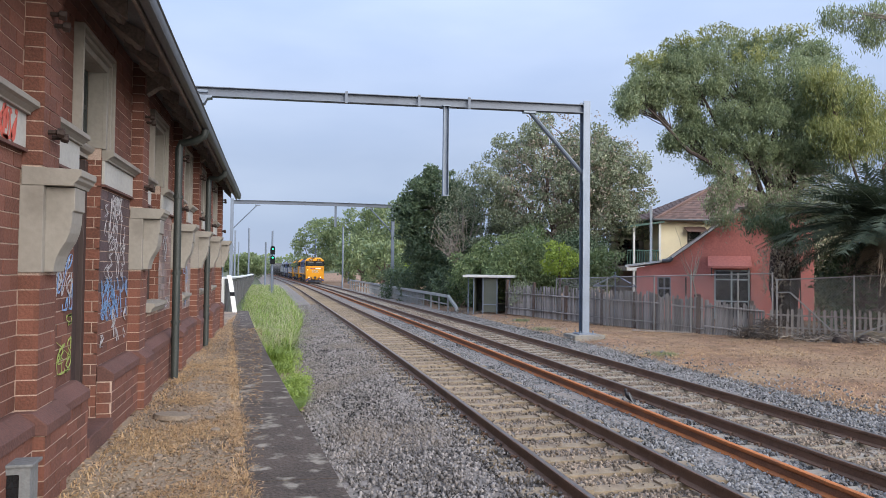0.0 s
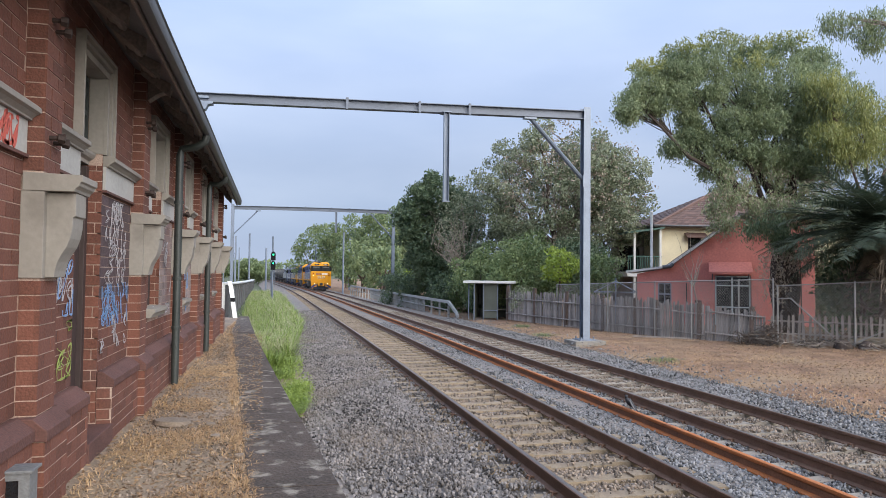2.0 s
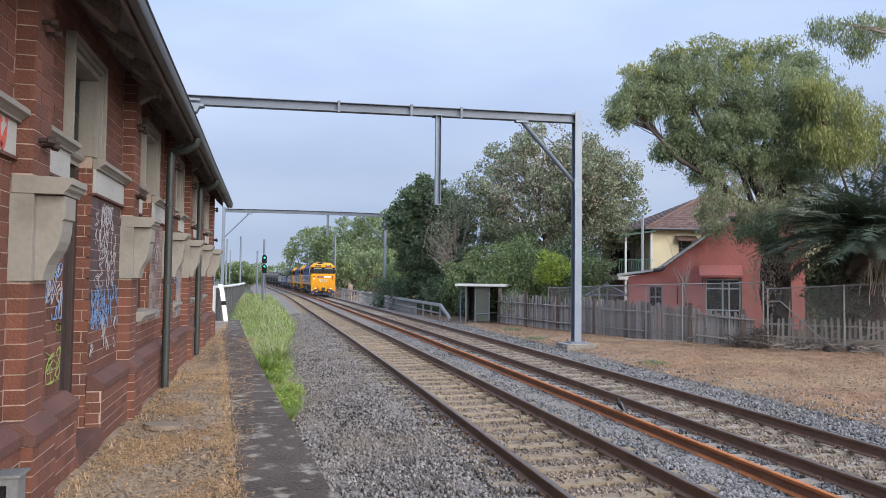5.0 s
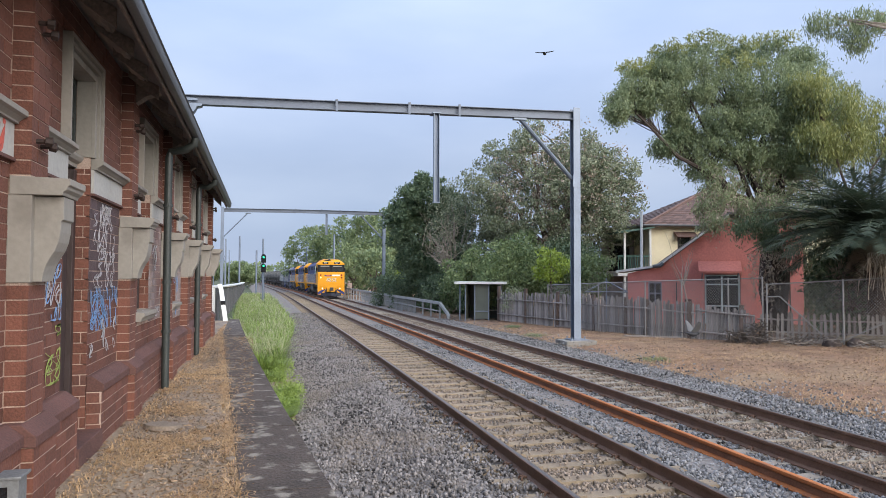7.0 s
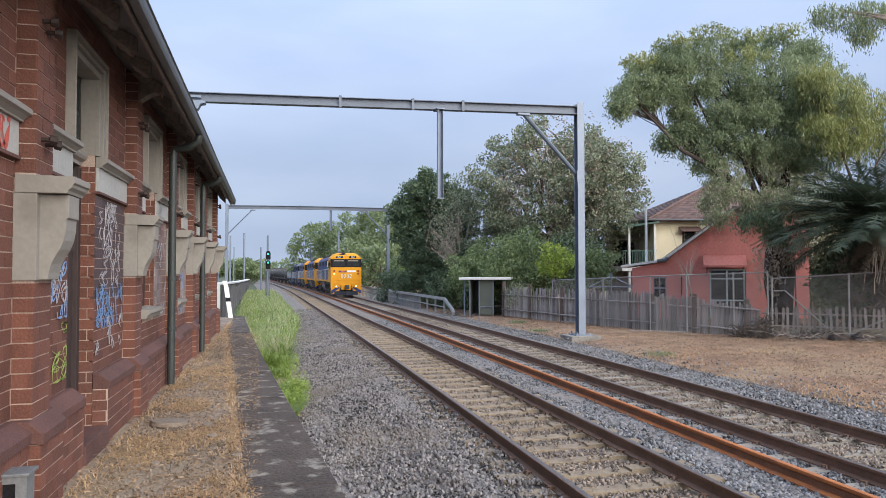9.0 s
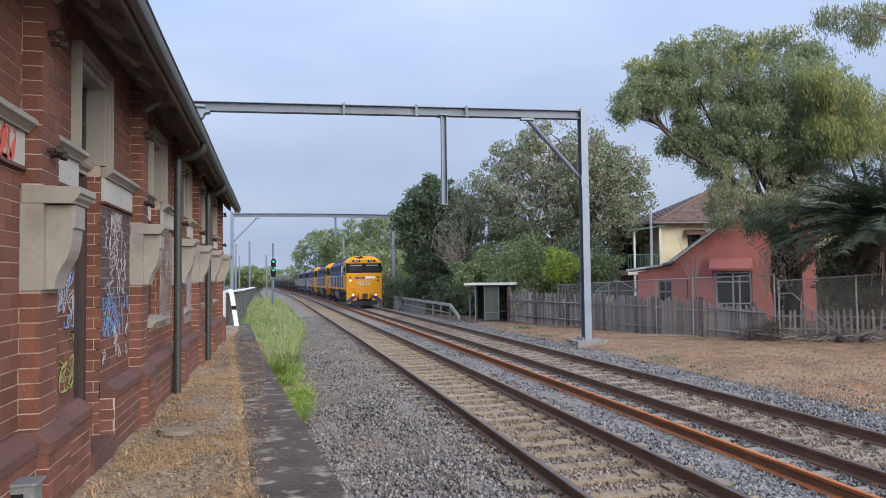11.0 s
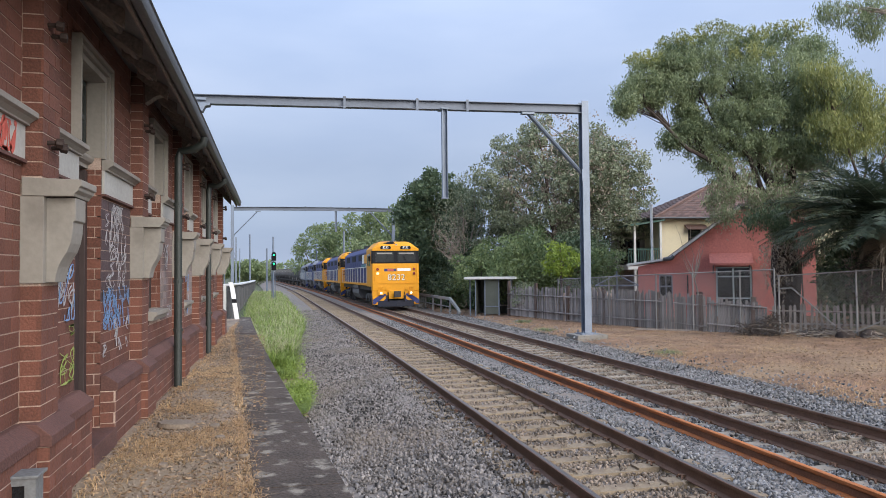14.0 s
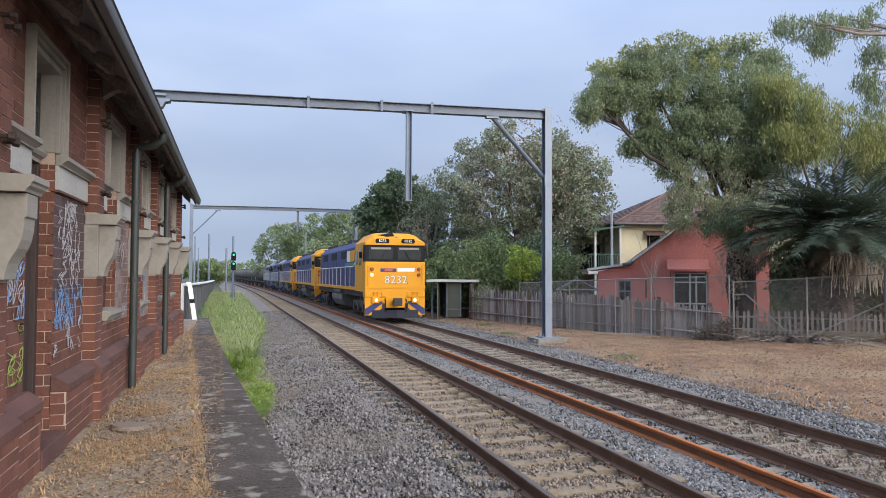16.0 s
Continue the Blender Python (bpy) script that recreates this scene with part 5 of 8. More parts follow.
def red_top(u):
    return 2.30 + 0.2 * u if u < 1.5 else 2.66 + 0.745 * (u - 1.5)


cuts = [(0.94, 1.54, 0.85, 1.90), (3.40, 4.95, -0.3, 2.28)]
w = Shape()
us = sorted({0.0, 1.5, 4.4, 7.5, *[c for h in cuts for c in h[:2]]})
for a, b in zip(us[:-1], us[1:]):
    zt = [min(red_top(v), 4.85) for v in (a, b)]
    z = -0.4
    for h in cuts:
        if h[0] <= a + 1e-6 and h[1] >= b - 1e-6:
            w.prism([(a, z), (b, z), (b, h[2]), (a, h[2])], "y", 0.0, 0.25)
            z = h[3]
    w.prism([(a, z), (b, z), (b, zt[1]), (a, zt[0])], "y", 0.0, 0.25)
red_wall = part("wall", w, REDWALL, rh, "red painted render, cracked and faded")
bm = bmesh.new()
bm.from_mesh(red_wall.data)
bmesh.ops.remove_doubles(bm, verts=bm.verts, dist=0.001)
bm.to_mesh(red_wall.data)
bm.free()
part("side_wall", Shape().box(0.0, 0.25, 0.25, 7, -0.4, 2.3), REDWALL, rh)
part("rear_wall", Shape().box(0.0, 7.5, 7, 7.25, -0.4, 2.6), REDWALL, rh)
part("far_side_wall", Shape().box(7.25, 7.5, 0.25, 7, -0.4, 4.8), REDWALL, rh)
part("roof", Shape().prism([(1.35, 2.60), (4.5, 4.98), (7.8, 5.02), (7.8, 5.10), (4.45, 5.08), (1.25, 2.68)], "y", -0.25, 7.4), IRONROOF, rh, "grey sheet roof")
part("barge_board", Shape().prism([(1.28, 2.52), (4.5, 4.94), (4.5, 5.02), (1.22, 2.62)], "y", -0.31, -0.26), WHITE, rh, "pale barge board")
part("gutter_end", Shape().tube([(1.15, -0.35, 2.62), (1.5, -0.35, 2.66), (1.62, -0.35, 2.78)], 0.09, 8), GUTTER, rh)
part("deck_edge", Shape().prism([(-0.5, 2.33), (1.5, 2.62), (1.5, 2.72), (-0.5, 2.44)], "y", -0.30, 5.2), WHITE, rh, "pale edge of the upper deck")
win = part("window", Shape().box(0.96, 1.52, 0.10, 0.14, 0.86, 1.89), GLASS_DARK, rh, "small dark sash window")
part("window_frame", Shape().box(0.94, 0.99, 0.03, 0.10, 0.85, 1.9).box(1.49, 1.54, 0.03, 0.10, 0.85, 1.9).box(0.99, 1.49, 0.03, 0.10, 1.34, 1.40).box(0.99, 1.49, 0.03, 0.10, 1.84, 1.9).box(1.22, 1.26, 0.04, 0.10, 0.9, 1.84), SILVER, win)
part("window_sill", Shape().box(0.88, 1.6, -0.06, 0.1, 0.79, 0.85), CONC, win)
dr = part("door", Shape().box(3.42, 4.93, 0.12, 0.16, -0.3, 2.26), GLASS_DARK, rh, "glazed doors with a pale frame")
for x in (3.42, 4.12, 4.85):
    part("door_frame", Shape().box(x, x + 0.07, 0.04, 0.12, -0.3, 2.26), DOORPAINT, dr)
for z in (2.19, 1.78, 0.8):
    part("door_rail", Shape().box(3.49, 4.85, 0.05, 0.115, z, z + 0.06), DOORPAINT, dr)
aw = part("awning", Shape().prism([(-0.75, 2.40), (0.0, 2.84), (0.0, 2.88), (-0.79, 2.43), (-0.79, 2.34), (-0.75, 2.34)], "x", 3.15, 4.95), REDWALL, rh, "red painted awning over the doors")
part("awning_bracket", Shape().tube([(3.3, -0.7, 2.36), (3.3, -0.02, 1.95)], 0.025, 5), GUTTER, aw)
part("awning_bracket", Shape().tube([(4.8, -0.7, 2.36), (4.8, -0.02, 1.95)], 0.025, 5), GUTTER, aw)
part("drain_pipe", Shape().tube([(2.2, -0.05, -0.3), (2.2, -0.05, 1.9)], 0.03, 6), IRON, rh)
part("vent", Shape().box(2.55, 2.85, -0.02, 0.02, 1.0, 1.12), BRICK_CAP, rh)

# ---- the cream house behind it ----
ch = thing("cream_house", "two-storey cream house with a terracotta tiled hip roof", "house", at=pose(23.3, 40.0, 0, 0, 0, -8))
cw = Shape()
for a, b, z0, z1 in ((0, 1.85, -0.5, 5.32), (1.85, 2.75, -0.5, 3.6), (1.85, 2.75, 4.75, 5.32), (2.75, 12.4, -0.5, 5.32)):
    cw.box(a, b, 0, 0.2, z0, z1)
part("wall", cw, CREAM, ch, "cream painted boards")
part("side_wall", Shape().box(0, 0.2, 0.2, 8, -0.5, 5.32), CREAM, ch)
part("side_wall", Shape().box(12.2, 12.4, 0.2, 8, -0.5, 5.32), CREAM, ch)
part("rear_wall", Shape().box(0, 12.4, 8, 8.2, -0.5, 5.32), CREAM, ch)
for i in range(24):
    part("weatherboard", Shape().prism([(-0.004, 0), (-0.028, 0), (-0.006, 0.135), (-0.004, 0.135)], "x", 0.0, 1.80, pose(0, 0, 2.1 + 0.135 * i)), CREAM, ch)
    part("weatherboard", Shape().prism([(-0.004, 0), (-0.028, 0), (-0.006, 0.135), (-0.004, 0.135)], "x", 2.8, 6.0, pose(0, 0, 2.1 + 0.135 * i)), CREAM, ch)
wn_ = part("window", Shape().box(1.88, 2.72, 0.08, 0.12, 3.62, 4.73), GLASS_DARK, ch, "dark upper window")
part("window_hood", Shape().prism([(-0.55, 4.62), (0.0, 4.95), (0.0, 5.0), (-0.58, 4.66)], "x", 1.6, 3.0), TILE_ONE, wn_, "tiled window hood")
part("window_frame", Shape().box(1.85, 1.92, 0.0, 0.08, 3.6, 4.75).box(2.68, 2.75, 0.0, 0.08, 3.6, 4.75).box(1.92, 2.68, 0.0, 0.08, 4.15, 4.21), DARKWOOD, wn_)
EV, RZ = 5.36, 8.30
part("soffit_board", Shape().box(-0.62, 13.0, -0.62, 8.8, EV - 0.06, EV), SOFFIT, ch)
part("gutter", Shape().tube([(-0.66, 8.8, EV + 0.02), (-0.66, -0.66, EV + 0.02), (13.0, -0.66, EV + 0.02)], 0.055, 6), GUTTER, ch)
hip = Shape().add([(-0.6, -0.6, EV), (13.0, -0.6, EV), (13.0, 8.8, EV), (-0.6, 8.8, EV), (6.0, 4.1, RZ), (6.8, 4.1, RZ)], [(0, 1, 5, 4), (1, 2, 5), (2, 3, 4, 5), (3, 0, 4), (3, 2, 1, 0)])
part("roof", hip, TILE_ONE, ch, "terracotta tiled hip roof")
tiles = Shape()
rows = 17
for r in range(rows):
    k0, k1 = r / rows, (r + 1) / rows
    for face in (0, 1):
        n = int((46, 34)[face] * (1 - k0) + 4)
        for i in range(n):
            q = []
            for k in (k0, k1 + 0.012):
                k = min(k, 1)
                for j in (i, i + 0.94):
                    v = j / n
                    if face == 0:
                        x0, x1 = -0.6 + 6.6 * k, 13.0 - 6.2 * k
                        q.append((x0 + (x1 - x0) * v, -0.6 + 4.7 * k, EV + (RZ - EV) * k))
                    else:
                        y0, y1 = -0.6 + 4.7 * k, 8.8 - 4.7 * k
                        q.append((-0.6 + 6.6 * k, y0 + (y1 - y0) * v, EV + (RZ - EV) * k))
            up = [0.045, 0.045, 0.015, 0.015]
            tiles.add([*[(p[0], p[1], p[2] + e) for p, e in zip(q, up)], *[(p[0], p[1], p[2] + 0.001) for p in q[:2]]], [(0, 1, 3, 2), (4, 5, 1, 0), (4, 0, 2), (1, 5, 3)])
tagged(part("roof_tile", tiles, TILE, ch, "overlapping terracotta tiles"), kind="stuff")
part("ridge_cap", Shape().tube([(-0.6, -0.6, EV + 0.03), (6.0, 4.1, RZ + 0.05), (6.8, 4.1, RZ + 0.05), (13.0, -0.6, EV + 0.03)], 0.11, 6), TILE_ONE, ch)
# veranda at its side
vr = thing("veranda", "upper veranda with white posts and a green balustrade", "veranda", at=pose(20.6, 40.0, 0, 0, 0, -8))
part("veranda_roof", Shape().prism([(0.25, 4.82), (2.7, 5.18), (2.7, 5.28), (0.25, 4.94)], "y", -0.4, 5), GREENPAINT, vr, "shallow green-edged roof")
part("deck", Shape().box(0.35, 2.7, -0.2, 5, 2.15, 2.45), WHITE, vr)
part("back_wall", Shape().box(0.4, 2.68, 3.0, 3.1, -0.5, 4.8), PALING, vr, "grey shaded rear wall")
for x in (0.78, 2.45):
    part("post", Shape().box(x, x + 0.13, -0.15, 0.0, -0.5, 4.85 + 0.12 * x), WHITE, vr, bevel=0.01)
part("handrail", Shape().box(0.4, 2.6, -0.14, -0.06, 3.38, 3.46), GREENPAINT, vr)
for i in range(14):
    part("baluster", Shape().box(0.42 + 0.155 * i, 0.47 + 0.155 * i, -0.12, -0.08, 2.46, 3.38), GREENPAINT, vr)
part("dark_doorway", Shape().box(0.9, 2.3, 2.94, 2.99, 2.45, 4.2), GLASS_DARK, vr)
vp = thing("vent_pipe", "tall pale vent pipe with a cowl beside the house", "pipe", at=pose(17.9, 31.5, 0))
part("pipe", Shape().tube([(0, 0, -0.4), (0, 0, 5.35)], 0.065, 8), WHITE, vp, smooth=True)
part("cowl", Shape().lathe([(0.068, 5.33), (0.082, 5.35), (0.082, 5.42), (0.03, 5.45)], 10), WHITE, vp)


# ---- trees and shrubs ----
def tree(name, label, group, base, r0, tips, clumps, leafmat, per_m2, leaf=(0.16, 0.05), bark=BARK, droop=0.3, seed=1, trunk_to=None, shell=0.45, cat="tree", ragged=0.14, hang=0.0):
    t = thing(name, label, cat, group)
    s = Shape()
    tt = trunk_to or (base[0], base[1], base[2] + 2.0)
    s.tube([(base[0], base[1], base[2] - 0.4), (base[0] + 0.05, base[1], base[2] + 0.3), tt], [r0 * 1.35, r0, r0 * 0.8], 10)
    part("trunk", s, bark, t, smooth=True)
    lim = limbs(Shape(), tt, tips, r0 * 0.55, seed)
    r5 = random.Random(seed)
    for c in clumps[::3]:
        tip = min(tips, key=lambda q: (q[0] - c[0]) ** 2 + (q[1] - c[1]) ** 2 + (q[2] - c[2]) ** 2)
        limbs(lim, Vector(tt).lerp(Vector(tip), r5.uniform(0.72, 0.97)), [c[:3]], r0 * 0.09, r5.random(), 4)
    tagged(part("branchwork", lim, bark, t), kind="stuff")
    crown = leaves("crown", in_clumps(clumps, per_m2, shell, ragged, hang), leaf[0], leaf[1], leafmat, t, droop)
    return t


def group_clumps(ells, per, size, seed):
    out = []
    for i, (x, y, z, rx, ry, rz) in enumerate(ells):
        out += scatter_clumps((x, y, z), (rx, ry, rz), per, size, seed + i, low=-0.9)
    return out


# the tall eucalypt over the red building: boughs carry tufts of leaves
ELLS = [(13.1, 25.0, 9.0, 0.45, 0.5, 0.6), (14.0, 25.2, 10.1, 0.7, 0.8, 0.7), (14.7, 24.8, 9.5, 0.75, 0.8, 0.6), (15.5, 25.3, 10.9, 0.85, 0.9, 0.65), (17.3, 25.6, 11.5, 1.0, 1.1, 0.7), (18.7, 25.4, 11.4, 0.8, 0.9, 0.65)]
ELLS += [(20.6, 25.6, 11.8, 1.0, 1.1, 0.65), (22.1, 25.6, 11.7, 0.7, 0.8, 0.65), (17.7, 24.4, 10.1, 1.0, 1.0, 0.75), (19.5, 24.2, 10.5, 1.2, 1.2, 0.75), (21.3, 24.8, 10.7, 0.95, 1.0, 0.8), (16.7, 25.2, 10.7, 0.8, 0.8, 0.6)]
ELLS += [(16.3, 25.0, 7.4, 0.75, 0.8, 0.7), (17.7, 24.6, 7.9, 1.15, 1.2, 0.85), (19.2, 24.6, 8.8, 1.05, 1.1, 0.65), (18.9, 24.4, 7.2, 1.05, 1.1, 0.75), (20.6, 24.6, 7.9, 0.95, 1.0, 0.8), (16.8, 24.8, 6.6, 0.75, 0.8, 0.6), (15.1, 25.0, 7.4, 0.4, 0.4, 0.35)]
ELLS += [(20.7, 24.2, 6.9, 0.8, 0.9, 0.65), (21.0, 24.6, 9.6, 0.8, 0.9, 0.55), (15.7, 25.0, 8.7, 0.4, 0.45, 0.35), (18.6, 26.4, 9.4, 1.1, 0.9, 0.9), (20.4, 26.4, 9.2, 1.1, 0.9, 0.9), (22.4, 25.6, 8.6, 1.1, 1.0, 1.0), (22.6, 25.0, 10.2, 0.8, 0.8, 0.7), (23.8, 25.6, 9.6, 0.9, 0.9, 0.9)]
FRONT = [(18.4, 23.7, 8.5, 1.0, 0.8, 0.7), (19.8, 23.7, 8.1, 1.0, 0.8, 0.7), (17.2, 24.3, 8.5, 0.8, 0.8, 0.6), (18.0, 23.9, 7.0, 1.0, 0.8, 0.6), (19.4, 23.6, 9.5, 1.0, 0.8, 0.6), (17.0, 24.4, 7.6, 0.8, 0.7, 0.6), (19.6, 23.5, 6.9, 0.9, 0.7, 0.5), (18.0, 24.2, 9.4, 0.8, 0.8, 0.5), (20.6, 23.9, 9.0, 0.8, 0.8, 0.6), (16.5, 24.6, 9.6, 0.5, 0.6, 0.4)]
ELLS += FRONT + [(13.5, 25.1, 9.55, 0.45, 0.5, 0.45), (14.2, 24.9, 9.0, 0.45, 0.5, 0.3), (15.3, 25.0, 9.75, 0.6, 0.6, 0.4), (15.4, 24.8, 10.3, 0.6, 0.6, 0.4), (14.9, 25.0, 10.5, 0.5, 0.6, 0.4), (15.6, 25.0, 7.85, 0.4, 0.4, 0.25), (12.95, 25.0, 8.65, 0.25, 0.3, 0.3), (16.0, 25.0, 8.0, 0.5, 0.5, 0.4), (15.7, 25.0, 9.2, 0.4, 0.4, 0.3)]
E_TIPS = [(13.4, 25, 9.2), (15.3, 25, 10.6), (17.3, 25.6, 11.2), (19.0, 25.2, 11.1), (20.6, 25.6, 11.4), (22.2, 25.6, 11.2), (17.8, 24.6, 9.7), (19.6, 24.4, 10.1), (21.2, 24.8, 9.6), (17.0, 24.8, 7.0), (18.6, 24.5, 7.4), (20.6, 24.5, 7.4), (22.6, 25.2, 8.8), (15.6, 25.0, 7.6)]
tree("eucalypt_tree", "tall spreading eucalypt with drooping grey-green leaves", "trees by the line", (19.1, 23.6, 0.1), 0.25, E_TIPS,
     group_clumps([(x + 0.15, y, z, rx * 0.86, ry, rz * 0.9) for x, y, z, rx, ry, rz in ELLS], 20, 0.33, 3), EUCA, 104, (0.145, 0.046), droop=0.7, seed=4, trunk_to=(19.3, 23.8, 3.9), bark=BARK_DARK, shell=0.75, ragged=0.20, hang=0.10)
eucalypt = scene.objects["eucalypt_tree"]
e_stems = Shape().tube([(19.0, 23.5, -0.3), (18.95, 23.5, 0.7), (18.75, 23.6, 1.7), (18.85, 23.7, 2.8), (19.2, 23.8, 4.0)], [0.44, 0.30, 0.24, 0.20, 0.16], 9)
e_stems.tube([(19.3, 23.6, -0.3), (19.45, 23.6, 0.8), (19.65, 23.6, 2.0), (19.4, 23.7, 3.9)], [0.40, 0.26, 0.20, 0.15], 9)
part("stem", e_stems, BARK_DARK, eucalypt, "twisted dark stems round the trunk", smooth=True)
thin_e = group_clumps([(24.2, 26.0, 11.0, 0.7, 0.8, 0.6), (25.2, 26.0, 10.6, 0.55, 0.6, 0.4), (23.4, 26.0, 11.8, 0.5, 0.6, 0.5)], 12, 0.22, 53)
leaves("crown", in_clumps(thin_e, 90, 0.9, 0.3, 0.12), 0.17, 0.036, EUCA, eucalypt, 0.9, label="thin outer sprays of the crown")
low_e = group_clumps([(17.2, 23.5, 5.1, 0.8, 0.8, 0.35), (16.3, 23.4, 4.3, 0.45, 0.5, 0.25), (18.6, 23.3, 5.1, 0.7, 0.8, 0.35), (17.8, 23.3, 4.3, 0.55, 0.6, 0.3), (18.4, 23.0, 3.7, 0.5, 0.4, 0.5), (19.8, 23.3, 5.6, 0.8, 0.8, 0.4), (17.4, 24.2, 6.0, 0.9, 0.8, 0.5), (18.8, 24.0, 6.1, 0.9, 0.8, 0.5), (16.9, 23.9, 5.5, 0.7, 0.7, 0.4), (20.6, 23.4, 6.2, 0.7, 0.8, 0.5), (18.9, 24.2, 6.6, 0.9, 0.7, 0.4), (19.9, 24.0, 6.4, 0.8, 0.7, 0.4), (16.4, 23.8, 4.9, 0.6, 0.6, 0.4), (18.2, 22.9, 4.8, 0.8, 0.5, 0.4), (19.4, 22.7, 4.4, 0.7, 0.5, 0.4)], 13, 0.27, 57)
leaves("crown", in_clumps(low_e, 75, 0.7, 0.2, 0.10), 0.16, 0.040, EUCA, eucalypt, 0.8, label="ragged low sprays under the crown")
leaves("crown", in_clumps(low_e, 40, 0.8, 0.25, 0.12), 0.14, 0.040, SEEDPOD, eucalypt, 0.8, label="dry brown leaves in the low sprays")
# low sprays in a darker leaf: shade under the crown put into the colour
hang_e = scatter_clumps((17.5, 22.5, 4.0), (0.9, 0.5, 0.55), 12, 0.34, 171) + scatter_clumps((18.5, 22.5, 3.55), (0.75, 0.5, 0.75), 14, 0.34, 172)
leaves("crown", in_clumps(hang_e, 70, 0.8, 0.25, 0.12), 0.16, 0.045, DARKLEAF, eucalypt, 0.9, label="leaves hanging beside the trunk, shade put into their dark colour")
# brighter leaves laid over the clump tops: highlights put into the leaf colour
tips_e = group_clumps([(14.0, 25.0, 10.6, 0.6, 0.6, 0.25), (15.5, 25.1, 11.4, 0.7, 0.8, 0.25), (17.3, 25.3, 12.0, 0.9, 0.9, 0.25), (18.7, 25.0, 11.8, 0.7, 0.8, 0.25), (20.6, 25.3, 12.3, 0.8, 0.9, 0.25), (18.0, 24.0, 10.7, 0.8, 0.8, 0.3)], 11, 0.28, 43)
leaves("crown", in_clumps(tips_e, 80, 0.35, 0.1, 0.05), 0.17, 0.045, EUCA_LIME, eucalypt, 0.5, label="yellow-green tips of the crown, standing in for its lit tops")
LIMES = [(19.8, 22.2, 9.4, 0.6, 0.7, 0.55), (20.7, 22.0, 8.7, 0.9, 0.9, 0.65), (21.8, 22.2, 8.5, 1.05, 1.0, 0.65), (23.3, 22.2, 8.3, 1.1, 1.0, 0.75), (24.6, 22.2, 8.1, 0.8, 0.8, 0.7), (19.9, 22.2, 7.7, 0.65, 0.7, 0.6), (21.2, 21.9, 7.6, 0.95, 0.9, 0.5), (23.2, 22.0, 7.2, 1.1, 1.0, 0.6), (24.6, 22.2, 6.8, 0.75, 0.8, 0.8), (20.7, 22.1, 7.0, 0.75, 0.8, 0.4), (25.8, 22.2, 7.6, 0.9, 0.9, 0.9)]
tree("eucalypt_tree", "younger eucalypt with fresh yellow-green hanging foliage", "trees by the line", (21.6, 22.0, 0.1), 0.16,
     [(20.0, 22.2, 9.0), (21.6, 22.2, 8.2), (23.2, 22.1, 8.0), (24.6, 22.2, 7.6), (23.2, 22, 7.0)], group_clumps(LIMES, 17, 0.31, 33),
     EUCA_LIME, 105, (0.20, 0.034), droop=1.1, seed=9, trunk_to=(21.5, 22.1, 3.2), bark=BARK, shell=0.55, ragged=0.14, hang=0.16)
# second layer set lower and further back: shade put into a greyer leaf colour
lime_shade = group_clumps([(x, y + 0.5, z - 0.35, rx * 0.9, ry * 0.8, rz) for x, y, z, rx, ry, rz in LIMES], 10, 0.36, 37)
leaves("crown", in_clumps(lime_shade, 70, 0.5, 0.12, 0.12), 0.19, 0.040, EUCA, eucalypt, 0.9, label="grey-green hanging leaves standing in for shade behind the fresh ones")
# boughs of a gum that stands outside the view
BOUGHS = [(10.0, 11, 7.05, 0.24, 0.26, 0.16), (10.5, 11, 7.05, 0.33, 0.36, 0.2), (11.1, 11, 7.15, 0.4, 0.4, 0.18), (11.7, 11, 7.25, 0.35, 0.35, 0.18), (10.9, 11, 6.75, 0.2, 0.24, 0.2), (12.2, 11, 6.7, 0.24, 0.26, 0.28), (11.95, 11, 6.1, 0.2, 0.25, 0.26), (12.35, 11.1, 5.85, 0.24, 0.26, 0.34), (12.5, 11, 7.5, 0.7, 0.6, 0.4), (13.5, 11, 7.3, 0.8, 0.8, 0.6)]
tree("eucalypt_tree", "high hanging boughs of a tall pale-barked gum", "trees by the line", (15.5, 8.2, 0.0), 0.13,
     [(10.4, 11, 7.15), (11.4, 11, 7.35), (12.2, 11.1, 6.4), (13.5, 11, 7.5)], group_clumps(BOUGHS, 13, 0.13, 61),
     EUCA, 420, (0.10, 0.017), droop=1.2, seed=12, trunk_to=(15.2, 8.6, 6.0), bark=BARK_PALE, shell=0.8, ragged=0.3, hang=0.06)
# the broad round tree
tree("broad_tree", "broad round tree with grey-green leaves and pale dead twigs", "trees by the line", (17.6, 43.5, -0.2), 0.42,
     [(14, 43, 8), (16, 42, 10.5), (18.5, 43, 11), (21, 43, 9.5), (22, 43, 6.5), (15, 41, 5.5)],
     scatter_clumps((17.6, 43, 6.5), (5.8, 4.6, 5.5), 300, 0.60, 5, low=-0.85) + scatter_clumps((20.4, 42.6, 7.4), (3.1, 3.0, 3.9), 90, 0.58, 8, low=-0.8), ROUNDLEAF, 44, (0.20, 0.10), seed=6, trunk_to=(17.7, 43.3, 3.5), shell=0.3, ragged=0.08)
seedpods = leaves("seed_cluster", in_clumps(scatter_clumps((17.7, 42.6, 6.9), (5.4, 4.6, 5.1), 130, 0.8, 6, low=-0.4), 4.5, 0.2), 0.20, 0.11, SEEDPOD, None)
tagged(seedpods, "pale brown seed clusters over the round tree's crown", "seed pods", kind="stuff")
tw = limbs(Shape(), (17.6, 42.5, 5.0), [(17.7 + 4.3 * math.sin(a * 2.4) * (0.5 + 0.5 * (a % 3) / 2), 40.2, 6.4 + 4.2 * math.cos(a * 1.7)) for a in range(46)], 0.07, 77, 6)
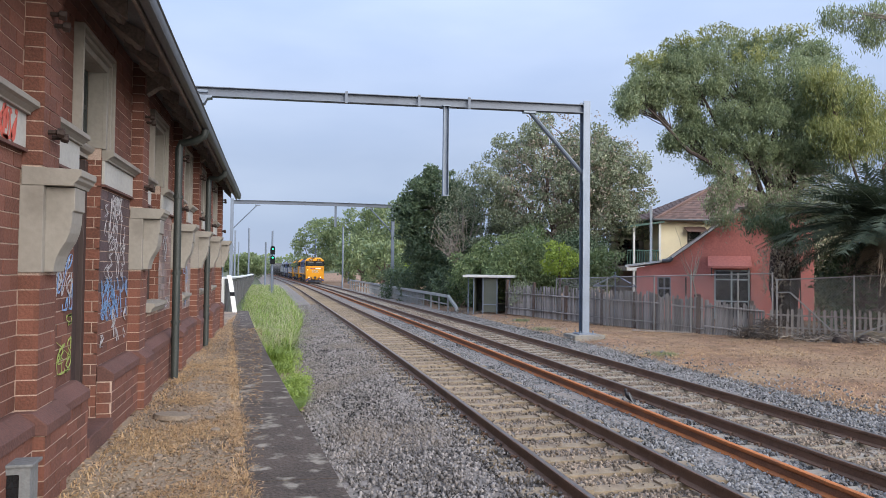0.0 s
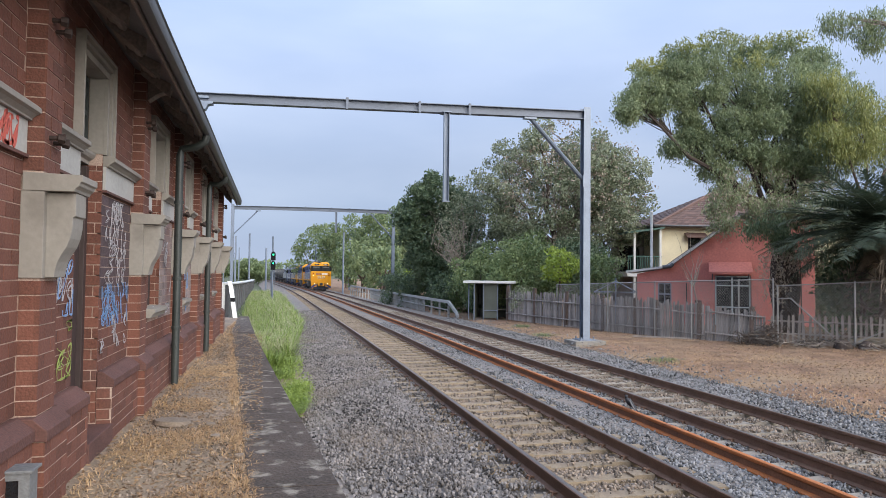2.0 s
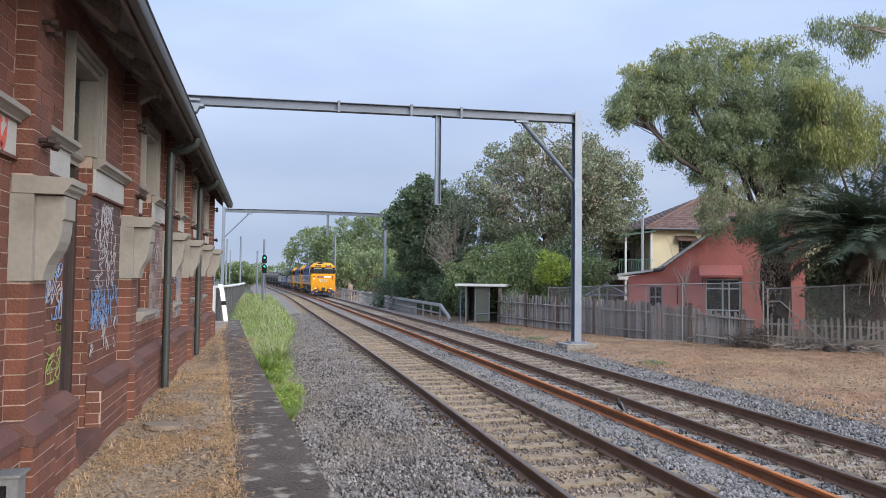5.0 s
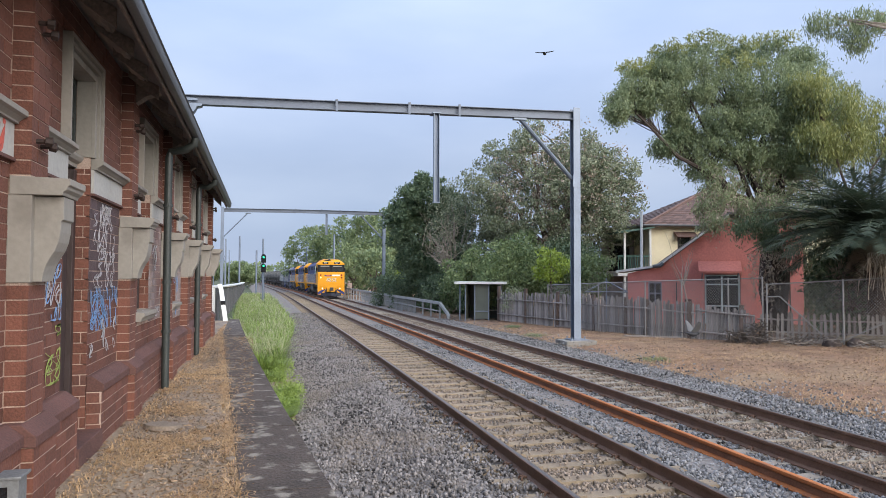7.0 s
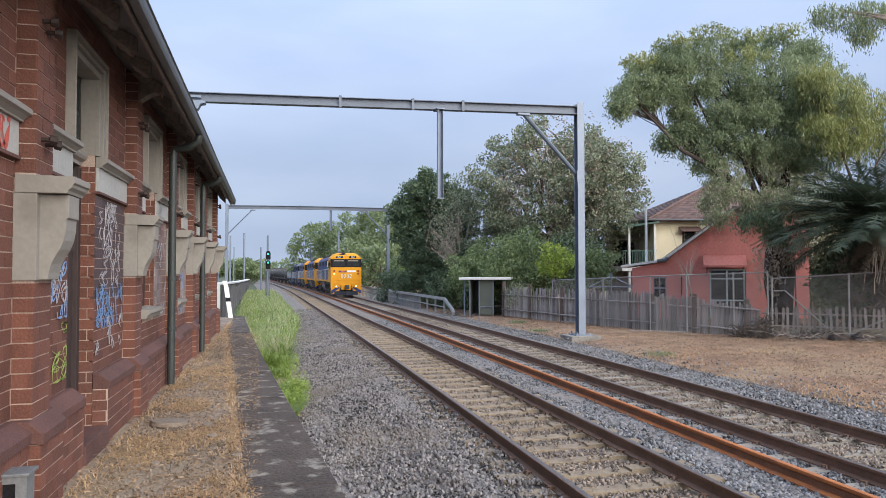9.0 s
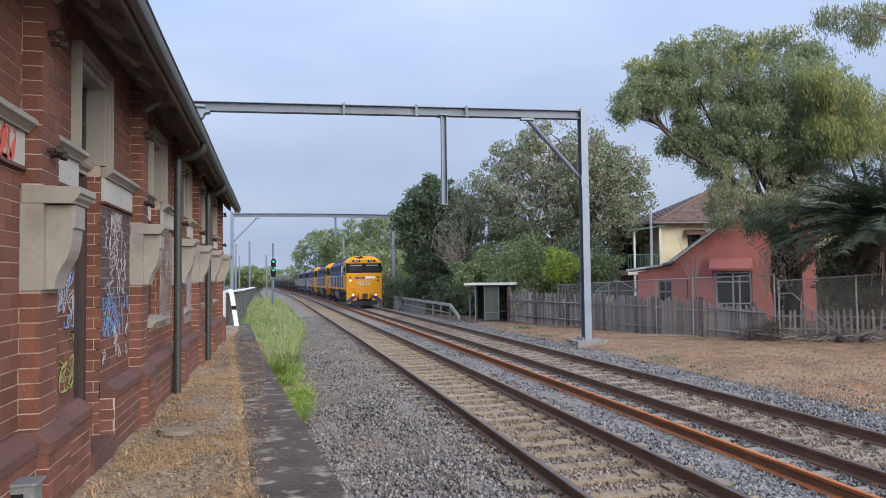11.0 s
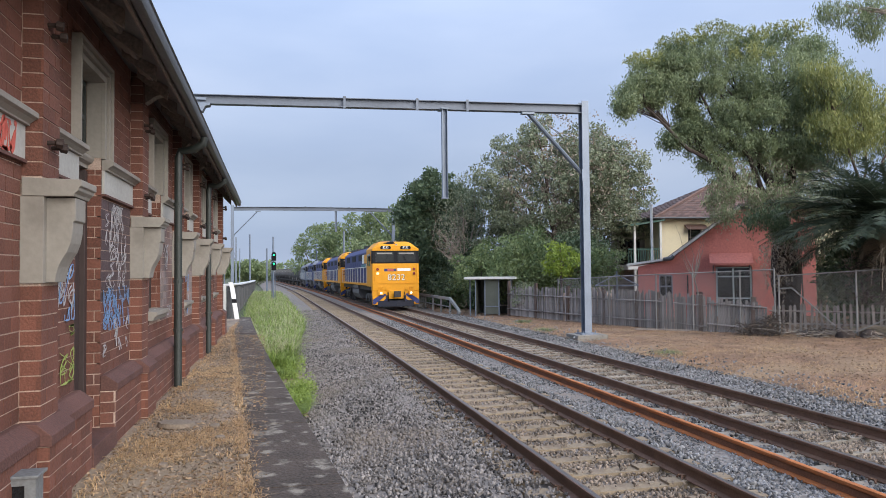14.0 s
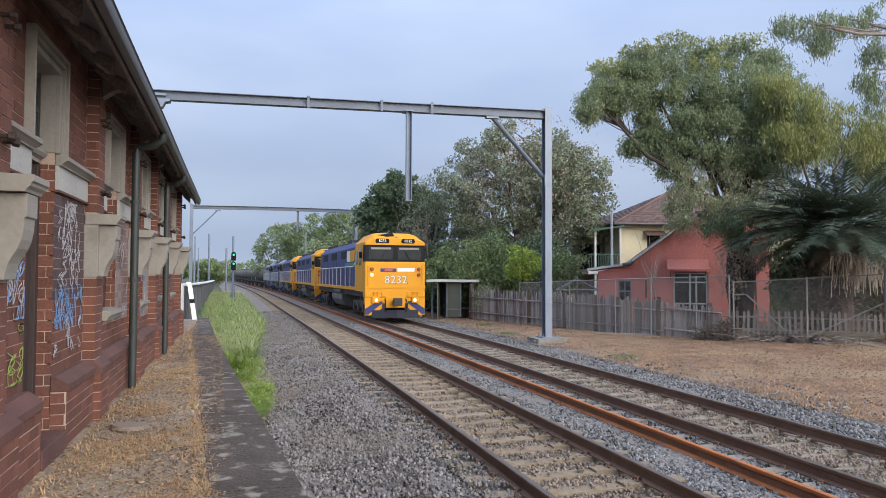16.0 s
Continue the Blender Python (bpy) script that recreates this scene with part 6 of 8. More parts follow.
tagged(part("bare_twigs", tw, TWIG), "pale bare twigs through the round tree's crown", "twigs", kind="stuff")
tree("pale_tree", "thin pale tree with sparse silvery foliage", "trees by the line", (12.4, 46, -0.2), 0.2, [(11.5, 45, 7), (12.8, 46, 8.2), (13.6, 46, 6.5)],
     scatter_clumps((12.6, 46, 5.6), (2.3, 2, 3.3), 44, 0.62, 15, low=-0.9), ROUNDLEAF, 20, (0.22, 0.08), bark=TWIG, seed=16)
tree("dark_fig_tree", "dense dark green fig with a ragged outline", "trees by the line", (10.8, 50.0, -0.2), 0.35, [(10.6, 50, 7.5), (10, 50, 5), (12, 50, 6)],
     scatter_clumps((10.9, 50, 4.4), (2.4, 2.0, 3.4), 76, 0.62, 25, low=-0.95) + scatter_clumps((10.9, 50, 7.7), (2.0, 1.4, 1.8), 44, 0.50, 27, low=-0.8) + scatter_clumps((12.9, 49.5, 6.0), (1.5, 1.4, 2.2), 36, 0.55, 28, low=-0.9) + scatter_clumps((8.9, 50, 6.3), (1.0, 1.0, 1.2), 16, 0.45, 29, low=-0.9) + scatter_clumps((10.2, 49, 2.4), (1.2, 1.4, 2.0), 20, 0.6, 26), DARKLEAF, 42, (0.30, 0.13), seed=17)
dead = limbs(Shape().tube([(10.9, 43.6, -0.3), (10.8, 43.5, 2.6)], [0.09, 0.06], 6), (10.8, 43.5, 2.5), [(10.3 + 1.5 * math.sin(a * 2.1) * (0.5 + 0.5 * (a % 4) / 3), 43.0 + 0.6 * math.cos(a * 1.3), 5.0 + 1.2 * math.cos(a * 0.9)) for a in range(46)], 0.026, 79, 7, wob=1.3)
tagged(part("dead_shrub", dead, TWIG), "pale leafless shrub in front of the dark fig", "shrub", "shrubs behind the fence")

SHRUBS = [(10.2, 53.0, 0.8, 1.6, 1.2, 1.8, DARKLEAF), (9.5, 58.0, 0.8, 1.5, 1.2, 1.7, DARKLEAF), (11.9, 50.0, 0.9, 1.5, 1.0, 1.6, DARKLEAF), (10.4, 44.2, 0.8, 1.1, 1.2, 1.5, DARKLEAF), (12.2, 44.6, 2.2, 1.6, 1.2, 2.4, DARKLEAF), (11.3, 42.5, 1.0, 1.3, 1.2, 1.6, SHRUBLEAF), (10.7, 46.5, 1.0, 1.2, 1.4, 1.8, DARKLEAF), (12.4, 41.5, 2.0, 1.6, 1.3, 2.4, SHRUBLEAF), (14.6, 39.5, 2.2, 2.0, 1.5, 2.6, SHRUBLEAF), (10.9, 37.6, 0.6, 0.9, 0.8, 1.0, DARKLEAF), (11.2, 39.0, 1.9, 1.8, 1.3, 1.9, SHRUBLEAF), (13.0, 37.0, 2.2, 2.0, 1.4, 2.2, SHRUBLEAF), (13.9, 33.6, 2.7, 1.0, 0.9, 1.0, LIMELEAF),
          (15.4, 36.0, 2.0, 1.5, 1.2, 1.8, SHRUBLEAF), (16.1, 33.4, 2.1, 0.95, 0.9, 1.5, SHRUBLEAF), (11.9, 36.6, 1.3, 1.0, 0.9, 1.4, SHRUBLEAF), (16.6, 37.5, 2.6, 1.8, 1.5, 2.4, DARKLEAF), (11.0, 64.0, 1.4, 1.5, 2.2, 2.2, SHRUBLEAF), (11.2, 58.5, 1.9, 1.2, 1.4, 1.5, LIMELEAF)]
for i, (x, y, z, rx, ry, rz, lm) in enumerate(SHRUBS):
    lab = "bright lime-green leafy shrub behind the fence" if lm is LIMELEAF else "dense green leafy shrub beside the line"
    tree("shrub", lab, "shrubs behind the fence", (x, y, -0.2), 0.07, [(x - rx * 0.5, y, z), (x + rx * 0.5, y, z + rz * 0.4), (x, y, z + rz * 0.6)], scatter_clumps((x, y, z), (rx * 0.85, ry, rz * 0.85), 24, 0.36 * (rx + rz) / 2.2, 80 + i, low=-0.95), lm, 38, (0.22, 0.10), seed=90 + i, trunk_to=(x, y, max(0.2, z - rz * 0.5)), cat="shrub")
iv = scatter_clumps((11.75, 33.6, 0.75), (0.5, 0.6, 1.0), 14, 0.3, 120)
tree("ivy_bush", "ragged creeper hanging over the end of the fence", "shrubs behind the fence", (11.8, 33.8, -0.2), 0.04, [(11.7, 33.6, 1.0), (11.9, 33.5, 1.4)], iv, ROUNDLEAF, 60, (0.13, 0.05), seed=121, trunk_to=(11.8, 33.8, 0.4), cat="shrub")

for x, y, z, rx, rz in ((17.3, 21.9, 2.3, 0.50, 0.95), (18.2, 21.6, 2.9, 0.45, 0.6), (19.6, 20.4, 2.4, 0.7, 0.5)):
    tree("creeper", "withered grey-brown creeper hanging beside the trunk", "shrubs behind the fence", (x, y, -0.1), 0.03, [(x - 0.2, y, z), (x + 0.2, y, z + 0.4)], scatter_clumps((x, y, z), (rx, 0.35, rz), 16, 0.24, int(x * 10), low=-0.95), SEEDPOD, 55, (0.15, 0.045), bark=TWIG_DARK, droop=0.7, seed=int(x * 7), trunk_to=(x, y, z - rz * 0.6), cat="creeper", shell=0.8, ragged=0.3, hang=0.15)
bare = limbs(Shape().tube([(15.6, 24.2, -0.2), (15.7, 24.2, 1.2), (15.5, 24.2, 2.0)], [0.04, 0.03, 0.022], 6), (15.55, 24.2, 1.8), [(15.55 + 0.75 * math.sin(a * 2.2), 24.2 + 0.2 * math.cos(a), 3.3 + 0.6 * math.cos(a * 1.3)) for a in range(9)], 0.016, 91, 5)
tagged(part("bare_sapling", bare, TWIG), "thin leafless sapling in front of the red wall", "sapling", "shrubs behind the fence")

# trees behind the palm and the fence
for i, (x, y, z, rx, ry, rz, lm) in enumerate(((27.5, 22.0, 4.0, 2.6, 2.2, 3.6, DARKLEAF), (31.0, 24.0, 4.5, 3.0, 2.4, 4.2, EUCA), (30.0, 34.0, 4.0, 3.4, 3.0, 4.2, ROUNDLEAF), (20.0, 20.8, 1.5, 1.6, 0.7, 1.8, DARKLEAF), (23.2, 20.8, 1.6, 1.6, 1.2, 1.9, DARKLEAF), (24.4, 26.4, 1.7, 1.7, 1.1, 2.2, DARKLEAF), (34.0, 20.0, 5.0, 3.4, 3.0, 5.0, EUCA))):
    tree("garden_tree", "leafy garden tree behind the wire fence", "garden trees", (x, y, -0.1), 0.16, [(x - rx * 0.5, y, z), (x + rx * 0.5, y, z + rz * 0.4), (x, y, z + rz * 0.6)], scatter_clumps((x, y, z), (rx * 0.85, ry * 0.85, rz * 0.85), 40, 0.30 * (rx + rz) / 2, 140 + i, low=-0.95), lm, 22, (0.24, 0.09), seed=150 + i, trunk_to=(x, y, max(0.4, z - rz * 0.4)))

# distant trees
FAR = [(6.3, 140, 5.6, 4.3, 4, 6.0), (11.4, 130, 6.8, 5.0, 4, 5.2), (15.5, 112, 7.6, 4.6, 4, 4.9), (10.6, 95, 3.2, 3.6, 4, 3.0), (11.2, 78, 2.8, 2.4, 4, 2.8), (-8.5, 190, 2.4, 5.7, 4, 2.8), (-18.5, 190, 3.0, 6, 4, 3.2), (18.5, 95, 7.5, 5, 4, 6)]
for i, (x, y, z, rx, ry, rz) in enumerate(FAR):
    tree("distant_tree", "distant leafy green tree beyond the line", "distant trees", (x, y, -1.0), 0.3, [(x, y, z), (x - rx * 0.5, y, z), (x + rx * 0.5, y, z + 1)],
         scatter_clumps((x, y, z), (rx, ry, rz), 46, 1.15 * rx / 4.5, 200 + i, low=-0.95), FARLEAF, 7.5, (0.60, 0.26), seed=210 + i, trunk_to=(x, y, 1.2))
wood = [c for k in range(36) for c in scatter_clumps((-150 + 13 * k, 430 + 30 * math.sin(k * 1.7), 3.0), (9, 5, 5 + 2.2 * math.sin(k * 2.3)), 7, 3.2, 300 + k)]
fw = leaves("far_woodland", in_clumps(wood, 0.55), 2.2, 1.1, FARLEAF, None)
tagged(fw, "line of far hazy woodland on the horizon", "woodland", kind="stuff")

# ---- palm ----
palm = thing("date_palm", "large date palm with drooping fronds and a skirt of dead ones", "palm")
PC = Vector((20.1, 19.6, 3.75))
part("trunk", Shape().tube([(20.2, 19.7, -0.3), (20.2, 19.7, 1.8), (20.1, 19.6, 3.6)], [0.42, 0.36, 0.42], 12), BARK, palm, "thick ringed trunk")


def frond(a, rise, ln, sag, material, name, seed, wid=0.42):
    """A curved rib with two rows of narrow leaflets."""
    r6 = random.Random(seed)
    d, up = Vector((math.cos(a), math.sin(a), 0)), Vector((0, 0, 1))
    pts = [PC + d * (ln * u * math.cos(rise) * (1 - 0.12 * u)) + up * (ln * u * math.sin(rise) - sag * ln * u * u) for u in [i / 9 for i in range(10)]]
    s = Shape().tube(pts, [0.03 - 0.0027 * i for i in range(10)], 5)
    side = Vector((-d.y, d.x, 0))
    for i in range(50):
        u = 0.10 + 0.9 * i / 50
        k = min(8, int(u * 9))
        p = pts[k].lerp(pts[k + 1], u * 9 - k)
        t = (pts[k + 1] - pts[k]).normalized()
        for sg in (-1, 1):
            q = (side * sg * 0.75 + t * 0.75 + up * r6.uniform(-0.15, 0.35)).normalized()
            l2 = wid * (0.55 + 0.9 * math.sin(math.pi * min(1, u * 0.95 + 0.05))) * r6.uniform(0.8, 1.1)
            w2 = t * 0.024
            s.add([p - w2, p + w2, p + q * l2 * 0.6 + w2 * 0.7 - up * 0.02, p + q * l2 - up * 0.07, p + q * l2 * 0.6 - w2 * 0.7 - up * 0.02], [(0, 1, 2, 4), (4, 2, 3)])
    part(name, s, material, palm)


r7 = random.Random(44)
for i in range(96):
    frond(i * 2.39996, r7.uniform(-0.1, 0.95), r7.uniform(3.4, 5.0), r7.uniform(0.22, 0.48), PALMLEAF, "frond", i)
for i in range(64):
    frond(i * 2.39996 + 0.7, r7.uniform(-0.6, 0.1), r7.uniform(0.9, 1.6), r7.uniform(0.35, 0.75), DEADFROND if i % 4 else PALMLEAF, "dead_frond", 100 + i, 0.3)


# dead fronds hanging under the crown, and the tangle below them
th = Shape()
for i in range(620):
    a0, b0 = r7.uniform(18.6, 23.6), r7.uniform(17.9, 18.9)
    z0, ln = r7.uniform(2.2, 3.05) - 0.06 * abs(a0 - 21.0), r7.uniform(0.2, 0.75)
    dx, w0 = r7.gauss(0, 0.30), r7.uniform(0.008, 0.024)
    pts = [(a0, b0, z0), (a0 + dx * 0.7, b0 - 0.10, z0 + 0.08), (a0 + dx, b0 - 0.18, z0 - 0.35 * ln), (a0 + dx * 1.1 + r7.uniform(-0.06, 0.06), b0 - 0.18, z0 - ln)]
    th.add([q for p in pts for q in ((p[0] - w0, p[1], p[2]), (p[0] + w0, p[1] + 0.01, p[2]))], [(0, 1, 3, 2), (2, 3, 5, 4), (4, 5, 7, 6)])
tagged(part("thatch", th, THATCH, palm, "bleached dead fronds hanging like thatch"), kind="stuff")
tg = Shape()
for i in range(420):
    a0, b0, z0 = r7.uniform(18.4, 22.8), r7.uniform(18.7, 19.9), r7.uniform(0.2, 2.7)
    an, ln = r7.uniform(-1.0, 1.0) + (3.14 if i % 2 else 0), r7.uniform(0.4, 1.3)
    tg.tube([(a0, b0, z0), (a0 + 0.5 * ln * math.cos(an), b0 - 0.05, z0 + 0.4 * ln * math.sin(an) + 0.08), (a0 + ln * math.cos(an), b0, z0 + ln * math.sin(an) * 0.6 - 0.12)], [0.016, 0.011, 0.004], 3)
tagged(part("dead_tangle", tg, TWIG_DARK, palm, "dark tangle of dead ribs under the crown"), kind="stuff")
for i in range(34):
    frond(2.4 + i * 0.065, r7.uniform(-0.05, 0.55), r7.uniform(3.4, 5.0), r7.uniform(0.14, 0.36), PALMLEAF, "frond", 300 + i, 0.5)


# ---- grass ----
def blades(name, xs, ys, zs, h, w, lean, material, label, cat="grass"):
    n = len(xs)
    a = rng_np.uniform(0, 2 * np.pi, n)
    hh = h * rng_np.uniform(0.5, 1.3, n)
    dx, dy = np.cos(a), np.sin(a)
    ln = lean * rng_np.uniform(0.3, 1.3, n) * hh
    b = np.stack([xs, ys, zs], 1)
    side = np.stack([-dy, dx, np.zeros(n)], 1) * w * 0.5
    mid = b + np.stack([dx * ln * 0.35, dy * ln * 0.35, hh * 0.6], 1)
    tip = b + np.stack([dx * ln, dy * ln, hh * (1 - 0.25 * lean)], 1)
    v = np.stack([b - side, b + side, mid + side * 0.7, tip, mid - side * 0.7], 1)
    me = cloud_mesh(name, v, [(0, 1, 2), (0, 2, 4), (4, 2, 3)], material)
    return tagged(new(name, me), label, cat, kind="stuff")


def edge_np(y):
    yk = np.minimum(y, 26)
    return 0.985 - 0.103 * yk + 0.00075 * yk * yk - 0.04 * np.maximum(0, y - 26)


# long green grass between the coping and the ballast
n = 46000
yy = 11.3 + 80 * rng_np.random(n) ** 2.1
e = edge_np(yy)
e = e - 0.35 * np.clip((yy - 19) / 3, 0, 1)
right = np.interp(yy, [11.3, 12.2, 13.2, 16, 20, 24, 30, 45, 65, 95], [-0.05, 0.36, 0.42, 0.24, 0.16, 0.45, 0.80, 0.60, 0.20, -0.8])
xx = e + (right - e) * rng_np.random(n) + 0.04
patch = np.sin(yy * 1.9) + np.sin(yy * 0.8 + xx * 3) + 0.9 * rng_np.normal(size=n)
ok = (right > e) & ((yy < 14.2) | (yy > 16.0) | (patch > 1.6))
blades("long_grass", xx[ok], yy[ok], -0.18 + drop_np(yy[ok]), np.where(yy[ok] < 17, 0.15, 0.30) + np.where(yy[ok] < 17, 0.13, 0.36) * np.clip(0.5 + 0.5 * np.sin(xx[ok] * 5 + yy[ok] * 1.7) + 0.3 * np.sin(yy[ok] * 4.1), 0, 1), 0.018, 1.25, GRASS, "long green grass growing beside the platform edge")
n = 6500
yy = 18.5 + 70 * rng_np.random(n) ** 1.4
e = edge_np(yy)
xx = e - 0.3 + (np.interp(yy, [18, 24, 30, 45, 65, 95], [0.2, 0.45, 0.8, 0.6, 0.2, -0.8]) - e + 0.3) * rng_np.random(n)
blades("seeding_grass", xx, yy, -0.18 + drop_np(yy), 0.62, 0.012, 0.6, SEED, "pale seeding grass stalks among the green")
# broad-leaved weeds among the grass
wc = []
for k in range(110):
    y = 11.9 + 40 * r7.random() ** 1.6
    e0 = float(edge_np(np.array(y))) - (0.3 if y > 20 else 0.0)
    wc.append((e0 + r7.uniform(0.08, min(1.1, 0.12 + max(0.0, (y - 11.0) * 0.3))), y, -0.06 + r7.uniform(-0.05, 0.16), r7.uniform(0.10, 0.26), r7.uniform(0.15, 0.4), r7.uniform(0.08, 0.2)))
weeds = leaves("broad_weeds", in_clumps(wc, 300, 0.6), 0.055, 0.022, GRASS, None, droop=0.1)
tagged(weeds, "low broad-leaved green weeds beside the platform edge", "weeds", kind="stuff")
# dry straw on the platform
n = 66000
yy = 3.6 + 21 * rng_np.random(n) ** 1.6
cx = np.where(yy < 20, 0.20 - 0.0775 * yy, -1.35 - 0.03 * (yy - 20))
xx = -1.5 + (cx + 1.52) * rng_np.random(n)
pt = np.array([1.4 * noise.noise((a * 1.3, b * 0.9, 2.0)) + 0.6 * noise.noise((a * 5, b * 4, 5.0)) for a, b in zip(xx, yy)])
ok = pt + 0.16 * rng_np.normal(size=n) > 0.10 + 0.30 * np.clip((-0.95 - xx) / 0.4, 0, 1) - 0.10 * np.clip((xx + 0.75) / 0.4, 0, 1)
blades("dry_grass", xx[ok], yy[ok], np.full(ok.sum(), 0.58), 0.046, 0.0065, 2.2, STRAW, "short dry straw grass over the platform soil")
n = 6000
yy = 3.6 + 18 * rng_np.random(n) ** 1.5
xx = np.where(rng_np.random(n) < 0.5, 0.25 - 0.0775 * yy - 0.16 * rng_np.random(n) + 0.05 * np.sin(yy * 5.3) * rng_np.random(n), -1.47 + 0.3 * rng_np.random(n) ** 2)
blades("edge_tufts", xx, yy, np.full(n, 0.58), 0.060, 0.008, 1.7, STRAW, "taller dry tufts along the coping and the wall foot")
# straw and litter on the verge
n = 46000
yy = 7.0 + 27 * rng_np.random(n) ** 1.35
xx = 9.7 + 10 * rng_np.random(n) ** 1.2 - bend_np(yy)
pt = np.array([noise.noise((a * 0.55, b * 0.55, 9.0)) + 0.5 * noise.noise((a * 2.5, b * 2.5, 5.0)) for a, b in zip(xx, yy)])
ok = (pt + 0.25 * rng_np.normal(size=n) > 0.04) & (xx < 12.3 + (35 - yy) * 0.33)
zs = -0.17 + 0.05 * np.clip((xx - 10) / 4, 0, 1) + 0.20 * np.clip((xx - 15) / 6, 0, 1) + drop_np(yy)
blades("dry_grass", xx[ok], yy[ok], zs[ok], 0.075, 0.010, 1.6, STRAW, "matted dry straw grass on the earth verge")
n = 38000
yy = 6.5 + 26 * rng_np.random(n) ** 1.3
xx = 9.6 + 11 * rng_np.random(n) - bend_np(yy)
zs = -0.135 + 0.05 * np.clip((xx - 10) / 4, 0, 1) + 0.20 * np.clip((xx - 15) / 6, 0, 1) + drop_np(yy)
lit = leaves("leaf_litter", np.stack([xx, yy, zs + 0.01 * rng_np.random(n)], 1), 0.06, 0.022, LITTER, None, droop=0.0, spread=0.12)
tagged(lit, "fallen brown leaves strewn over the earth verge", "litter", kind="stuff")
n = 9000
yy = 3.8 + 15 * rng_np.random(n) ** 1.5
xx = -1.5 + 1.55 * rng_np.random(n) - 0.03 * yy
lit = leaves("leaf_litter", np.stack([xx, yy, np.full(n, 0.600)], 1), 0.045, 0.016, LITTER, None, droop=0.0, spread=0.10)
tagged(lit, "scraps of dry leaf and bark on the platform", "litter", kind="stuff")
for i, (x, y) in enumerate(((10.4, 17.6), (9.9, 25.5), (10.6, 30.0))):
    n = 260
    blades("weed_tuft", x + 0.22 * rng_np.normal(size=n), y + 0.22 * rng_np.normal(size=n), np.full(n, -0.18), 0.15, 0.012, 0.9, SHRUBLEAF, "small green weed tuft in the dry verge")
for x, y, s in ((-1.12, 7.9, 0.20), (-0.72, 7.75, 0.055), (-0.62, 7.2, 0.05), (-1.0, 6.3, 0.04), (-0.35, 6.4, 0.045)):
    st = Shape().lathe([(s * 0.9, -0.03), (s, 0.0), (s * 0.93, 0.018 + s * 0.12), (s * 0.5, 0.02 + s * 0.16)], 9, pose(x, y, 0.592, 3, -4, s * 900))
    tagged(part("flat_stone", st, STONE_BROWN, smooth=True), "flat grey stone lying on the platform soil", "stone", "stones on the platform")
n = 9000
yy = 3.6 + 17 * rng_np.random(n) ** 1.6
cx = 0.20 - 0.0775 * yy
xx = -1.5 + (cx + 1.60) * rng_np.random(n)
stones("soil_pebbles", xx, yy, 0.588 + 0.006 * rng_np.random(n), 0.011, STONE_BROWN, "small pebbles and crumbs in the platform soil")


# ---- the train ----
def lettering(text, size, material, parent, m, name="lettering", swell=0.0):
    cu = bpy.data.curves.new(name, "FONT")
    cu.body, cu.size, cu.align_x, cu.align_y, cu.extrude = text, size, "CENTER", "CENTER", 0.004
    cu.offset = swell
    ob = new(name, cu)
    bpy.context.view_layer.update()
    me = bpy.data.meshes.new_from_object(ob.evaluated_get(bpy.context.evaluated_depsgraph_get()))
    bpy.data.objects.remove(ob)
    me.materials.clear()
    me.materials.append(material)
    o = new(name, me)
    o.parent, o.matrix_basis = parent, m
    return o


WHEELS = []


def roof_sections(ys, half, lift):
    out = []
    for y, k in zip(ys, lift):
        out.append([(-half, y, 3.46), (-half, y, 3.58), (-half * 0.70, y, 3.58 + 0.40 * k), (-half * 0.55, y, 3.58 + 0.46 * k), (half * 0.55, y, 3.58 + 0.46 * k), (half * 0.70, y, 3.58 + 0.40 * k), (half, y, 3.58), (half, y, 3.46)])
    return out


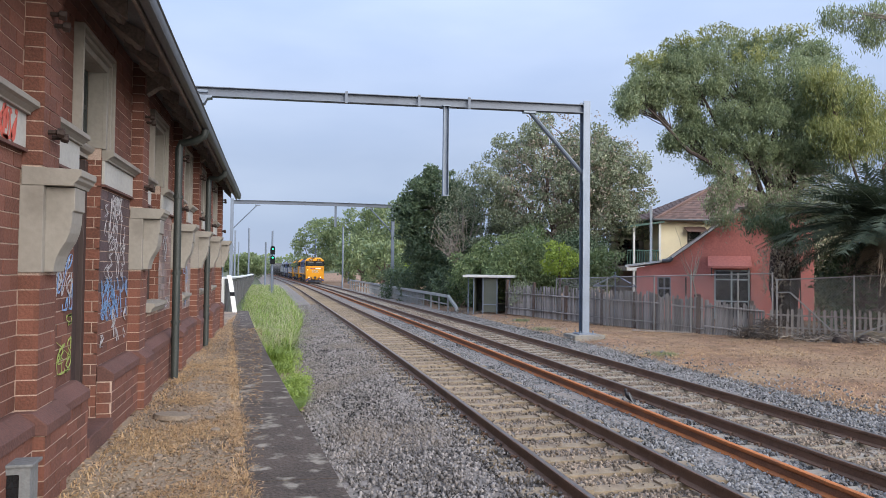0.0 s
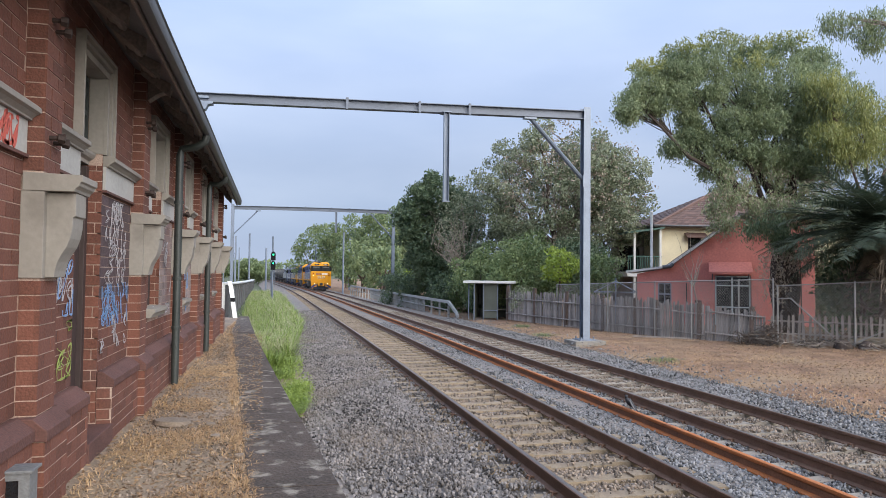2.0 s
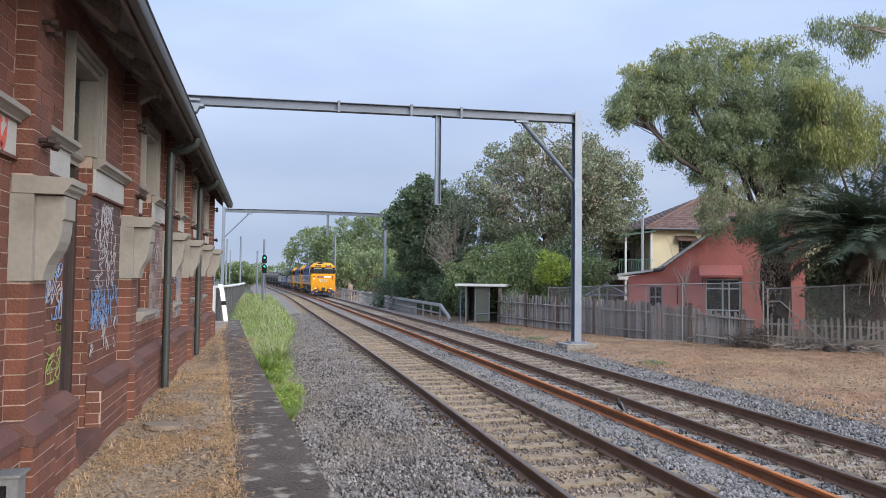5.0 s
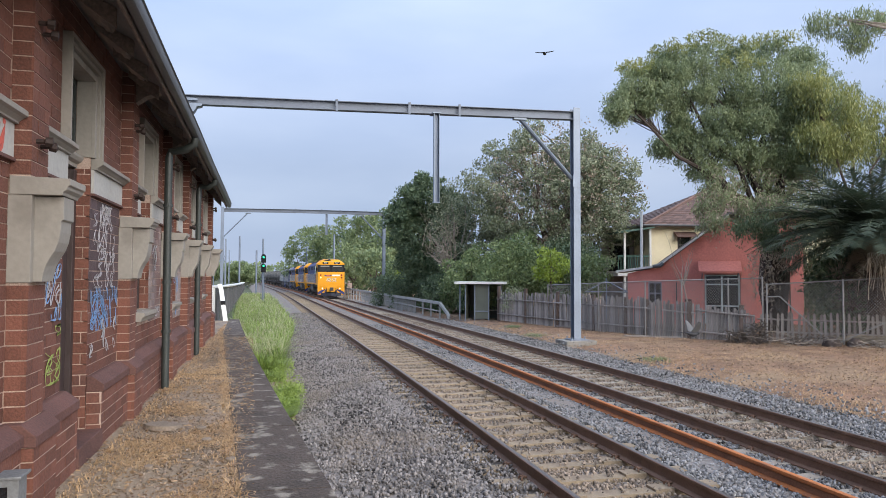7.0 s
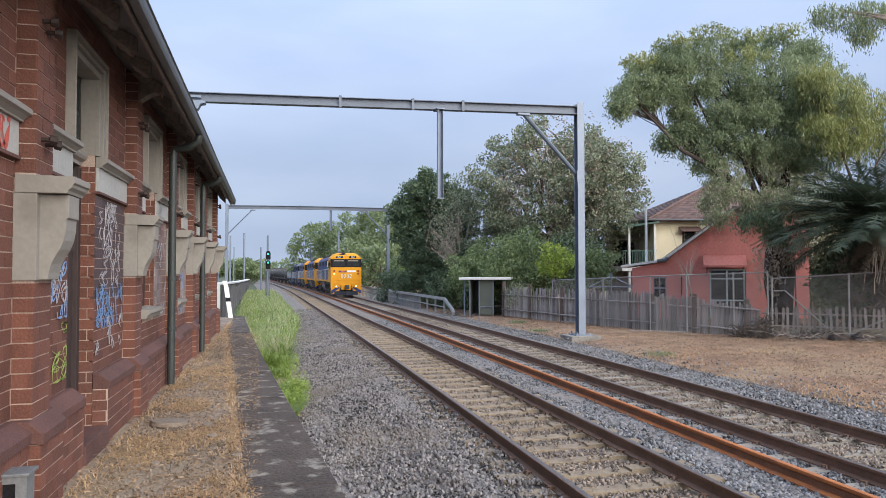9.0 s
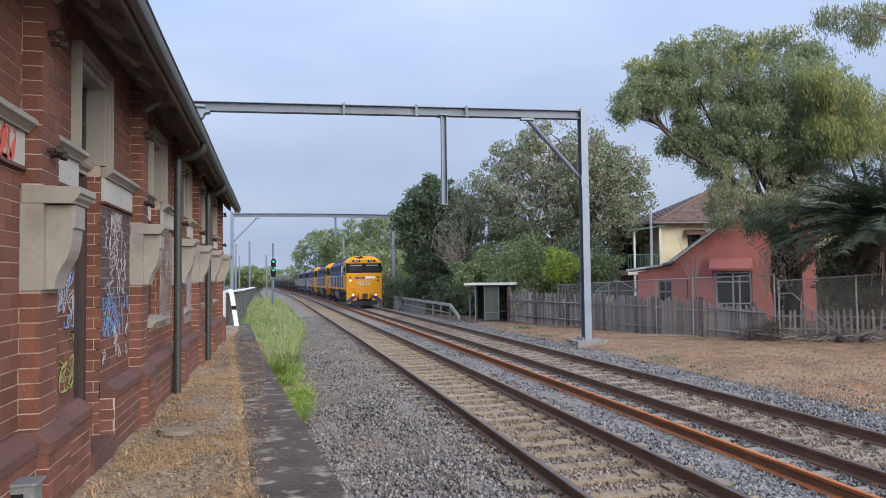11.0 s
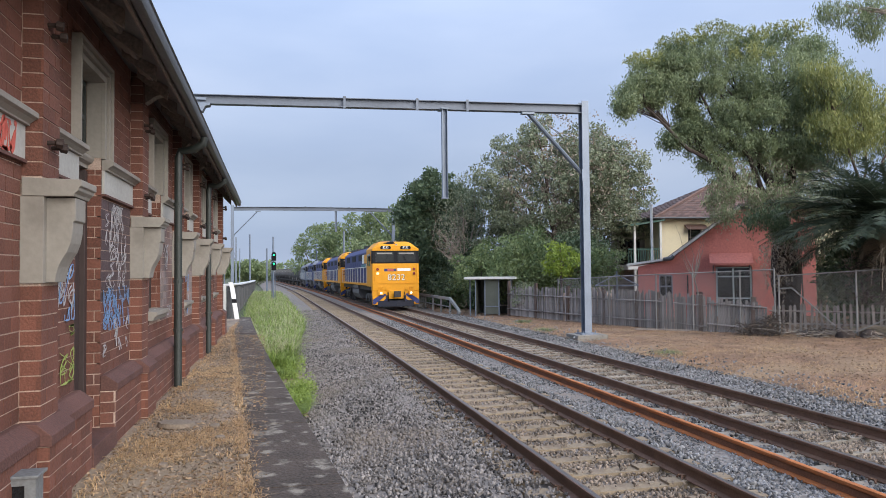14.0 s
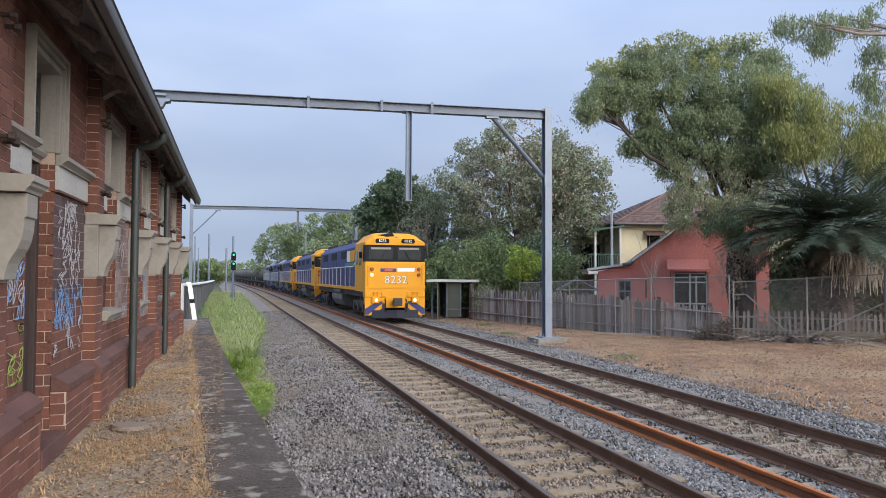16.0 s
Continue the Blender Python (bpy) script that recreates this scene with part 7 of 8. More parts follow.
def locomotive(label, front, hood, cab_side, lit, number, length=13.6):
    k_len = (length - 2.7) / 17.65
    back = lambda y: 2.7 + (y - 2.7) * k_len
    t = thing("locomotive", label, "locomotive", "locomotives of the train")
    nose = part("nose", Shape().box(-1.45, 1.45, 0.0, 0.55, 1.06, 2.70), front, t, "flat front below the windscreen", bevel=0.05)
    part("nose_step", Shape().box(-1.46, 1.46, -0.03, 0.0, 1.50, 1.54), front, nose)
    scr = part("windscreen", Shape().prism([(0.03, 2.70), (0.10, 3.46), (0.9, 3.46), (0.9, 2.70)], "x", -1.44, 1.44), BLACK, t, "wide dark windscreen band", bevel=0.02)
    for s in (-1, 1):
        part("pane", Shape().prism([(0.022, 2.80), (0.082, 3.36), (0.11, 3.36), (0.05, 2.80)], "x", min(s * 0.12, s * 1.25), max(s * 0.12, s * 1.25)), CABIN_DARK, scr, "sloped glass pane")
        part("sun_blind", Shape().prism([(0.068, 3.26), (0.078, 3.35), (0.085, 3.35), (0.075, 3.26)], "x", min(s * 0.2, s * 1.15), max(s * 0.2, s * 1.15)), TRIM, scr, "pale blind")
        part("wiper", Shape().tube([(s * 0.7, 0.0, 2.78), (s * 0.45, 0.03, 3.2)], 0.012, 4), BLACK, scr)
    part("cab_roof", Shape().strip(roof_sections((0.06, 0.32, 0.75, 2.7), 1.45, (0.38, 0.85, 1.0, 1.0))), front, t, "chamfered cab roof", bevel=0.012)
    part("roof_hatch", Shape().strip([[(-0.98, y, z - 0.16), (-0.02, y, z), (-0.10, y + 0.10, z + 0.12), (-0.86, y + 0.10, z + 0.02)] for y, z in ((0.16, 3.90), (2.3, 4.06))]), BLACK, t, "dark roof unit")
    part("roof_lamp", Shape().lathe([(0.07, 0), (0.07, 0.06), (0.0, 0.07)], 10, pose(0.06, 0.16, 3.80, 90)).lathe([(0.07, 0), (0.07, 0.06), (0.0, 0.07)], 10, pose(0.06, 0.13, 3.64, 90)), SILVER, t, "pair of roof headlamps")
    for s in (-1, 1):
        part("nose_handrail", Shape().tube([(s * 1.30, -0.005, 1.62), (s * 1.30, -0.05, 1.66), (s * 1.30, -0.05, 2.5), (s * 1.30, -0.005, 2.54)], 0.014, 5), front, nose)
        part("side_mirror", Shape().box(min(s * 1.47, s * 1.62), max(s * 1.47, s * 1.62), 0.62, 0.66, 2.85, 3.15), BLACK, t)
    if number:
        for s in (-1, 1):
            b = part("number_board", Shape().prism([(s * 0.62 - 0.30, 3.55), (s * 0.62 + 0.30, 3.55), (s * 0.62 + 0.34, 3.64), (s * 0.62 + 0.28, 3.75), (s * 0.62 - 0.28, 3.75), (s * 0.62 - 0.34, 3.64)], "y", 0.03, 0.14), BLACK, t, "black number board")
            lettering(number, 0.18, LETTER, b, pose(s * 0.62, 0.026, 3.65, 90))
        for k, digit in enumerate(number):
            n = lettering(digit, 0.53, NUMERAL, nose, pose(0.03 + 0.278 * (k - 1.5), -0.005, 1.86, 90), "numeral")
            lettering(digit, 0.53, UNDER, n, pose(0.012, -0.008, -0.005), "numeral_edge", 0.012)
        part("emblem_bar", Shape().box(-0.72, 0.04, -0.006, 0.0, 2.23, 2.39), BLUE, nose, "dark emblem shape")
        part("emblem_bar", Shape().box(-0.52, -0.14, -0.010, -0.006, 2.26, 2.36), SPRAY_R, nose, "red emblem shape")
        part("emblem_bar", Shape().box(0.10, 0.92, -0.006, 0.0, 2.25, 2.41), LETTER, nose, "white emblem shape")
    for s in (-1, 1):
        for z, m in ((2.36, LAMP_RED), (2.10, LAMP_SMALL if lit and s < 0 else LAMP_RED)):
            part("marker_lamp", Shape().lathe([(0.085, 0), (0.085, 0.05), (0.06, 0.06), (0, 0.06)], 10, pose(s * 1.13, -0.0, z, 90)), m, t, "round marker lamp")
        hl = part("lamp_housing", Shape().box(s * 0.95 - 0.17, s * 0.95 + 0.17, -0.10, 0.1, 0.82, 1.08), front, t, bevel=0.02)
        part("headlight", Shape().lathe([(0.075, 0), (0.07, 0.02), (0.0, 0.03)], 12, pose(s * 0.93, -0.10, 0.95, 90)), LAMP_LIT if lit else GLASS_DARK, hl, "round headlight")
        # striped corner skirts
        part("skirt", Shape().box(s * 0.98 - 0.46, s * 0.98 + 0.46, 0.02, 0.10, 0.26, 1.06), front, t, "striped corner skirt")
        for k in range(2):
            quad = [(s * x, z) for x, z in ([(1.43, 0.30), (1.43, 0.56), (0.84, 0.90), (0.62, 0.90), (0.62, 0.80), (1.30, 0.30)], [(1.06, 0.27), (0.90, 0.27), (0.53, 0.52), (0.53, 0.66)])[k]]
            part("stripe", Shape().prism(quad, "y", -0.004, 0.018), BLUE, t, "dark diagonal stripe")
        part("side_steps", Shape().box(s * 1.2 - 0.22, s * 1.2 + 0.22, 0.15, 0.75, 0.35, 0.40).box(s * 1.2 - 0.22, s * 1.2 + 0.22, 0.15, 0.75, 0.75, 0.80), UNDER, t)
        part("nose_bracket", Shape().box(s * 0.62 - 0.06, s * 0.62 + 0.06, -0.04, 0.0, 1.14, 1.34), front, nose, bevel=0.01)
        # cab sides
        cs = part("cab_side", Shape().box(min(s * 1.45, s * 1.38), max(s * 1.45, s * 1.38), 0.55, 2.7, 1.32, 3.50), cab_side, t, "cab side", bevel=0.015)
        part("side_window", Shape().box(min(s * 1.448, s * 1.462), max(s * 1.448, s * 1.462), 0.95, 1.65, 2.55, 3.3), GLASS_DARK, cs, "cab side window")
        part("cab_door", Shape().box(min(s * 1.448, s * 1.458), max(s * 1.448, s * 1.458), 1.85, 2.5, 1.45, 3.35), cab_side, cs, bevel=0.004)
        part("door_window", Shape().box(min(s * 1.455, s * 1.466), max(s * 1.455, s * 1.466), 1.95, 2.4, 2.6, 3.25), GLASS_DARK, cs)
        # walkway, stanchions, rail
        part("walkway", Shape().box(min(s * 1.44, s * 1.05), max(s * 1.44, s * 1.05), 2.7, back(20.6), 1.36, 1.50), front, t, "walkway sill")
        for k in range(11):
            y = back(2.85 + 1.74 * k)
            part("stanchion", Shape().tube([(s * 1.41, y, 1.42), (s * 1.41, y, 2.52)], 0.028, 5), HANDRAIL, t)
        part("handrail", Shape().tube([(s * 1.41, 2.85, 1.5), (s * 1.41, 2.85, 2.62), (s * 1.41, 3.1, 2.68), (s * 1.41, 3.4, 2.52), (s * 1.41, back(20.25), 2.52)], 0.032, 6), HANDRAIL, t, "pale handrail")
    hd = part("hood", Shape().strip([[(-1.16, y, 1.46), (-1.16, y, 3.52), (-0.82, y, 3.86), (0.82, y, 3.86), (1.16, y, 3.52), (1.16, y, 1.46)] for y in (2.69, back(10), back(15), back(20.2))]), hood, t, "long engine hood", bevel=0.02)
    for k in range(9):
        part("hood_door", Shape().box(-1.176, -1.158, back(4.6 + 1.42 * k), back(5.9 + 1.42 * k), 1.6, 2.9), hood, hd, bevel=0.006)
    for k in range(3):
        part("grille", Shape().box(-1.18, -1.158, back(7.2 + 4.4 * k), back(9.6 + 4.4 * k), 3.0, 3.42), BLACK, hd, "dark air grille")
    if number:
        part("emblem_panel", Shape().box(-1.190, -1.160, 4.5, 5.9, 2.80, 3.38), YELLOW, hd, "yellow emblem patch")
        part("emblem_panel", Shape().box(-1.192, -1.162, 5.94, 7.0, 2.80, 3.38), LETTER, hd, "white emblem patch")
        part("emblem_panel", Shape().box(-1.190, -1.160, 3.2, 7.6, 2.52, 2.74), TEAL, hd, "teal stripe")
    for y0, y1, z in ((4.2, 8.0, 4.02), (8.6, 10.2, 4.10), (11.0, 13.2, 3.98), (14.4, 19.4, 4.06)):
        part("roof_box", Shape().box(-0.7, 0.7, back(y0), back(y1), 3.85, z), UNDER, hd, bevel=0.02)
    part("rear_end", Shape().box(-1.16, 1.16, back(20.2), back(20.35), 1.46, 3.3), front, t)
    part("frame", Shape().box(-1.2, 1.2, 0.5, back(20.7), 1.06, 1.36), UNDER, t, "dark underframe")
    part("fuel_tank", Shape().prism([(-1.32, 0.75), (-1.1, 0.42), (1.1, 0.42), (1.32, 0.75), (1.32, 1.04), (-1.32, 1.04)], "y", back(8.2), back(12.6)), TANKGREY, t, "dusty grey fuel tank", bevel=0.02)
    part("air_tank", Shape().tube([(-1.22, back(8.4), 1.22), (-1.22, back(11.4), 1.22)], 0.17, 10), TANKGREY, t)
    part("plough", Shape().strip([[(-1.12, 0.02, z), (0, -0.34, z), (1.12, 0.02, z), (0, 0.12, z)] for z in (0.14, 0.50)]), PLOUGH, t, "dark steel plough")
    part("buffer_beam", Shape().box(-1.45, 1.45, 0.03, 0.3, 0.80, 1.06), front, t, "yellow front beam")
    part("plough_top", Shape().box(-0.62, 0.62, -0.02, 0.05, 0.60, 0.80), UNDER, t)
    cp_ = part("coupler", Shape().box(-0.14, 0.14, -0.55, 0.2, 0.76, 0.98).box(-0.20, 0.20, -0.62, -0.42, 0.70, 1.06), UNDER, t, "heavy coupler", bevel=0.02)
    part("coupler_pocket", Shape().box(-0.46, 0.46, -0.06, 0.0, 0.60, 1.10), front, cp_, bevel=0.015)
    for s in (-1, 1):
        part("brake_hose", Shape().tube([(s * 0.50, -0.05, 1.0), (s * 0.52, -0.22, 0.8), (s * 0.50, -0.2, 0.48), (s * 0.42, -0.16, 0.38)], 0.028, 6), BLACK, t)
        part("end_rail", Shape().tube([(s * 1.05, -0.06, 1.16), (s * 1.05, -0.12, 1.32), (s * 0.85, -0.12, 1.32), (s * 0.85, -0.06, 1.16)], 0.018, 5), front, t)
    for yb in (3.1, length - 2.9):
        bg = part("bogie", Shape().box(-1.18, -0.98, yb - 1.7, yb + 1.7, 0.55, 0.84).box(0.98, 1.18, yb - 1.7, yb + 1.7, 0.55, 0.84).box(-0.98, 0.98, yb - 0.3, yb + 0.3, 0.6, 0.95), UNDER, t, "three-axle bogie frame", bevel=0.02)
        for k in (-1, 0, 1):
            for s in (-1, 1):
                part("axle_box", Shape().box(s * 1.13 - 0.11, s * 1.13 + 0.11, yb + 1.3 * k - 0.2, yb + 1.3 * k + 0.2, 0.34, 0.72), UNDER, bg, bevel=0.02)
            ws = Shape()
            for s in (-1, 1):
                ws.lathe([(0.12, -0.07), (0.44, -0.07), (0.51, -0.05), (0.51, 0.05), (0.44, 0.06), (0.30, 0.03), (0.12, 0.06)], 18, pose(s * 0.79, 0, 0, 0, 90))
            ws.tube([(-0.75, 0, 0), (0.75, 0, 0)], 0.09, 8)
            w_ = part("wheelset", ws, UNDER, t, "steel wheels and axle", at=pose(0, yb + 1.3 * k, 0.515))
            WHEELS.append((w_, yb + 1.3 * k))
    # the body stands 3 % taller above the couplers
    rise = lambda z: z + 0.030 * max(0.0, z - 0.5)
    for ob in t.children_recursive:
        if ob.matrix_basis == Matrix.Identity(4):
            for v in ob.data.vertices:
                v.co.z = rise(v.co.z)
        else:
            ob.location.z = rise(ob.location.z)
    return t


def hopper_wagon(label):
    t = thing("tank_wagon", label, "wagon", "wagons of the train")
    secs = []
    for y, k in ((0.95, 0.55), (1.15, 0.80), (1.7, 0.95), (2.3, 1.0), (11.7, 1.0), (12.3, 0.95), (12.85, 0.80), (13.05, 0.55)):
        secs.append([(1.42 * k * math.cos(a), y, 2.35 + 1.38 * k * math.sin(a) * (1.0 if math.sin(a) > 0 else 0.82)) for a in [2 * math.pi * i / 20 for i in range(20)]])
    b = part("tank_body", Shape().strip(secs), WAGON, t, "rounded dark steel body", smooth=True)
    for k in range(8):
        y = 2.2 + 1.35 * k
        part("rib", Shape().strip([[(r * math.cos(a), yy, 2.35 + (r - 0.03) * math.sin(a) * (1.0 if math.sin(a) > 0 else 0.82)) for a in [2 * math.pi * i / 20 for i in range(20)]] for yy, r in ((y, 1.46), (y + 0.10, 1.46))]), WAGON, b)
    for k in range(3):
        part("hatch", Shape().lathe([(0.42, 3.7), (0.42, 3.84), (0.3, 3.9), (0.0, 3.9)], 12, pose(0, 3 + 4 * k, 0)), WAGON, b)
    part("roof_walk", Shape().box(-0.3, 0.3, 0.9, 13.1, 3.80, 3.83), TANKGREY, b)
    part("frame", Shape().box(-1.2, 1.2, 0.2, 13.8, 0.95, 1.2), UNDER, t)
    for k in range(3):
        part("discharge_chute", Shape().strip([[(-1.0, 3 + 3.6 * k, 1.3), (1.0, 3 + 3.6 * k, 1.3), (1.0, 5 + 3.6 * k, 1.3), (-1.0, 5 + 3.6 * k, 1.3)], [(-0.4, 3.7 + 3.6 * k, 0.45), (0.4, 3.7 + 3.6 * k, 0.45), (0.4, 4.3 + 3.6 * k, 0.45), (-0.4, 4.3 + 3.6 * k, 0.45)]]), UNDER, t)
    for yb in (2.0, 12.0):
        bg = part("bogie", Shape().box(-1.1, -0.95, yb - 1.2, yb + 1.2, 0.45, 0.75).box(0.95, 1.1, yb - 1.2, yb + 1.2, 0.45, 0.75).box(-0.95, 0.95, yb - 0.2, yb + 0.2, 0.5, 0.9), UNDER, t)
        for k in (-0.9, 0.9):
            for s in (-1, 1):
                part("wheel", Shape().lathe([(0.1, -0.06), (0.46, -0.06), (0.46, 0.06), (0.1, 0.06)], 14, pose(s * 0.79, yb + k, 0.46, 0, 90)), UNDER, bg)
    for s in (-1, 1):
        part("end_ladder", Shape().tube([(s * 1.1, 0.5, 1.2), (s * 1.1, 0.5, 3.2)], 0.03, 5).tube([(s * 0.7, 0.5, 1.2), (s * 0.7, 0.5, 3.4)], 0.03, 5), HANDRAIL, t)
    return t


TRAIN = []
TRAIN.append((locomotive("leading yellow-fronted blue diesel locomotive with lit headlights", YELLOW, BLUE, YELLOW, True, "8232", 19.3), 0.0))
TRAIN.append((locomotive("second yellow and blue diesel locomotive coupled behind", YELLOW, BLUE, YELLOW, False, "", 18.9), 20.2))
TRAIN.append((locomotive("third yellow and blue diesel locomotive in the train", YELLOW, BLUE, YELLOW, False, "", 17.2), 39.9))
TRAIN.append((locomotive("fourth diesel locomotive in worn navy and silver", SILVER, BLUE, BLUE, False, "", 17.2), 57.8))
TRAIN.append((locomotive("fifth diesel locomotive in dull silver", SILVER, SILVER, SILVER, False, "", 17.2), 75.8))
wag = hopper_wagon("dark grey rounded bulk wagon in the train")
TRAIN.append((wag, 93.8))
for i in range(1, 15):
    TRAIN.append((copy_thing(wag, pose(0, 0, 0)), 93.8 + 14.2 * i))

RUN = [(0, 114.2), (2, 103.2), (4, 92.1), (7, 76.6), (9, 66.6), (11.5, 54.8), (13, 47.4), (16, 32.1)]


def front_y(t):
    """Where the train's front stands at t seconds."""
    return float(np.interp(t, [r[0] for r in RUN], [r[1] for r in RUN]))


# ---- birds ----
def bird(label, body_mat, wing_mat, size):
    t = thing("bird", label, "bird", "birds")
    s = size
    part("body", Shape().strip([[(r * math.cos(a) * s, y * s, r * 0.9 * math.sin(a) * s + z * s) for a in [2 * math.pi * i / 10 for i in range(10)]] for y, r, z in ((-0.17, 0.01, 0.02), (-0.12, 0.05, 0.01), (-0.02, 0.075, 0), (0.08, 0.055, 0), (0.16, 0.02, 0.01))]), body_mat, t, smooth=True)
    hd = part("head", Shape().lathe([(0.005, -0.045), (0.032, -0.025), (0.042, 0.0), (0.032, 0.028), (0.006, 0.045)], 10, pose(0, -0.17 * s, 0.045 * s) @ Matrix.Scale(s, 4)), body_mat, t, smooth=True)
    part("beak", Shape().tube([(0, -0.20 * s, 0.045 * s), (0, -0.245 * s, 0.035 * s)], [0.012 * s, 0.002], 5), BLACK, hd)
    part("tail", Shape().prism([(-0.025 * s, 0.13 * s), (0.025 * s, 0.13 * s), (0.055 * s, 0.30 * s), (-0.055 * s, 0.30 * s)], "z", 0.0, 0.012 * s), body_mat, t)
    wings = []
    for sg in (-1, 1):
        p = [(0, -0.09), (sg * 0.16, -0.11), (sg * 0.33, -0.03), (sg * 0.36, 0.05), (sg * 0.18, 0.06), (0, 0.09)]
        wings.append(part("wing", Shape().prism([(x * s, y * s) for x, y in p], "z", -0.006 * s, 0.006 * s), wing_mat, t, at=pose(sg * 0.045 * s, 0, 0.035 * s)))
    return t, wings


pigeon, pigeon_wings = bird("grey pigeon perched on the rusty rail, then flying off", BIRD_DARK, BIRD_PALE, 0.7)
crow, crow_wings = bird("small dark bird flying up over the line", BIRD_DARK, BIRD_DARK, 0.85)


# ---- bricks of the station wall: the nearest single, the rest joined ----
BL, BH, JT = 0.240, 0.0905, 0.0095
r9 = random.Random(19)


def courses(u0, u1, z0, z1, cuts, lead=0.0):
    """Bricks (u0, u1, z0, z1) in running bond, cut at the openings."""
    out = []
    k = 0
    z = z0
    while z < z1 - 0.02:
        zt = min(z + BH, z1)
        u = u0 - (BL + JT) * (0.5 if (k % 2) else 0.0) - lead
        while u < u1:
            spans = [(max(u, u0), min(u + BL, u1))]
            for c in cuts:
                if c[2] < zt - 0.012 and c[3] > z + 0.012:
                    nxt = []
                    for a, b in spans:
                        if b <= c[0] or a >= c[1]:
                            nxt.append((a, b))
                        else:
                            if a < c[0]:
                                nxt.append((a, c[0]))
                            if b > c[1]:
                                nxt.append((c[1], b))
                    spans = nxt
            out += [(a, b, z, zt) for a, b in spans if b - a > 0.025]
            u += BL + JT
        z += BH + JT
        k += 1
    return out


def lay(face, bricks, parent, single, coat=lambda u, z: None):
    """Lay bricks on a face; face maps (u, depth, z) to the place. Whole ones near by are single objects on one mesh."""
    rest, whole = {}, {}
    for a, b, z0, z1 in bricks:
        d = r9.uniform(-0.0015, 0.0025)
        paint = coat((a + b) / 2, (z0 + z1) / 2)
        if single(a, z0) and abs(b - a - BL) < 1e-6 and abs(z1 - z0 - BH) < 1e-6:
            if paint not in whole:
                v = [face(u, dd, z) for z in (0, BH) for u, dd in ((0, -0.03), (BL, -0.03), (BL, 0.004), (0, 0.004))]
                o0 = Vector(face(0, 0, 0))
                whole[paint] = mesh_of("brick", Shape().add([Vector(p) - o0 for p in v], [(3, 2, 1, 0), (4, 5, 6, 7), (0, 1, 5, 4), (1, 2, 6, 5), (2, 3, 7, 6), (3, 0, 4, 7)]), paint or BRICK_ONE)
            o = new("brick", whole[paint])
            o.parent = parent
            o.matrix_basis = Matrix.Translation(face(a, d, z0))
        else:
            v = [face(u, dd, z) for z in (z0, z1) for u, dd in ((a, -0.03), (b, -0.03), (b, 0.004 + d), (a, 0.004 + d))]
            rest.setdefault(paint, Shape()).add(v, [(3, 2, 1, 0), (4, 5, 6, 7), (0, 1, 5, 4), (1, 2, 6, 5), (2, 3, 7, 6), (3, 0, 4, 7)])
    for paint, sh_ in rest.items():
        tagged(part("brickwork", sh_, paint or BRICK, parent, "joined courses of painted brick" if paint else "joined courses of red brick"), kind="stuff")


def wall_coat(u, z):
    """Old paint on the wall: a dark field in one bay, pale washes in the next two."""
    if OPENINGS[2][1] < u < PILASTERS[3] and 1.95 < z < 2.97:
        return BRICK_DARK
    if (OPENINGS[3][1] < u < PILASTERS[4] and 1.55 < z < 2.97) or (BAYS[4][0] < u < BAYS[4][1] and 1.45 < z < 2.9):
        return BRICK_WASH
    return None


wall_cuts = [(o0, o1 + 0.002, 3.21, 4.23) for o0, o1, _ in OPENINGS] + [(o0, o1, 0.5, 3.21) if d else (o0, o1, 1.60, 3.21) for o0, o1, d in OPENINGS]
wall_cuts += [(p, p + PIL_W, 0.3, 5) for p in PILASTERS]
lay(lambda u, d, z: (WALL_X - 0.004 + d, u, z), courses(3.0, Y_END - 0.01, 1.25, WALL_TOP - 0.1, wall_cuts), wall_east, lambda u, z: 7.1 < u < 8.5 or (5.45 < u < 6.3), wall_coat)
for o0, o1, d in OPENINGS:
    if o1 > 4:
        lay(lambda u, dd, z, y=o1: (u, y - 0.001 - dd, z), courses(WALL_X - 0.30, WALL_X - 0.004, 0.77 if d else 1.74, 3.215, []), wall_east, lambda u, z: False)
pils = [o for o in scene.objects if o.name.startswith("pilaster") and o.type == "EMPTY"]
for o in pils:
    p = o.matrix_basis.translation.y
    if p < 4:
        continue
    near = p < 12
    lay(lambda u, d, z: (PIL_X - 0.004 + d, u, z), courses(0.0, PIL_W, 1.25, 2.155, []) + courses(0.0, PIL_W, 2.88, WALL_TOP - 0.2, []), o, lambda u, z: near)
    lay(lambda u, d, z: (u, 0.004 - d, z), courses(WALL_X + 0.002, PIL_X - 0.012, 1.25, 2.155, []) + courses(WALL_X + 0.002, PIL_X - 0.012, 2.88, WALL_TOP - 0.2, []), o, lambda u, z: False)
    lay(lambda u, d, z: (-1.505 + d, u, z), courses(-0.075, PIL_W + 0.075, 0.50, 1.085, []), o, lambda u, z: near)
    lay(lambda u, d, z: (u, -0.07 - d, z), courses(WALL_X + 0.13, -1.51, 0.50, 1.085, []), o, lambda u, z: False)
for o in [o for o in scene.objects if o.name.startswith("plinth") and not o.parent]:
    ys = [v.co.y for v in o.data.vertices]
    if max(ys) > 3:
        if any(abs(min(ys) - q[1]) < 0.01 and q[2] for q in OPENINGS):
            lay(lambda u, d, z: (u, min(ys) - d, z), courses(WALL_X + 0.003, -1.58, 0.50, 1.095, []), o, lambda u, z: False)
        lay(lambda u, d, z: (-1.575 + d, u, z), courses(min(ys) + 0.004, max(ys) - 0.004, 0.50, 1.095, []), o, lambda u, z: u < 9)


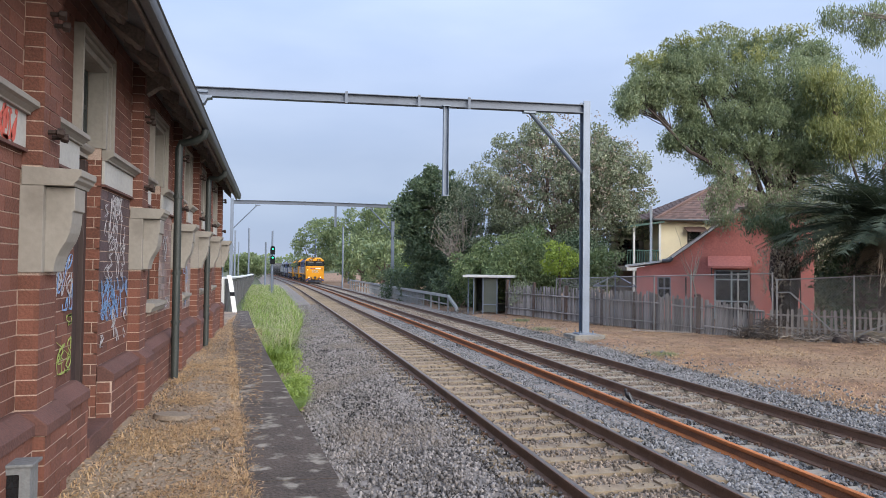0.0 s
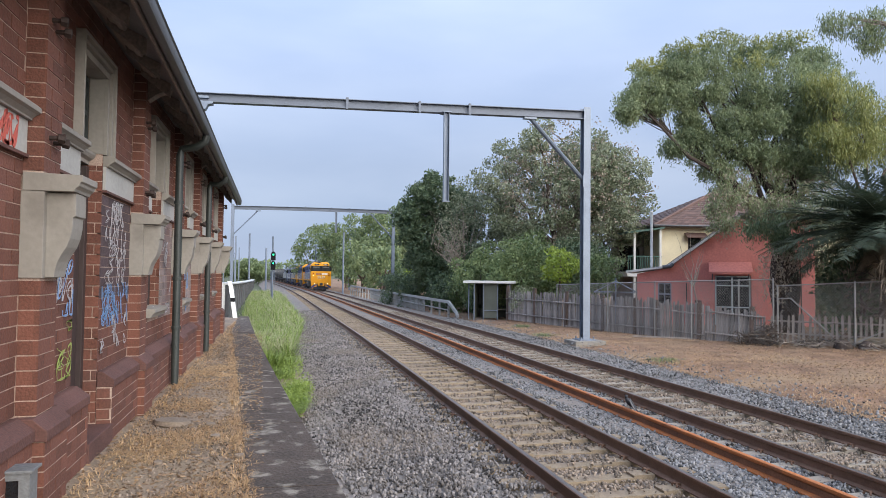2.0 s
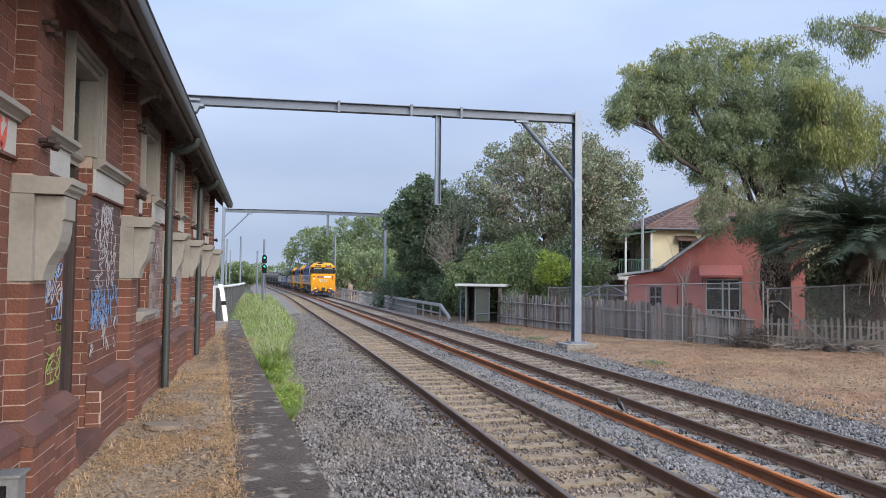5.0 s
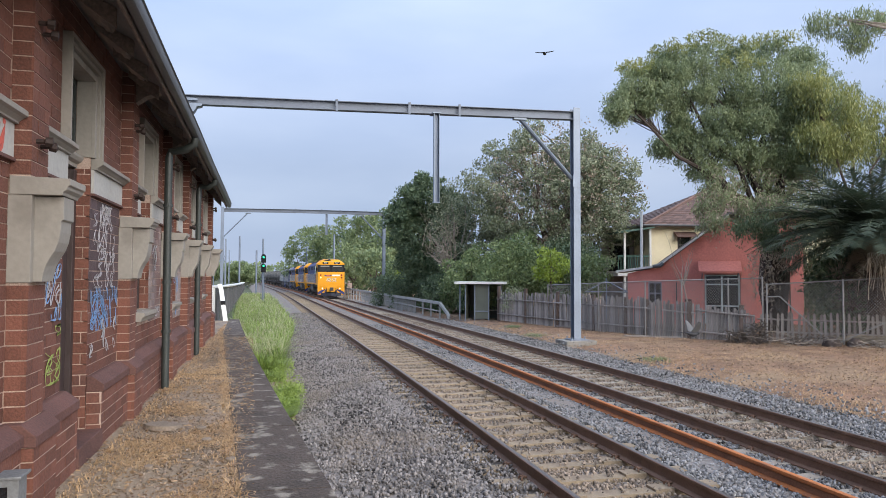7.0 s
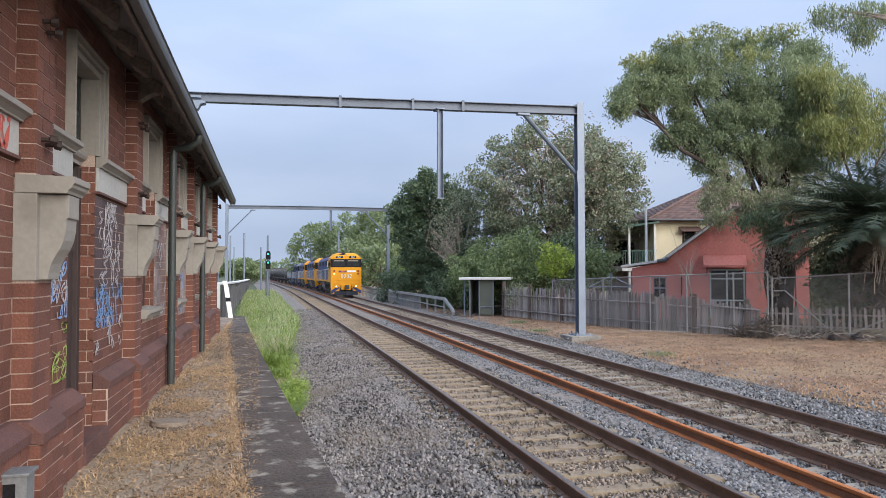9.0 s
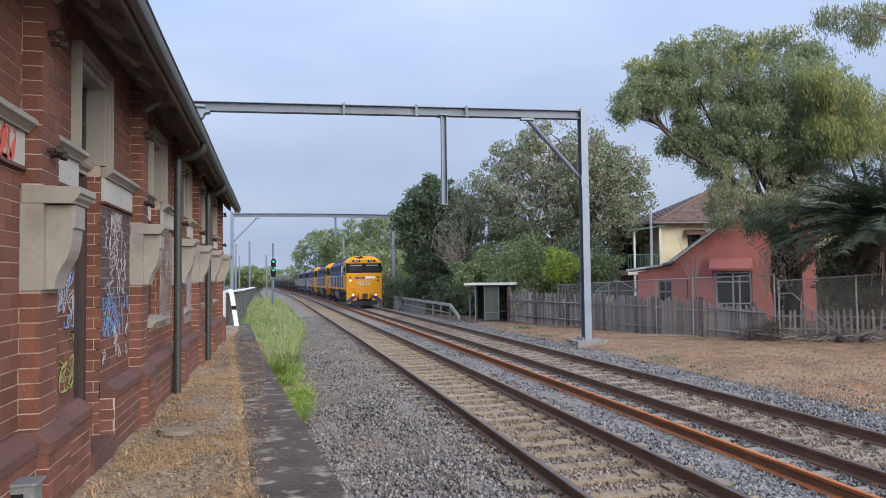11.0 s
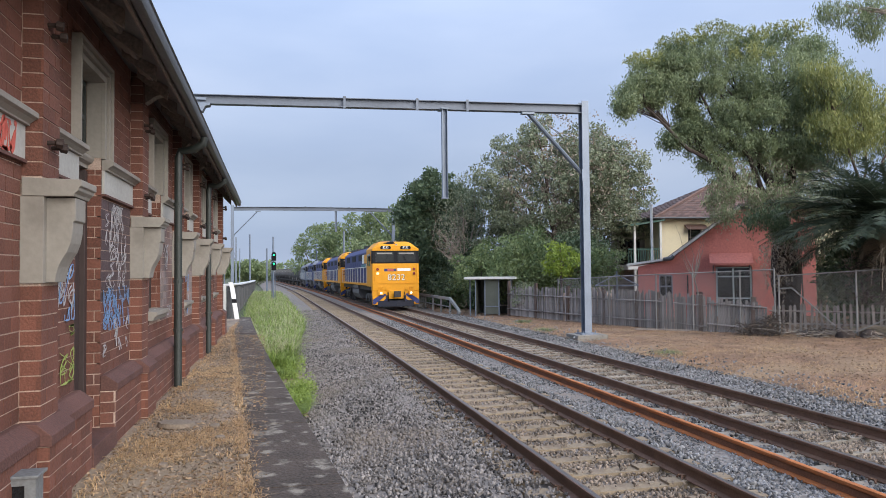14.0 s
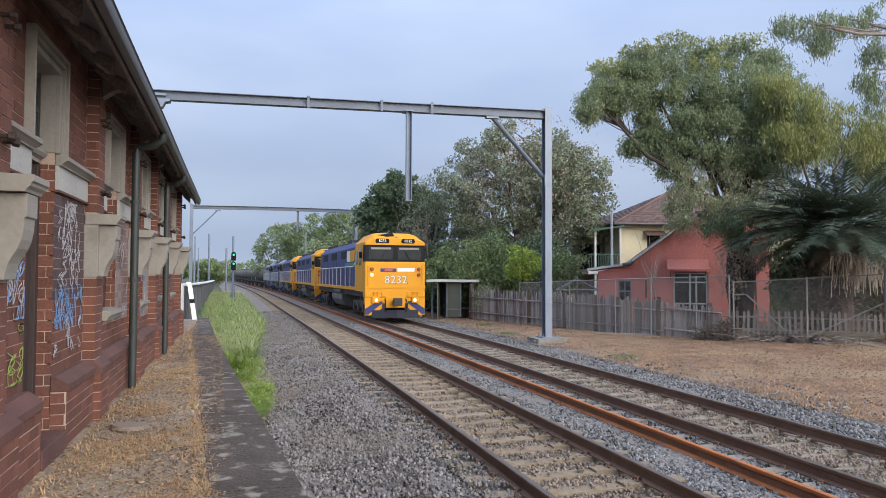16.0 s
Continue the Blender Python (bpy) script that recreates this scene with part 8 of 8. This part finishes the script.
# ---- everything that moves ----
def motions():
    times = [0, 1, 2, 3, 4, 5.25, 6.5, 7.75, 9, 10.25, 11.5, 12.75, 14, 15, 16]
    for vehicle, back in TRAIN:
        walk(vehicle, [(t, pose(FAR_TRACK - bend(front_y(t) + back), front_y(t) + back, drop(front_y(t) + back), -math.degrees(GRADE), 0, heading(front_y(t) + back + 8))) for t in times])
    ticks = [0.125 * i for i in range(129)]
    for wheel, y in WHEELS:
        walk(wheel, [(t, pose(0, y, 0.515, math.degrees((front_y(0) - front_y(t)) / 0.515))) for t in ticks])
    # the pigeon sits on the spare rail, then takes off over the verge
    sit = pose(5.68, 10.69, 0.092, -48, 0, 240)
    fly = [(6.3, (5.84, 10.75, 0.30), -40), (6.6, (6.2, 11.0, 0.83), -60), (6.8, (6.73, 11.0, 1.01), -85), (7.0, (7.23, 11.0, 1.18), -88), (7.2, (7.73, 11.0, 1.55), -90), (7.6, (9.45, 10.5, 1.69), -92), (7.8, (10.18, 10.0, 1.72), -95), (8.4, (14.0, 8.0, 2.3), -105), (10.0, (26.0, -2.0, 5.0), -110), (16.0, (70.0, -40.0, 9.0), -110)]
    walk(pigeon, [(0, sit), (1.6, pose(5.68, 10.69, 0.092, -50, 0, 228)), (2.4, pose(5.68, 10.69, 0.092, -42, 0, 250)), (4.2, sit), (5.9, sit), (6.1, pose(5.72, 10.70, 0.17, -25, 0, 190))] + [(t, pose(*p, 8, 0, a + 180)) for t, p, a in fly])
    beat = [6.2 + 0.1 * i for i in range(20)]
    for sg, wing in zip((-1, 1), pigeon_wings):
        fold = pose(sg * 0.055, -0.04, 0.04, 0, sg * 14, sg * 78)
        rows = [(0, fold), (5.9, fold), (6.05, pose(sg * 0.05, 0.0, 0.035, 0, sg * 5, sg * 30))]
        rows += [(t, pose(sg * 0.045, 0, 0.035, 0, -sg * (12 + (36, 10, -36, -10)[i % 4] * 1.1), 0)) for i, t in enumerate(beat)]
        walk(wing, rows + [(16.0, pose(sg * 0.045, 0, 0.035, 0, 0, 0))])
    rise = [(0, (9.6, 47.5, 6.2)), (4.3, (9.6, 47.5, 6.2)), (5.3, (8.9, 36.0, 8.2)), (6.3, (8.72, 27.0, 9.7)), (6.7, (9.05, 25.0, 10.19)), (7.0, (9.7, 24.0, 10.45)), (7.4, (9.9, 22.0, 11.4)), (8.0, (10.6, 19.0, 13.0)), (10.0, (14.0, 8.0, 19.0)), (16.0, (40.0, -40.0, 30.0))]
    walk(crow, [(t, pose(*p, -6, 0, 150)) for t, p in rise])
    beat = [4.3 + 0.1 * i for i in range(40)]
    for sg, wing in zip((-1, 1), crow_wings):
        rows = [(0, pose(sg * 0.05, 0, 0.04, 0, sg * 5, sg * 40))]
        rows += [(t, pose(sg * 0.05, 0, 0.04, 0, -sg * (8 + (34, 0, -34, 0)[i % 4]), sg * -12)) for i, t in enumerate(beat)]
        walk(wing, rows + [(16.0, pose(sg * 0.05, 0, 0.04, 0, 0, 0))])


motions()
